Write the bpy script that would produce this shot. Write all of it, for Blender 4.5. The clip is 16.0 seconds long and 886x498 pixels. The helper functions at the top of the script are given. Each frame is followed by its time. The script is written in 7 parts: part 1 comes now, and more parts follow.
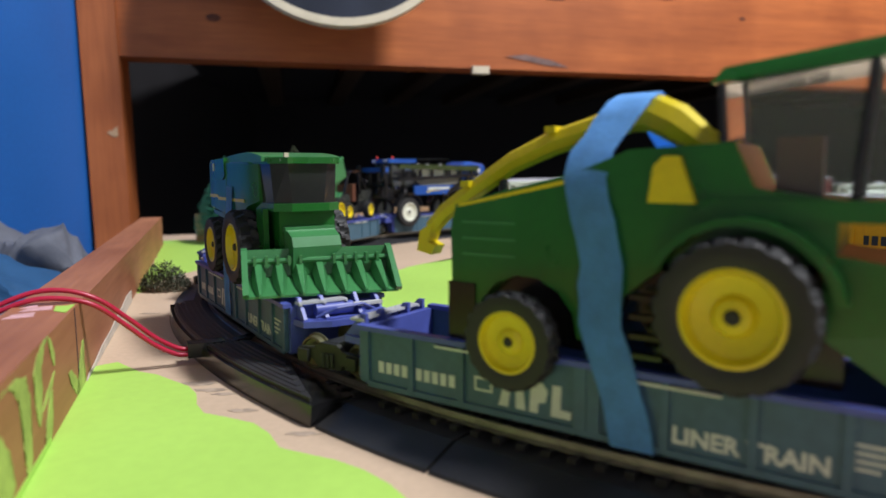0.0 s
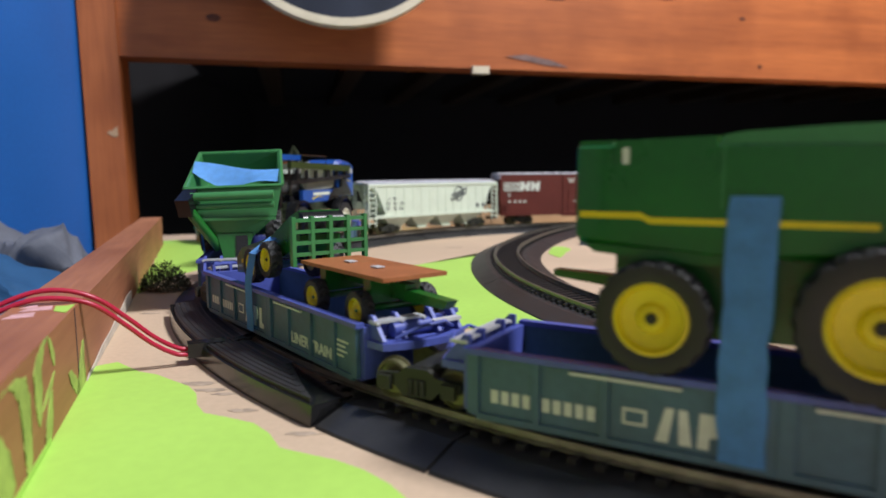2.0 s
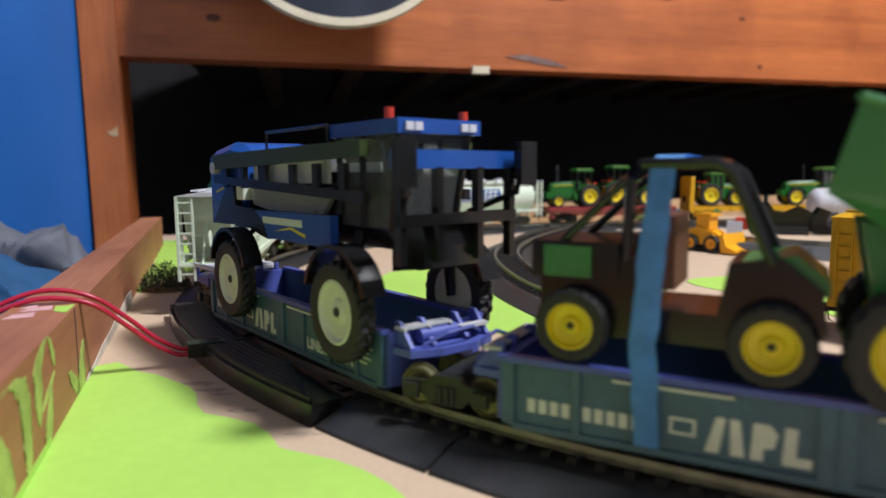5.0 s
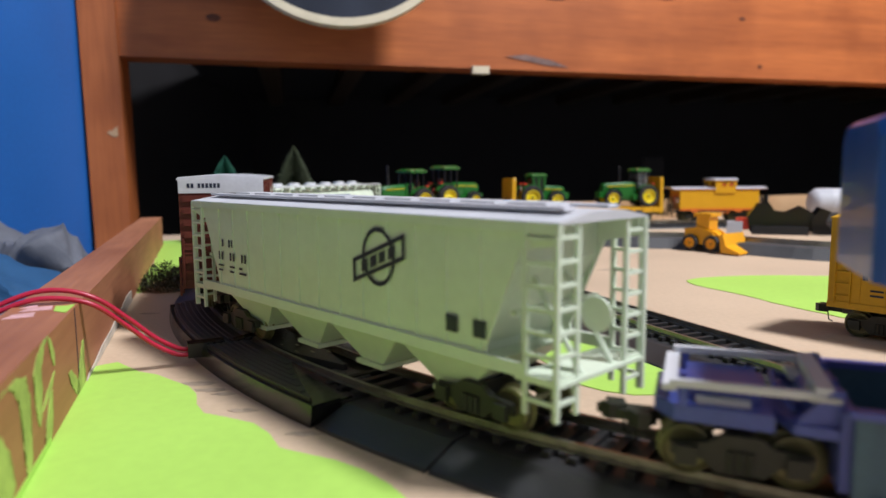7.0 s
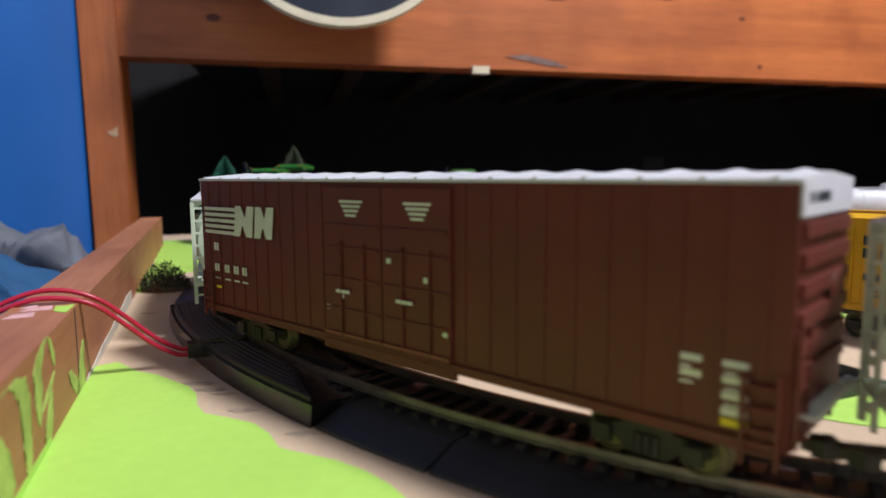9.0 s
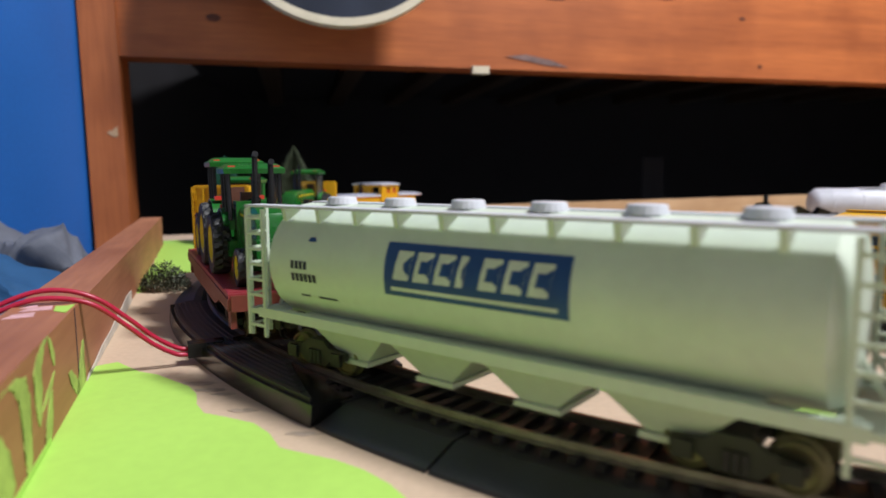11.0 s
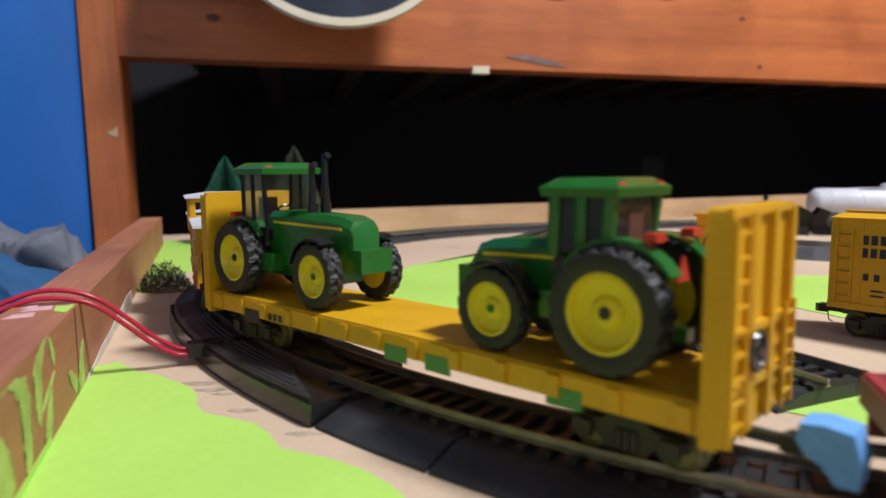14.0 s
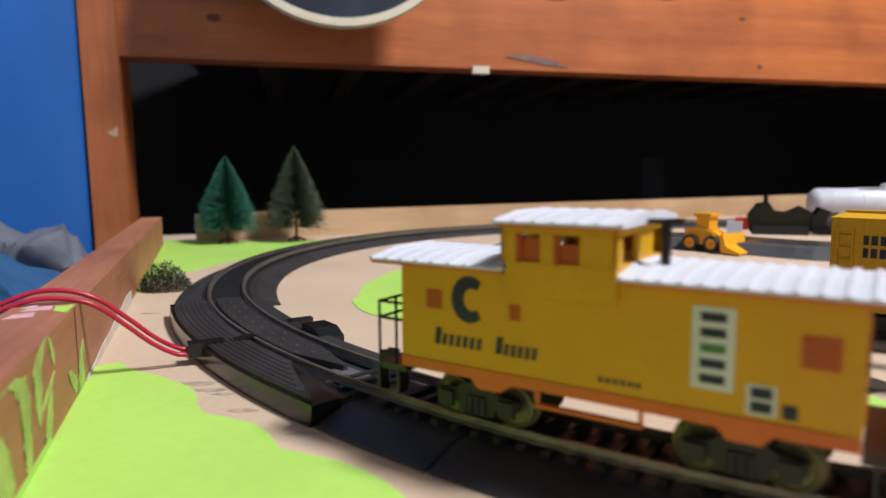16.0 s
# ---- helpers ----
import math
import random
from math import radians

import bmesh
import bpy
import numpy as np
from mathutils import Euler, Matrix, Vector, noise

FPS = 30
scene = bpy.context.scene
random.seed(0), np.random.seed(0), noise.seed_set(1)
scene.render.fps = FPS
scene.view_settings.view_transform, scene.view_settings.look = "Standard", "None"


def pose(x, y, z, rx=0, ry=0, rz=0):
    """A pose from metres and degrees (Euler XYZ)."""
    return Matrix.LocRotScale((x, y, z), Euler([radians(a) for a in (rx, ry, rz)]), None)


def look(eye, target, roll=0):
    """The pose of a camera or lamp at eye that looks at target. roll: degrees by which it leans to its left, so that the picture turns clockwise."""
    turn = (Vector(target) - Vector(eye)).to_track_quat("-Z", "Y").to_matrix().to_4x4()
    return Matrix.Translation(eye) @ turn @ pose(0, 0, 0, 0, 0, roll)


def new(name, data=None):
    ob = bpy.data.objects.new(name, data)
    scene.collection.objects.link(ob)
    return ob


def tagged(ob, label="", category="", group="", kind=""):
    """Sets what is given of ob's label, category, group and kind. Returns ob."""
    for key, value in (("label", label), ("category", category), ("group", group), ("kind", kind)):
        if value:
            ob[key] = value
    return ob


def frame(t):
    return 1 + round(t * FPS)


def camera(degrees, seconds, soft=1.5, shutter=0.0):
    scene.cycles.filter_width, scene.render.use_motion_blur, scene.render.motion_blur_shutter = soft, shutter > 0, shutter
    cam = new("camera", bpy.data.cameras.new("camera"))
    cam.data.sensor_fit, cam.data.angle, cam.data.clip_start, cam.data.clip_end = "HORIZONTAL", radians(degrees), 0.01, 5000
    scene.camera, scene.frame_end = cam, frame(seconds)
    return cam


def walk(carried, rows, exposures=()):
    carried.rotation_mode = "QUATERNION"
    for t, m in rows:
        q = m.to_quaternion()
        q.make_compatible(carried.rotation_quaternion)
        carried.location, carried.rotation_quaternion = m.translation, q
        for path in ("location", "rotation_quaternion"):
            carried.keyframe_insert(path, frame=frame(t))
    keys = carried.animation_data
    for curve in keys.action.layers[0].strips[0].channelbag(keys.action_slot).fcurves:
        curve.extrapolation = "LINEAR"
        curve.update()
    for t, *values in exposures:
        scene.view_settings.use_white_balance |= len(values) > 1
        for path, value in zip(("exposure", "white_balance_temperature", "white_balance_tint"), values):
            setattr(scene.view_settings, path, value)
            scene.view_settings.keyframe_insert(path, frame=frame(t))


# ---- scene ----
cam = camera(67.74, 16.0, soft=1.5, shutter=0.2)
cam.data.dof.use_dof = True
cam.data.dof.focus_distance = 0.27
cam.data.dof.aperture_fstop = 12.5
MM = 0.001
EYE = Matrix.Translation((0, 0, 0.0699)) @ pose(0, 0, 0, 90 - 6.557, 0, 0) @ pose(0, 0, 0, 0, 0, -0.433)
walk(cam, [(0.0, EYE), (16.0, EYE)])

# ---- world and light ----
world = bpy.data.worlds.new("room_air")
scene.world = world
world.use_nodes = True
world.node_tree.nodes["Background"].inputs[0].default_value = (0.66, 0.68, 0.74, 1)
world.node_tree.nodes["Background"].inputs[1].default_value = 0.12
scene.view_settings.exposure = 0.0


def area(name, at, target, w, h, power, colour):
    d = bpy.data.lights.new(name, "AREA")
    d.shape, d.size, d.size_y, d.energy, d.color = "RECTANGLE", w, h, power, colour
    ob = new(name, d)
    ob.matrix_world = look(at, target)
    return ob


area("ceiling_lamp_light", (1.22, -0.12, 2.05), (0.05, 0.45, 0.0), 0.32, 0.32, 84, (0.957, 0.962, 1.012))

# ---- materials ----


def surface(name, base, rough=0.5, metal=0.0, vary=0.12, grain=600.0, bump=0.1, spots=60.0, second=None, coat=0.0, depth=0.0002, alpha=1.0, trans=0.0):
    """A principled surface with stains at a large scale, grain at a small one and a fine relief."""
    m = bpy.data.materials.new(name)
    m.use_nodes = True
    nt = m.node_tree
    b = nt.nodes["Principled BSDF"]
    tc = nt.nodes.new("ShaderNodeTexCoord")
    big, fine = nt.nodes.new("ShaderNodeTexNoise"), nt.nodes.new("ShaderNodeTexNoise")
    big.inputs["Scale"].default_value, big.inputs["Detail"].default_value = spots, 4
    fine.inputs["Scale"].default_value, fine.inputs["Detail"].default_value = grain, 3
    for n in (big, fine):
        nt.links.new(tc.outputs["Object"], n.inputs["Vector"])
    ramp = nt.nodes.new("ShaderNodeValToRGB")
    lo = second or tuple(c * (1 - vary) for c in base)
    hi = tuple(min(1, c * (1 + vary)) for c in base)
    ramp.color_ramp.elements[0].color, ramp.color_ramp.elements[1].color = (*lo, 1), (*hi, 1)
    ramp.color_ramp.elements[0].position, ramp.color_ramp.elements[1].position = 0.34, 0.62
    mix = nt.nodes.new("ShaderNodeMath")
    mix.operation = "MULTIPLY_ADD"
    mix.inputs[1].default_value = 0.35
    nt.links.new(fine.outputs["Fac"], mix.inputs[0])
    half = nt.nodes.new("ShaderNodeMath")
    half.operation = "MULTIPLY"
    half.inputs[1].default_value = 0.65
    nt.links.new(big.outputs["Fac"], half.inputs[0])
    nt.links.new(half.outputs[0], mix.inputs[2])
    nt.links.new(mix.outputs[0], ramp.inputs["Fac"])
    nt.links.new(ramp.outputs["Color"], b.inputs["Base Color"])
    rr = nt.nodes.new("ShaderNodeMapRange")
    rr.inputs["To Min"].default_value, rr.inputs["To Max"].default_value = max(0.02, rough - 0.1), min(1, rough + 0.1)
    nt.links.new(big.outputs["Fac"], rr.inputs["Value"])
    nt.links.new(rr.outputs["Result"], b.inputs["Roughness"])
    b.inputs["Metallic"].default_value = metal
    b.inputs["Coat Weight"].default_value = coat
    b.inputs["Transmission Weight"].default_value = trans
    if bump:
        bp = nt.nodes.new("ShaderNodeBump")
        bp.inputs["Strength"].default_value, bp.inputs["Distance"].default_value = bump, depth
        nt.links.new(fine.outputs["Fac"], bp.inputs["Height"])
        nt.links.new(bp.outputs["Normal"], b.inputs["Normal"])
    return m


def timber(name, dark, light, axis=0, rings=18.0, rough=0.55, along=0.06, knots=True):
    """Sawn wood with long grain along one axis of the object, and stains."""
    m = bpy.data.materials.new(name)
    m.use_nodes = True
    nt = m.node_tree
    b = nt.nodes["Principled BSDF"]
    tc, mp = nt.nodes.new("ShaderNodeTexCoord"), nt.nodes.new("ShaderNodeMapping")
    s = [1.0, 1.0, 1.0]
    s[axis] = along
    mp.inputs["Scale"].default_value = s
    nt.links.new(tc.outputs["Object"], mp.inputs["Vector"])
    n1, n2, n3 = (nt.nodes.new("ShaderNodeTexNoise") for _ in range(3))
    n1.inputs["Scale"].default_value, n1.inputs["Detail"].default_value, n1.inputs["Distortion"].default_value = rings, 6, 0.8
    n2.inputs["Scale"].default_value, n2.inputs["Detail"].default_value = rings * 14, 4
    n3.inputs["Scale"].default_value, n3.inputs["Detail"].default_value = 9, 3
    nt.links.new(mp.outputs["Vector"], n1.inputs["Vector"])
    nt.links.new(mp.outputs["Vector"], n2.inputs["Vector"])
    nt.links.new(tc.outputs["Object"], n3.inputs["Vector"])
    ramp = nt.nodes.new("ShaderNodeValToRGB")
    ramp.color_ramp.elements[0].color, ramp.color_ramp.elements[1].color = (*dark, 1), (*light, 1)
    ramp.color_ramp.elements[0].position, ramp.color_ramp.elements[1].position = 0.3, 0.66
    add = nt.nodes.new("ShaderNodeMath")
    add.operation = "MULTIPLY_ADD"
    add.inputs[1].default_value = 0.3
    nt.links.new(n2.outputs["Fac"], add.inputs[0])
    h = nt.nodes.new("ShaderNodeMath")
    h.operation = "MULTIPLY"
    h.inputs[1].default_value = 0.7
    nt.links.new(n1.outputs["Fac"], h.inputs[0])
    nt.links.new(h.outputs[0], add.inputs[2])
    nt.links.new(add.outputs[0], ramp.inputs["Fac"])
    stain = nt.nodes.new("ShaderNodeMix")
    stain.data_type, stain.blend_type = "RGBA", "MULTIPLY"
    sr = nt.nodes.new("ShaderNodeValToRGB")
    sr.color_ramp.elements[0].color, sr.color_ramp.elements[1].color = (0.72, 0.66, 0.6, 1), (1, 1, 1, 1)
    sr.color_ramp.elements[0].position, sr.color_ramp.elements[1].position = 0.36, 0.55
    nt.links.new(n3.outputs["Fac"], sr.inputs["Fac"])
    stain.inputs["Factor"].default_value = 0.7
    nt.links.new(ramp.outputs["Color"], stain.inputs[6])
    nt.links.new(sr.outputs["Color"], stain.inputs[7])
    nt.links.new(stain.outputs[2], b.inputs["Base Color"])
    b.inputs["Roughness"].default_value = rough
    bp = nt.nodes.new("ShaderNodeBump")
    bp.inputs["Strength"].default_value, bp.inputs["Distance"].default_value = 0.25, 0.0006
    nt.links.new(n2.outputs["Fac"], bp.inputs["Height"])
    nt.links.new(bp.outputs["Normal"], b.inputs["Normal"])
    return m


def clear_glass(name, tint=(0.8, 0.85, 0.85), rough=0.06):
    m = bpy.data.materials.new(name)
    m.use_nodes = True
    b = m.node_tree.nodes["Principled BSDF"]
    b.inputs["Base Color"].default_value = (*tint, 1)
    b.inputs["Roughness"].default_value = rough
    b.inputs["Transmission Weight"].default_value = 0.92
    b.inputs["IOR"].default_value = 1.2
    return m


PLY = surface("bare_plywood", (0.53, 0.395, 0.275), 0.75, vary=0.09, grain=420, spots=9, bump=0.25)
LIME = surface("lime_paint", (0.385, 0.63, 0.11), 0.6, vary=0.06, grain=260, spots=14, bump=0.2)
REDWOOD = timber("red_stained_board", (0.24, 0.08, 0.038), (0.47, 0.20, 0.10), 1, 26)
FIR = timber("varnished_fir", (0.30, 0.074, 0.018), (0.60, 0.178, 0.045), 0, 20, 0.5)
# slat wood darkened so that its colour carries the shade under the bed
SHADESLAT = timber("dark_slat_wood", (0.03, 0.018, 0.01), (0.07, 0.04, 0.022), 1, 20)
FIRUP = timber("varnished_fir_upright", (0.31, 0.082, 0.024), (0.56, 0.175, 0.052), 2, 20, 0.5)
PALEWOOD = timber("pale_pine_board", (0.42, 0.26, 0.13), (0.62, 0.42, 0.25), 0, 20)
ROADBED = surface("black_plastic_roadbed", (0.026, 0.026, 0.027), 0.42, vary=0.3, grain=1500, spots=60, bump=0.35)
TIE = surface("black_plastic_tie", (0.014, 0.014, 0.015), 0.55, vary=0.25, bump=0.2)
RAIL = surface("nickel_rail", (0.30, 0.29, 0.25), 0.34, metal=0.85, vary=0.2, grain=900, spots=150)
GREYROAD = surface("grey_plastic_roadbed", (0.055, 0.056, 0.06), 0.6, vary=0.2, bump=0.3)
SILVERGRIT = surface("glittering_ballast_grit", (0.10, 0.10, 0.11), 0.4, vary=0.7, grain=2500, spots=900, bump=0.8, depth=0.0006)
WALLBLUE = surface("blue_wall_paint", (0.012, 0.116, 0.42), 0.6, vary=0.08, grain=200, spots=6, bump=0.15)
# near-black that puts the shade under the loft bed into the surface colour
SHADEBLACK = surface("dark_panel", (0.012, 0.011, 0.013), 0.9, vary=0.3, spots=8, bump=0.0)
# its paleness sets how much lamp light the unseen walls throw back
WALLGREY = surface("room_plaster", (0.45, 0.46, 0.48), 0.8, vary=0.05, spots=6, bump=0.0)
# blue shifted towards green: the lime table's reflection is in this colour
WELLSIDE = surface("slate_blue_plastic", (0.054, 0.118, 0.168), 0.5, vary=0.14, grain=500, spots=90)
WELLTOP = surface("royal_blue_plastic", (0.070, 0.095, 0.36), 0.45, vary=0.12, grain=500, spots=90)
LETTER = surface("pale_lettering", (0.62, 0.66, 0.58), 0.6, vary=0.1, bump=0)
SILVER = surface("silver_grating", (0.55, 0.56, 0.58), 0.45, metal=0.2, vary=0.15, grain=900)
TRUCKBLK = surface("black_truck_plastic", (0.016, 0.018, 0.013), 0.5, vary=0.3)
WHEELBRASS = surface("tarnished_wheel", (0.15, 0.145, 0.07), 0.42, metal=0.45, vary=0.3)
GREEN = surface("tractor_green_paint", (0.010, 0.118, 0.016), 0.30, vary=0.10, grain=400, spots=70, coat=0.25, bump=0.04)
GREENLT = surface("moulded_green_plastic", (0.045, 0.20, 0.065), 0.35, vary=0.10, coat=0.15, bump=0.05)
YELLOW = surface("tractor_yellow_paint", (0.70, 0.56, 0.008), 0.38, vary=0.08, coat=0.2, bump=0.05)
TYRE = surface("black_rubber", (0.016, 0.016, 0.017), 0.6, vary=0.3, grain=1200, bump=0.3)
BLACK = surface("black_plastic", (0.009, 0.009, 0.010), 0.22, vary=0.2, bump=0.05)
DARKGLASS = surface("smoked_cab_window", (0.022, 0.022, 0.022), 0.12, vary=0.1, bump=0)
GLASS = clear_glass("clear_cab_window")
TAPE = surface("blue_masking_tape", (0.12, 0.34, 0.72), 0.75, vary=0.12, grain=1500, spots=200, bump=0.5)
# pale grey with the green bounce of the table mixed into the colour
HOPPER = surface("pale_grey_hopper_paint", (0.62, 0.705, 0.575), 0.42, vary=0.05, grain=300, spots=50)
WHITE = surface("white_plastic", (0.62, 0.63, 0.68), 0.45, vary=0.05)
ROOFGREY = surface("light_grey_roof", (0.55, 0.56, 0.60), 0.5, vary=0.08, grain=700)
BOXRED = surface("oxide_red_paint", (0.104, 0.0150, 0.0085), 0.55, vary=0.14, grain=500, spots=60)
FLATRED = surface("flatcar_red_plastic", (0.30, 0.035, 0.045), 0.4, vary=0.12, grain=500, spots=70)
FLATRIM = surface("flatcar_brown_side", (0.19, 0.04, 0.028), 0.45, vary=0.12)
CARYELLOW = surface("railcar_yellow_paint", (0.62, 0.335, 0.008), 0.45, vary=0.08, spots=60)
CABYELLOW = surface("caboose_yellow_paint", (0.64, 0.325, 0.006), 0.4, vary=0.05, spots=60)
ORANGE = surface("caboose_orange_trim", (0.62, 0.14, 0.02), 0.42, vary=0.08)
REDORANGE = surface("window_orange", (0.42, 0.08, 0.01), 0.4, vary=0.1)
INK = surface("dark_blue_ink", (0.012, 0.018, 0.04), 0.5, vary=0.1, bump=0)
SIGNBLUE = surface("sign_blue", (0.012, 0.06, 0.22), 0.45, vary=0.08, bump=0)
SPRAYBLUE = surface("sprayer_blue_paint", (0.012, 0.075, 0.34), 0.32, vary=0.1, coat=0.25)
RIMWHITE = surface("cream_wheel_rim", (0.66, 0.68, 0.56), 0.45, vary=0.06)
WOODTOY = surface("brown_wagon_deck", (0.32, 0.11, 0.04), 0.5, vary=0.16, grain=700, spots=120)
WIRERED = surface("red_wire_sleeve", (0.42, 0.012, 0.045), 0.35, vary=0.1, bump=0)
LAMPRED = surface("red_lens", (0.6, 0.05, 0.03), 0.3, vary=0.1, bump=0)
SEATBROWN = surface("brown_seat", (0.12, 0.045, 0.025), 0.5)
TOYAMBER = surface("amber_toy_plastic", (0.80, 0.36, 0.008), 0.35, vary=0.06)
SMEARLIME = surface("thin_lime_smear", (0.34, 0.42, 0.10), 0.6, vary=0.25, spots=120)
MOSS = surface("dark_lichen", (0.095, 0.105, 0.07), 0.9, vary=0.5, grain=900)
FIRGREEN = surface("teal_fir_bristles", (0.015, 0.11, 0.07), 0.8, vary=0.35, grain=900)
FIROLIVE = surface("olive_fir_bristles", (0.06, 0.075, 0.04), 0.85, vary=0.35, grain=900)
CREAM = surface("cream_rim", (0.62, 0.56, 0.42), 0.5, vary=0.06)
NAVY = surface("navy_disc_face", (0.012, 0.018, 0.035), 0.35, vary=0.3, spots=15)
GREYCLOTH = surface("grey_fabric", (0.12, 0.13, 0.16), 0.85, vary=0.12, grain=900, bump=0.4)
BLUECLOTH = surface("blue_fabric", (0.012, 0.075, 0.19), 0.8, vary=0.12, grain=900, bump=0.4)

# ---- mesh tools (millimetres) ----


def bm_new():
    return bmesh.new()


def box(bm, x0, x1, y0, y1, z0, z1):
    v = [bm.verts.new((x, y, z)) for x in (x0, x1) for y in (y0, y1) for z in (z0, z1)]
    for f in ((0, 1, 3, 2), (4, 6, 7, 5), (0, 4, 5, 1), (2, 3, 7, 6), (0, 2, 6, 4), (1, 5, 7, 3)):
        bm.faces.new([v[i] for i in f])
    return bm


def prism(bm, pts, y0, y1, shrink=1.0):
    """A side outline of (x, z) pulled from y0 to y1."""
    a = [bm.verts.new((x, y0, z)) for x, z in pts]
    b = [bm.verts.new((x, y1, z)) for x, z in pts]
    n = len(pts)
    bm.faces.new(a)
    bm.faces.new(b[::-1])
    for i in range(n):
        bm.faces.new((a[i], b[i], b[(i + 1) % n], a[(i + 1) % n]))
    return bm


def prism_x(bm, pts, x0, x1):
    """An end outline of (y, z) pulled from x0 to x1."""
    a = [bm.verts.new((x0, y, z)) for y, z in pts]
    b = [bm.verts.new((x1, y, z)) for y, z in pts]
    n = len(pts)
    bm.faces.new(a)
    bm.faces.new(b[::-1])
    for i in range(n):
        bm.faces.new((a[i], b[i], b[(i + 1) % n], a[(i + 1) % n]))
    return bm


def prism_z(bm, pts, z0, z1):
    a = [bm.verts.new((x, y, z0)) for x, y in pts]
    b = [bm.verts.new((x, y, z1)) for x, y in pts]
    n = len(pts)
    bm.faces.new(a)
    bm.faces.new(b[::-1])
    for i in range(n):
        bm.faces.new((a[i], b[i], b[(i + 1) % n], a[(i + 1) % n]))
    return bm


def loft(bm, rings, caps=True):
    """Skin through closed rings of equal count."""
    vs = [[bm.verts.new(p) for p in r] for r in rings]
    n = len(vs[0])
    for a, b in zip(vs, vs[1:]):
        for i in range(n):
            bm.faces.new((a[i], a[(i + 1) % n], b[(i + 1) % n], b[i]))
    if caps:
        bm.faces.new(vs[0][::-1])
        bm.faces.new(vs[-1])
    return bm


def lathe(bm, prof, cx, cz, seg=32, y0=0.0, ring=False):
    """Turns a profile of (radius, y) round the axis y through (cx, cz)."""
    rings = []
    for r, y in prof:
        rings.append([bm.verts.new((cx + r * math.cos(2 * math.pi * i / seg), y0 + y, cz + r * math.sin(2 * math.pi * i / seg))) for i in range(seg)])
    for a, b in zip(rings, rings[1:]):
        for i in range(seg):
            bm.faces.new((a[i], a[(i + 1) % seg], b[(i + 1) % seg], b[i]))
    if ring:
        for i in range(seg):
            bm.faces.new((rings[-1][i], rings[-1][(i + 1) % seg], rings[0][(i + 1) % seg], rings[0][i]))
        return bm
    bm.faces.new(rings[0][::-1])
    bm.faces.new(rings[-1])
    return bm


def tube(bm, pts, r, seg=8, caps=True):
    pts = [Vector(p) for p in pts]
    rings = []
    for i, p in enumerate(pts):
        d = (pts[min(i + 1, len(pts) - 1)] - pts[max(i - 1, 0)]).normalized()
        u = d.cross(Vector((0, 0, 1)) if abs(d.z) < 0.9 else Vector((1, 0, 0))).normalized()
        w = d.cross(u)
        rr = r[i] if isinstance(r, (list, tuple)) else r
        rings.append([p + rr * (math.cos(2 * math.pi * k / seg) * u + math.sin(2 * math.pi * k / seg) * w) for k in range(seg)])
    return loft(bm, rings, caps)


def link(name, bm, mat, parent=None, label="", bevel=0.0, smooth=False, kind="", category="", group=""):
    """Links a bmesh in millimetres as one mesh object."""
    if bevel:
        es = [e for e in bm.edges if len(e.link_faces) == 2 and e.calc_face_angle(0) > 0.5]
        bmesh.ops.bevel(bm, geom=es, offset=bevel, segments=2, affect="EDGES", profile=0.6, clamp_overlap=True)
    bmesh.ops.recalc_face_normals(bm, faces=bm.faces[:])
    bmesh.ops.scale(bm, vec=(MM, MM, MM), verts=bm.verts[:])
    me = bpy.data.meshes.new(name)
    bm.to_mesh(me)
    bm.free()
    if smooth:
        me.shade_smooth()
        me.set_sharp_from_angle(angle=radians(38))
    me.materials.append(mat)
    ob = new(name, me)
    if parent:
        ob.parent = parent
    return tagged(ob, label, category, group, kind)


def part(name, bm, mat, parent, label="", bevel=0.0, smooth=False):
    return link(name, bm, mat, parent, label, bevel, smooth)


def thing(name, label, category, group=""):
    ob = new(name)
    ob.empty_display_size = 0.01
    return tagged(ob, label, category, group)


def bars(name, parent, mat, x0, x1, z0, z1, y, count, gap=0.3, lean=0.0, label="", seed=1):
    """A row of plain blocks the size of letters that stand for writing on a side wall at y."""
    w = (x1 - x0) / count
    out = -0.12 if y < 0 else 0.12
    for i in range(count):
        a, b = x0 + i * w, x0 + (i + 1) * w - gap * w
        p = [(a, z0), (b, z0), (b + lean, z1), (a + lean, z1)]
        part(name, prism(bm_new(), p, y, y + out), mat, parent, label)


def both_sides(car, *names):
    """Repeats the markings of one side wall on the opposite one."""
    for o in [c for c in car.children if c.name.split(".")[0] in names]:
        q = tagged(new(o.name.split(".")[0], o.data), o.get("label", ""))
        q.parent = car
        q.matrix_local = pose(0, 0, 0, 0, 0, 180) @ o.matrix_local


def words(name, parent, text, mat, x0, z0, size, y, label=""):
    """Raised lettering on the side wall that faces -y."""
    cu = bpy.data.curves.new("text_curve", "FONT")
    cu.body, cu.size, cu.extrude, cu.resolution_u = text, size, 0.05, 2
    cu.offset = 0.03 * size
    tmp = bpy.data.objects.new("text_temp", cu)
    scene.collection.objects.link(tmp)
    me = bpy.data.meshes.new_from_object(tmp.evaluated_get(bpy.context.evaluated_depsgraph_get()))
    bpy.data.objects.remove(tmp)
    bpy.data.curves.remove(cu)
    me.transform(Matrix.Scale(MM, 4) @ Matrix.Translation((x0, y, z0)) @ pose(0, 0, 0, 90, 0, 0))
    me.materials.clear()
    me.materials.append(mat)
    ob = new(name, me)
    ob.parent = parent
    return tagged(ob, label)


# ---- the line of the track ----
KNOTS = (-170, -60, 0, 120, 240, 360, 500, 700, 900, 1150, 1400)
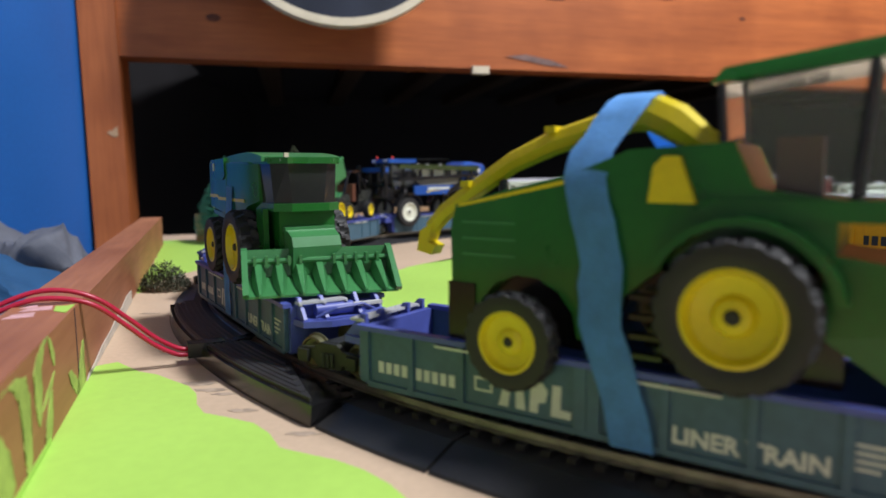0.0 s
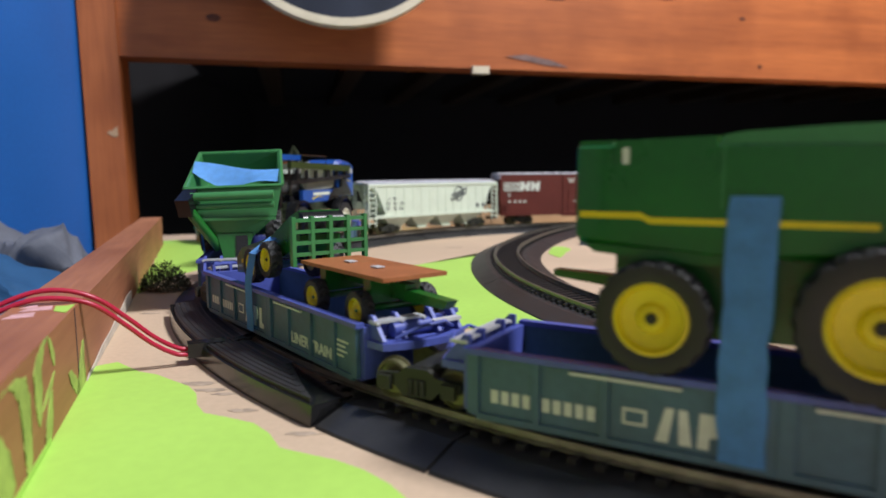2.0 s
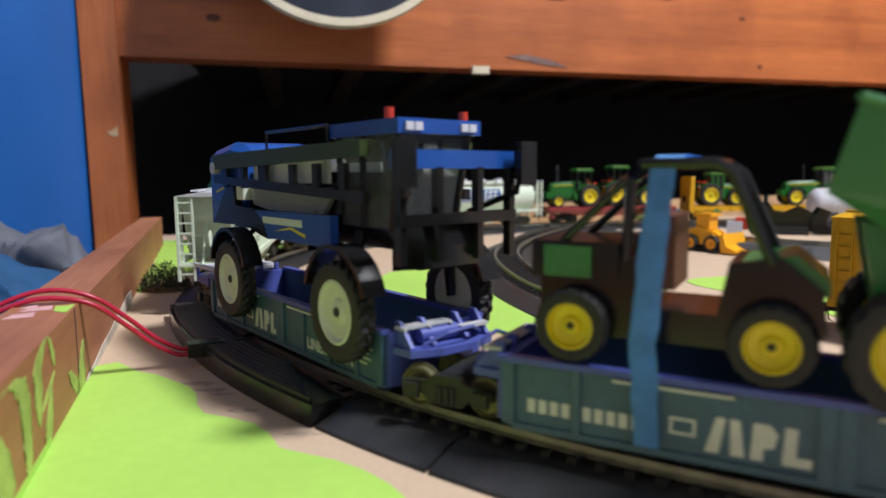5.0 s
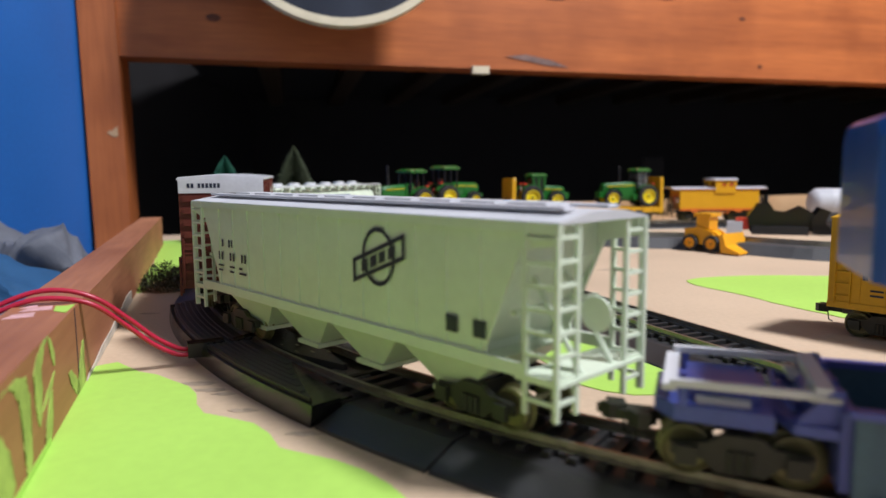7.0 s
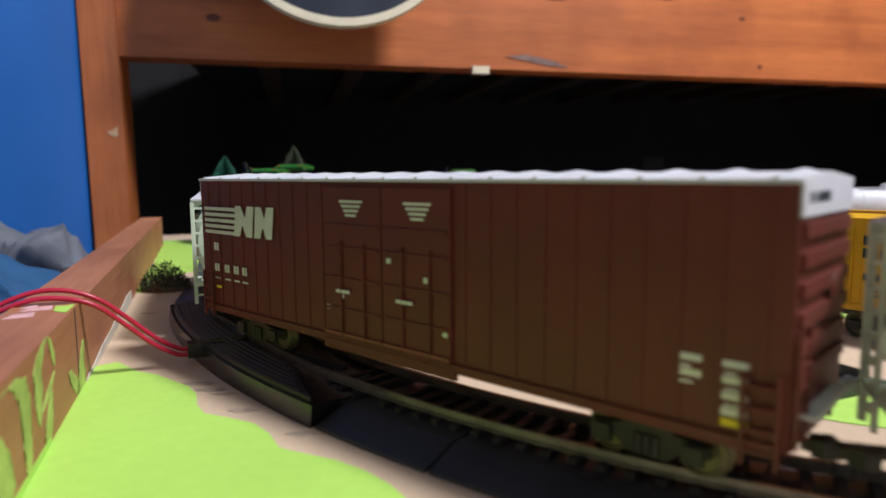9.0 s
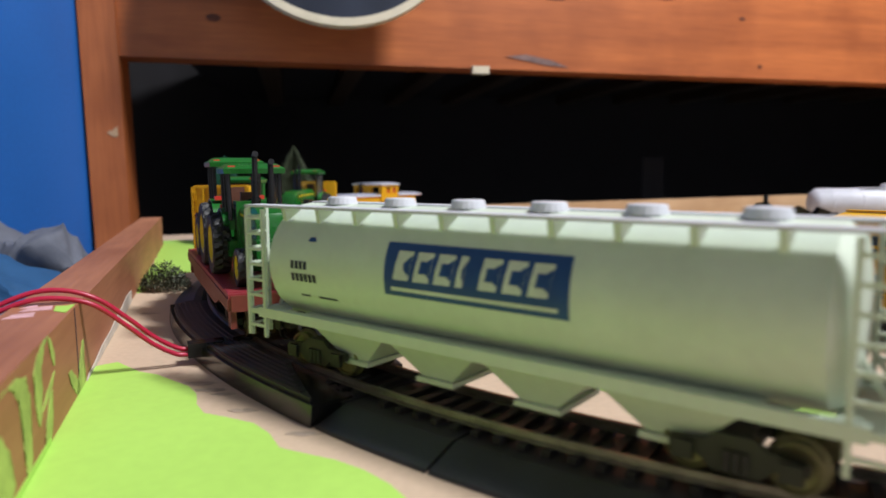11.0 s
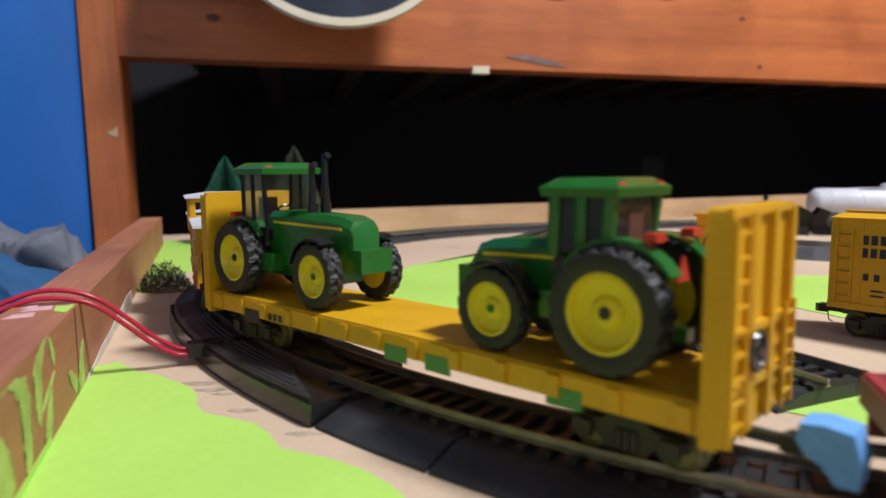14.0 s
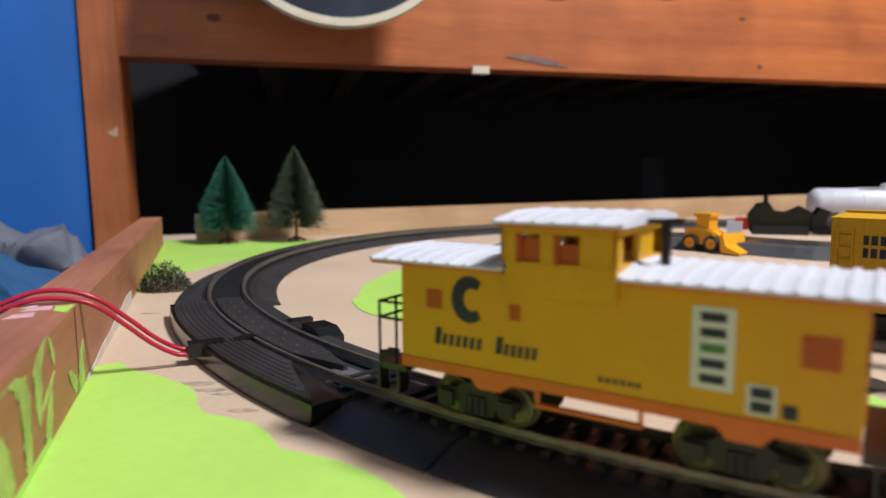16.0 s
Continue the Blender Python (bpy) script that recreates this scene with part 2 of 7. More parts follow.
BENDS = (0.769, 0.718, 0.981, 0.927, 1.091, 1.172, 1.143, 1.092, 0.418, 0.329)


def bend(s):
    if s < -650:
        return 1 / 400
    if s < -170:
        return 0.0
    if s > 1500:
        return 0.9 / 400
    for a, b, k in zip(KNOTS, KNOTS[1:], BENDS):
        if s < b:
            return k / 400
    return BENDS[-1] / 400


def trace():
    """Centre line (mm) every 2 mm from s = -2000 to 2100, s = 0 where it leaves the view."""
    out = {0: (84.916, 121.959, 2.6719)}
    for sign in (1, -1):
        x, y, a = out[0]
        s = 0
        while -2000 < s < 2100:
            k = bend(s + sign)
            m = a - sign * k
            x, y, a = x + sign * 2 * math.cos(m), y + sign * 2 * math.sin(m), a - sign * 2 * k
            s += 2 * sign
            out[s] = (x, y, a)
    ss = sorted(out)
    return ss, [out[s] for s in ss]


LINE_S, LINE_P = trace()


def on_line(s, side=0.0):
    """Point (mm) of the centre line at s, side mm to the outside, and its heading."""
    f = (s - LINE_S[0]) / 2
    i = max(0, min(len(LINE_P) - 2, int(f)))
    u = f - i
    (x, y, a), (x2, y2, a2) = LINE_P[i], LINE_P[i + 1]
    x, y, a = x + (x2 - x) * u, y + (y2 - y) * u, a + (a2 - a) * u
    return x - math.sin(a) * side, y + math.cos(a) * side, a


RAILTOP = 8.5
SPEED_T = (0, 0.5, 1, 1.5, 2, 2.5, 3, 3.5, 4.2, 6.3, 7, 7.5, 8, 8.5, 9.2, 11.3, 12, 12.5, 13, 13.5, 14, 14.5, 15, 15.5, 16)
SPEED_V = (94.4, 97.1, 101.6, 109.1, 111.3, 111.8, 115.3, 116.3, 114.7, 117.9, 116.1, 119.2, 117.4, 116.3, 116.5, 114.4, 118.7, 116.9, 118.7, 118.4, 114.7, 119.1, 121.8, 119.1, 116.6)


def run(t):
    """Millimetres that the train has gone at t."""
    d = 0.0
    for i in range(len(SPEED_T) - 1):
        a, b = SPEED_T[i], SPEED_T[i + 1]
        if t <= a:
            break
        e = min(t, b)
        va = SPEED_V[i]
        ve = va + (SPEED_V[i + 1] - va) * (e - a) / (b - a)
        d += (va + ve) / 2 * (e - a)
    return d


def car_pose(at, half, t):
    s = at - run(t)
    x1, y1, _ = on_line(s - half)
    x2, y2, _ = on_line(s + half)
    return pose((x1 + x2) / 2 * MM, (y1 + y2) / 2 * MM, RAILTOP * MM, 0, 0, math.degrees(math.atan2(y1 - y2, x1 - x2)))


ROLLING = []


def rolls(ob, at, half, offset=None):
    """Remembers that ob runs with the car whose middle starts at that place."""
    ROLLING.append((ob, at, half, offset or Matrix.Identity(4)))
    return ob


TIMES = [0.5 * i for i in range(33)]


def motions():
    for ob, at, half, offset in ROLLING:
        walk(ob, [(t, car_pose(at, half, t) @ offset) for t in TIMES])

# ---- the room and the table ----
TURN = math.atan2(0.361, 1.0)          # the table's edges stand turned to the view


def setting(name, bm, mat, label, category="", bevel=0.0):
    return link(name, bm, mat, None, label, bevel, kind="structure", category=category)


bm = box(bm_new(), -3000, 4000, -2500, 4500, -820, -800)
setting("floor", bm, WALLGREY, "plain floor of the room under the table", "floor")
# ceiling and pale walls stay out of view, added to bounce lamp light
bm = box(bm_new(), -3000, 4000, -2500, 4500, 2300, 2320)
setting("ceiling", bm, WALLGREY, "unseen pale ceiling added to bounce the lamp light", "ceiling")
for n, b, m, l in (("wall_south", (-3000, 4000, -1320, -1300, -800, 2300), WALLGREY, "unseen pale wall added behind the viewer for bounce light"),
                   ("wall_east", (2400, 2420, -2500, 4500, -800, 2300), WALLGREY, "unseen pale side wall added for bounce light"),
                   ("wall_north", (-3000, 4000, 2300, 2320, -800, 2300), SHADEBLACK, "back wall under the loft bed, coloured near-black for the shade")):
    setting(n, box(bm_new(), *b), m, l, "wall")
bm = box(bm_new(), -20, 0, 470, 858, -800, 2300)
w = setting("wall_west", bm, WALLBLUE, "saturated blue painted wall beside the bed", "wall")
w.matrix_world = pose(-0.4495, 0.0, 0)
# takes over from the blue wall, near-black to stand for the shade
setting("wall_recess", box(bm_new(), -680, -650, 1252, 2300, -800, 2300), SHADEBLACK, "side wall under the loft bed, coloured near-black for the shade", "wall")
# unseen end wall, added only to keep the space under the bed dark
setting("wall_under_bed", box(bm_new(), 1560, 1580, 1330, 2300, -800, 2300), SHADEBLACK, "unseen near-black end wall added to darken the space under the bed", "wall")
bm = box(bm_new(), -3000, -2980, -2500, 4500, -800, 2300)
setting("wall_far_west", bm, WALLGREY, "unseen pale wall added to close the room", "wall")

# table top: left edge from (-93, 138) along (-0.361, 1)
def edge_x(y):
    return -93 - (y - 138) * 0.361


bm = prism_z(bm_new(), [(edge_x(-260), -260), (1500, -260), (1500, 1350), (-60 + 300, 970), (edge_x(760) - 10, 770)], -18, 0)
setting("table_top", bm, PLY, "bare tan plywood table top of the layout", "table top")


def blob(name, pts, z=0.35, rough=2.2, seed=1, label="lime green paint patch on the plywood"):
    """A thin painted patch with a ragged outline."""
    rnd = random.Random(seed)
    out = []
    n = len(pts)
    for i in range(n):
        p0, p1, p2, p3 = (Vector(pts[(i + k - 1) % n]) for k in range(4))
        L = (p2 - p1).length
        st = max(2, int(L / 9))
        for k in range(st):
            u = k / st
            q = 0.5 * ((2 * p1) + (p2 - p0) * u + (2 * p0 - 5 * p1 + 4 * p2 - p3) * u * u + (3 * p1 - p0 - 3 * p2 + p3) * u ** 3)
            j = rough * min(1, L / 25)
            out.append((q.x + rnd.uniform(-j, j) * 0.5, q.y + rnd.uniform(-j, j) * 0.5))
    bm = bm_new()
    prism_z(bm, out, 0.02, z)
    bmesh.ops.triangulate(bm, faces=[f for f in bm.faces if len(f.verts) > 4])
    return setting(name, bm, LIME, label, "paint")


blob("paint_patch_1", [(-128, 236), (-109, 230), (-92, 219), (-80, 205), (-71, 187), (-54, 180), (-42, 163), (-27, 154), (-12, 141), (2, 118), (30, 92), (20, 40), (-60, 40), (-84, 112)], seed=3)
blob("paint_patch_2", [(-300, 700), (-215, 690), (-120, 700), (-95, 690), (-150, 600), (-190, 440), (-181, 400), (-190, 400), (-245, 560)], seed=4)
blob("paint_patch_3", [(-41, 330), (-50, 390), (-44, 440), (-30, 480), (-15, 505), (20, 545), (38, 560), (62, 610), (60, 480), (62, 400), (90, 320), (120, 240), (135, 190), (142, 168), (112, 176), (80, 198), (50, 204), (36, 240), (22, 284)], seed=5)
blob("paint_patch_4", [(155, 417), (205, 436), (254, 432), (300, 420), (262, 340), (200, 305), (186, 318), (172, 358)], seed=6)
blob("paint_patch_5", [(-60, 790), (-40, 812), (-20, 806), (-35, 785)], seed=7, rough=3)
blob("paint_patch_6", [(92, 560), (98, 600), (108, 620), (118, 605), (104, 560), (96, 540)], seed=8)

# side board along the left edge
bm = box(bm_new(), -19, 0, -420, 560, -30, 28)
ob = setting("side_board", bm, REDWOOD, "red-brown stained edge board with green paint smears", "edge board", 1.2)
ob.matrix_world = Matrix.Translation((-0.093, 0.138, 0)) @ pose(0, 0, 0, 0, 0, math.degrees(TURN))
def smear(pts, mat=None):
    """A brushed smear on the inner face: (along, height, half width) from end to end."""
    rnd = random.Random(int(pts[0][0] * 13) + 400)
    P = []
    for (a0, b0, c0), (a1, b1, c1) in zip(pts, pts[1:]):
        for i in range(5):
            u = i / 5
            P.append((a0 + (a1 - a0) * u, b0 + (b1 - b0) * u, 1.65 * (c0 + (c1 - c0) * u) * rnd.uniform(0.75, 1.2)))
    P.append(pts[-1])
    lo = [(q[0] - q[2], q[1]) for q in P]
    hi = [(q[0] + q[2], q[1]) for q in P]
    bm = prism_x(bm_new(), lo + hi[::-1], 0.05, 0.22)
    bmesh.ops.triangulate(bm, faces=[f for f in bm.faces if len(f.verts) > 4])
    part("paint_smear", bm, mat or SMEARLIME, ob, "lime paint smear")


smear([(-9, 25.5, 1.2), (-2, 26, 2.4), (5, 24, 3), (8, 19, 2.6), (8, 12, 2.0), (8, 4, 1.6), (7, 1, 1)])
smear([(-16, 18, 3), (-12, 10, 4), (-10, 3, 3)])
smear([(33, 28, 1.4), (26, 26, 2.2), (21, 22, 2.4), (21, 15, 2.2), (20, 8.6, 0.6)])
smear([(36, 27, 0.8), (39, 22, 1.4), (40, 18.5, 0.6)])
smear([(39, 17, 0.8), (32, 14, 2.4), (24, 11, 0.8)])
smear([(84, 15, 1.0), (80, 9, 3.0), (78, 4, 4.0), (76, 0.6, 5.0)])
smear([(60, 11, 1.4), (66, 6, 2.6), (72, 0.8, 2.0)])
smear([(34, 13, 1), (30, 6, 2.4), (27, 1, 2)])
GLUE = surface("dried_pale_glue", (0.52, 0.47, 0.40), 0.6, vary=0.15)
part("glue_strip", prism_x(bm_new(), [(86, 0.3), (240, 0.3), (238, 6.5), (215, 7.2), (196, 5.6), (170, 5.0), (150, 3.6), (124, 3.4), (104, 1.8), (92, 1.6)], 0.05, 0.5), GLUE, ob, "dried pale glue along the foot")
part("base_line", box(bm_new(), 0.05, 0.3, -60, 30, 0.4, 2.2), LIME, ob, "lime paint line along the foot")
PINK = surface("pink_chalk_scrape", (0.62, 0.36, 0.37), 0.8, vary=0.2)
for x0, x1, y0, y1 in ((-17, -9, 62, 70), (-15, -6, 72, 80), (-16, -11, 78, 83)):
    part("chalk_scrape", prism_z(bm_new(), [(x0, y0), (x1, y0 + 1), (x1 - 1, y1), (x0 + 1.5, y1 - 2)], 28.02, 28.2), PINK, ob, "pale pink scrape")
part("top_smear", prism_z(bm_new(), [(-5, 70), (-1, 66), (-0.6, 80), (-3, 78), (-6, 79)], 28.02, 28.2), LIME, ob, "lime paint smear")
part("pencil_line", box(bm_new(), 0.05, 0.2, 73.6, 74.2, 1, 28), INK, ob)

# back board of the table
bx, by = -250, 690
bm = box(bm_new(), 0, 1120, 0, 12, -18, 29)
ob = setting("back_board", bm, PALEWOOD, "pale pine board along the back of the table", "edge board", 0.8)
ob.matrix_world = Matrix.Translation((-0.258, 0.690, 0)) @ pose(0, 0, 0, 0, 0, 26)

# loft bed
bm = box(bm_new(), -20, 2700, 0, 45, 0, 240)
ob = setting("bed_beam", bm, FIR, "orange varnished fir side rail of a loft bed", "beam", 3)
ob.matrix_world = Matrix.Translation((-0.385, 0.853, 0.2185)) @ pose(0, 0, 0, 0, 0.4, 12.6)
bm = box(bm_new(), -43, 0, -4, 50, -800, 470)
ob = setting("bed_post", bm, FIRUP, "orange varnished fir corner post of the loft bed", "post", 3)
ob.matrix_world = Matrix.Translation((-0.402, 0.85, 0)) @ pose(0, 0, 0, 0, -0.6, 12.6)
bm = prism(bm_new(), [(-9, 5), (-4, 2), (1, 0), (4, 3), (3, 8), (4, 13), (0, 12), (-3, 8), (-7, 8)], -4.8, -4.1)
part("chipped_spot", bm, PALEWOOD, ob, "pale chipped spot", 0.2).location = (-0.010, 0, 0.118)
# near-black for shade; its unseen length keeps lamp light off the walls below
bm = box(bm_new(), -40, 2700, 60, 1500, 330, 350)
ob = setting("bed_deck", bm, SHADEBLACK, "underside of the loft bed, coloured near-black for the shade", "bed")
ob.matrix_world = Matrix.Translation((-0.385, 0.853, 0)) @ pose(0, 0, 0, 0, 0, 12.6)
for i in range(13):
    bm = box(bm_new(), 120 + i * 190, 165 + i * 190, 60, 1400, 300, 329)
    s = part("bed_slat", bm, SHADESLAT, ob)
bm = box(bm_new(), -12, 12, -8, 4, 0, 10)
link("beam_clip", bm, CREAM, None, "small cream clip under the bed rail", 2.5, category="clip").matrix_world = Matrix.Translation((0.053, 0.945, 0.207)) @ pose(0, 0, 0, 0, 0, 12.6)
part("dark_scuff", prism(bm_new(), [(0, 6), (30, 10), (70, 3), (95, -6), (60, -4), (25, 2)], -0.6, 0), surface("grey_scuff", (0.16, 0.10, 0.09), 0.7, vary=0.4), bpy.data.objects["bed_beam"], "dark grey scuff").location = (0.487, -0.0005, 0.012)

KNOT = surface("dark_wood_knot", (0.13, 0.035, 0.012), 0.55, vary=0.4, spots=90)
for x, z, rx, rz in ((0.095, 0.052, 9, 5), (0.560, 0.106, 22, 7), (0.585, 0.110, 9, 4), (0.900, 0.018, 4, 3), (0.865, 0.088, 5, 3), (0.735, 0.112, 14, 3), (0.30, 0.098, 4, 2)):
    pts = [(rx * math.cos(2 * math.pi * i / 20) * (1 + 0.18 * math.sin(3.1 * i)), rz * math.sin(2 * math.pi * i / 20)) for i in range(20)]
    part("knot", prism(bm_new(), pts, -0.4, 0), KNOT, bpy.data.objects["bed_beam"], "dark wood knot").location = (x, -0.0004, z)

# round disc that hangs before the bed rail
disc = thing("round_disc", "navy disc with a cream rim hung before the bed rail", "disc")
bm = bm_new()
bmesh.ops.create_cone(bm, cap_ends=True, segments=72, radius1=143, radius2=143, depth=8)
part("face", bm, NAVY, disc, "dark navy face", 1.0)
bm = bm_new()
rings = []
for r, z in ((141.7, -7), (150.9, -7), (150.9, 7), (141.7, 7), (141.7, -7)):
    rings.append([(r * math.cos(2 * math.pi * i / 72), r * math.sin(2 * math.pi * i / 72), z) for i in range(72)])
loft(bm, rings, False)
part("rim", bm, CREAM, disc, "cream rim", 1.0)
part("hanger", box(bm_new(), -10, 10, 60, 80, -120, 4), CREAM, disc, "plain bracket behind the disc")
disc.matrix_world = Matrix.Translation((-0.1178, 0.800, 0.3892)) @ pose(0, 0, 0, 86, 0, 12.6)

# clutter past the side board
def cushion(name, mat, size, m, label, seed=1.0):
    """A soft crumpled bundle with folds."""
    bm = bm_new()
    bmesh.ops.create_cube(bm, size=1)
    bmesh.ops.subdivide_edges(bm, edges=bm.edges[:], cuts=15, use_grid_fill=True)
    for v in bm.verts:
        u = v.co.copy()
        n = noise.noise(u * 2.0 + Vector((seed, 0, 0)))
        fold = abs(noise.noise(Vector((u.x * 2.2 + u.z * 3.0, u.y * 1.5, u.z * 1.2 + seed)) * 1.7))
        q = u * (1.0 - 0.42 * (u.length - 0.5)) * (1.0 + 0.22 * n - 0.30 * fold)
        v.co = Vector((q.x * size[0], q.y * size[1], q.z * size[2]))
    ob = link(name, bm, mat, None, label, 0, True, category="cloth bundle")
    ob.matrix_world = m
    return ob


cushion("folded_cloth", GREYCLOTH, (150, 120, 105), pose(-0.395, 0.52, -0.018, 10, 30, 20), "crumpled pale grey cloth bundle beyond the edge board", 1.3)
cushion("folded_cloth", GREYCLOTH, (70, 66, 100), pose(-0.300, 0.50, -0.022, 8, -24, 25), "upright grey cloth bundle beyond the edge board", 4.1)
cushion("folded_cloth", BLUECLOTH, (120, 80, 66), pose(-0.302, 0.43, -0.016, 0, 26, 10), "folded blue cloth beyond the edge board", 7.7)
cushion("folded_cloth", GREYCLOTH, (120, 90, 60), pose(-0.285, 0.39, -0.030, 0, 18, 20), "dark grey folded cloth beyond the edge board", 9.2)
cushion("folded_cloth", GREYCLOTH, (260, 160, 80), pose(-0.40, 0.44, -0.075, 0, 6, 20), "heap of grey cloth beyond the edge board", 12.2)

# ---- track ----


def strip(bm, s0, s1, prof, line, step=8):
    """Sweeps a closed profile of (outward, z) along a line."""
    rings = []
    n = max(2, int((s1 - s0) / step))
    for i in range(n + 1):
        s = s0 + (s1 - s0) * i / n
        ring = []
        for o, z in prof:
            x, y, _ = line(s, o)
            ring.append((x, y, z))
        rings.append(ring)
    return loft(bm, rings)


BED = [(-27.5, 0.1), (27.5, 0.1), (27.0, 0.9), (16.5, 4.6), (-16.5, 4.6), (-27.0, 0.9)]


def rails(parent, line, s0, s1):
    for side, nm in ((8.9, "outer"), (-8.9, "inner")):
        bm = strip(bm_new(), s0, s1, [(side - 1.1, 6.1), (side + 1.1, 6.1), (side + 1.1, 6.5), (side + 0.3, 6.8), (side + 0.3, 7.6), (side + 0.6, 7.8), (side + 0.6, 8.5), (side - 0.6, 8.5), (side - 0.6, 7.8), (side - 0.3, 7.6), (side - 0.3, 6.8), (side - 1.1, 6.5)], line, 6)
        part("rail", bm, RAIL, parent, "nickel rail")


def tie_mesh():
    bm = box(bm_new(), -1.1, 1.1, -12.4, 12.4, 4.6, 6.15)
    bmesh.ops.scale(bm, vec=(MM, MM, MM), verts=bm.verts[:])
    me = bpy.data.meshes.new("tie")
    bm.to_mesh(me)
    bm.free()
    me.materials.append(TIE)
    return me


TIEMESH = tie_mesh()


def ties(parent, line, s0, s1, near0, near1, pitch=6.4):
    far = bm_new()
    n = int((s1 - s0) / pitch)
    for i in range(n):
        s = s0 + (i + 0.5) * pitch
        x, y, a = line(s, 0)
        m = pose(x * MM, y * MM, 0, 0, 0, math.degrees(a))
        if near0 <= s <= near1:
            ob = new("tie", TIEMESH)
            ob.parent = parent
            ob.matrix_local = m
        else:
            c, sn = math.cos(a), math.sin(a)
            v = [far.verts.new((x + u * c - w * sn, y + u * sn + w * c, z)) for u in (-1.1, 1.1) for w in (-12.4, 12.4) for z in (4.6, 6.15)]
            for f in ((0, 1, 3, 2), (4, 6, 7, 5), (0, 4, 5, 1), (2, 3, 7, 6), (1, 5, 7, 3)):
                far.faces.new([v[k] for k in f])
    if far.verts:
        part("far_ties", far, TIE, parent)["kind"] = "stuff"
    else:
        far.free()


main_line = thing("track_loop", "black plastic roadbed track loop with nickel rails", "track")
SECT = [-2000, -700, -250, -60, 86, 126, 300, 500, 700, 930, 1160, 1500, 2090]
for a, b in zip(SECT, SECT[1:]):
    if a == 126:
        continue
    bm = strip(bm_new(), a + 0.5, b - 0.5, BED, on_line)
    part("roadbed_section", bm, ROADBED, main_line)
ties(main_line, on_line, -2000, 124, -100, 130)
ties(main_line, on_line, 300, 2090, 290, 900)
rails(main_line, on_line, -2000, 2090)

GLOSSBLACK = surface("glossy_black_plastic", (0.010, 0.010, 0.011), 0.2, vary=0.25, grain=900, bump=0.15)
# the rerailer section with its plank plates
sw = thing("rerailer", "black plastic rerailer track section with ribbed plank plates", "track")


def wide(s0, s1, f_in, f_out, z0, z1, step=5, lip=0.0):
    """A low bar along the line between two outward distances."""
    rings = []
    n = max(2, int((s1 - s0) / step))
    for i in range(n + 1):
        s = s0 + (s1 - s0) * i / n
        ring = []
        for o, z in ((f_in(s), z0), (f_out(s), z0), (f_out(s) - lip, z1), (f_in(s) + lip, z1)):
            x, y, _ = on_line(s, o)
            ring.append((x, y, z))
        rings.append(ring)
    return loft(bm_new(), rings)


E0, E1 = 126.5, 292.0
part("base", wide(E0, 299.5, lambda s: -20.5, lambda s: 27.5, 0.1, 4.6, lip=3), ROADBED, sw)
part("side_wall", wide(E0, E1, lambda s: 17, lambda s: 28.2, 0.1, 6.3, lip=0.7), GLOSSBLACK, sw, "glossy black side wall")


def toe(s):
    """Taper of a plate at its two ends."""
    return max(0.0, min(1.0, (s - E0 - 2) / 14, (E1 - s) / 10))


def slant(s):
    """Inner limit of the outer plate, cut on a slant at its end."""
    return 10.3 + 14.7 * max(0.0, min(1.0, 1 - (s - E0 - 3) / 36))


part("outer_plate", wide(E0 + 3, E1, slant, lambda s: 12 + 14.2 * min(1.0, (E1 - s) / 10), 4.6, 7.4, step=3, lip=0.35), ROADBED, sw, "ribbed black plank plate")
for k in range(6):
    o = 12.6 + k * 2.2
    part("plank_line", wide(E0 + 5 + 36 * max(0.0, 1 - (o - 10.3) / 14.7), E1 - 4, lambda s, o=o: o, lambda s, o=o: o + 1.75, 7.3, 7.75, lip=0.25), ROADBED, sw)
rings = []
for i in range(11):
    q = E0 + 1 + i * 3.7
    z = 5.0 + 2.2 * i / 10
    ring = []
    for o, h in ((10.3, 4.4), (slant(q), 4.4), (slant(q), min(7.2, z + 0.9)), (10.3, z)):
        x, y, _ = on_line(q, o)
        ring.append((x, y, h))
    rings.append(ring)
part("end_ramp", loft(bm_new(), rings), GLOSSBLACK, sw, "glossy black sloping end")
part("inner_plate", wide(E0 + 10, E1, lambda s: -12 - 5.5 * toe(s), lambda s: -10.3, 4.6, 7.2, lip=0.5), ROADBED, sw, "ribbed black plank plate")
part("centre_plate", wide(E0 + 22, E1, lambda s: -6.8 + 5.6 * max(0, 1 - (s - E0 - 22) / 26), lambda s: 6.6 - 5.6 * max(0, 1 - (s - E0 - 22) / 26), 4.6, 7.6, lip=0.5), ROADBED, sw, "dimpled black centre plate")
part("end_ramp", wide(E0 + 12, E0 + 26, lambda s: -4.5, lambda s: 4.5, 4.6, 5.6, lip=1.5), SILVERGRIT, sw, "glittering grey grit")
part("end_ramp", wide(E1, E1 + 9, lambda s: 10.4, lambda s: 24, 4.6, 6.0, lip=3.0), ROADBED, sw)
bm = bm_new()
for i in range(10):
    for o in (-4.2, 0.0, 4.2):
        s = 168 + i * 12.0 + o * 0.9
        x, y, a = on_line(s, o)
        x2, y2, _ = on_line(s + 2.6, o)
        tube(bm, [(x, y, 7.5), (x2, y2, 7.5)], 0.45, 5)
part("dimple_rows", bm, RAIL, sw)["kind"] = "stuff"
for i in range(3):
    x, y, a = on_line(128 + i * 6.4, 0)
    ob = new("tie", TIEMESH)
    ob.parent = sw
    ob.matrix_local = pose(x * MM, y * MM, 0, 0, 0, math.degrees(a))
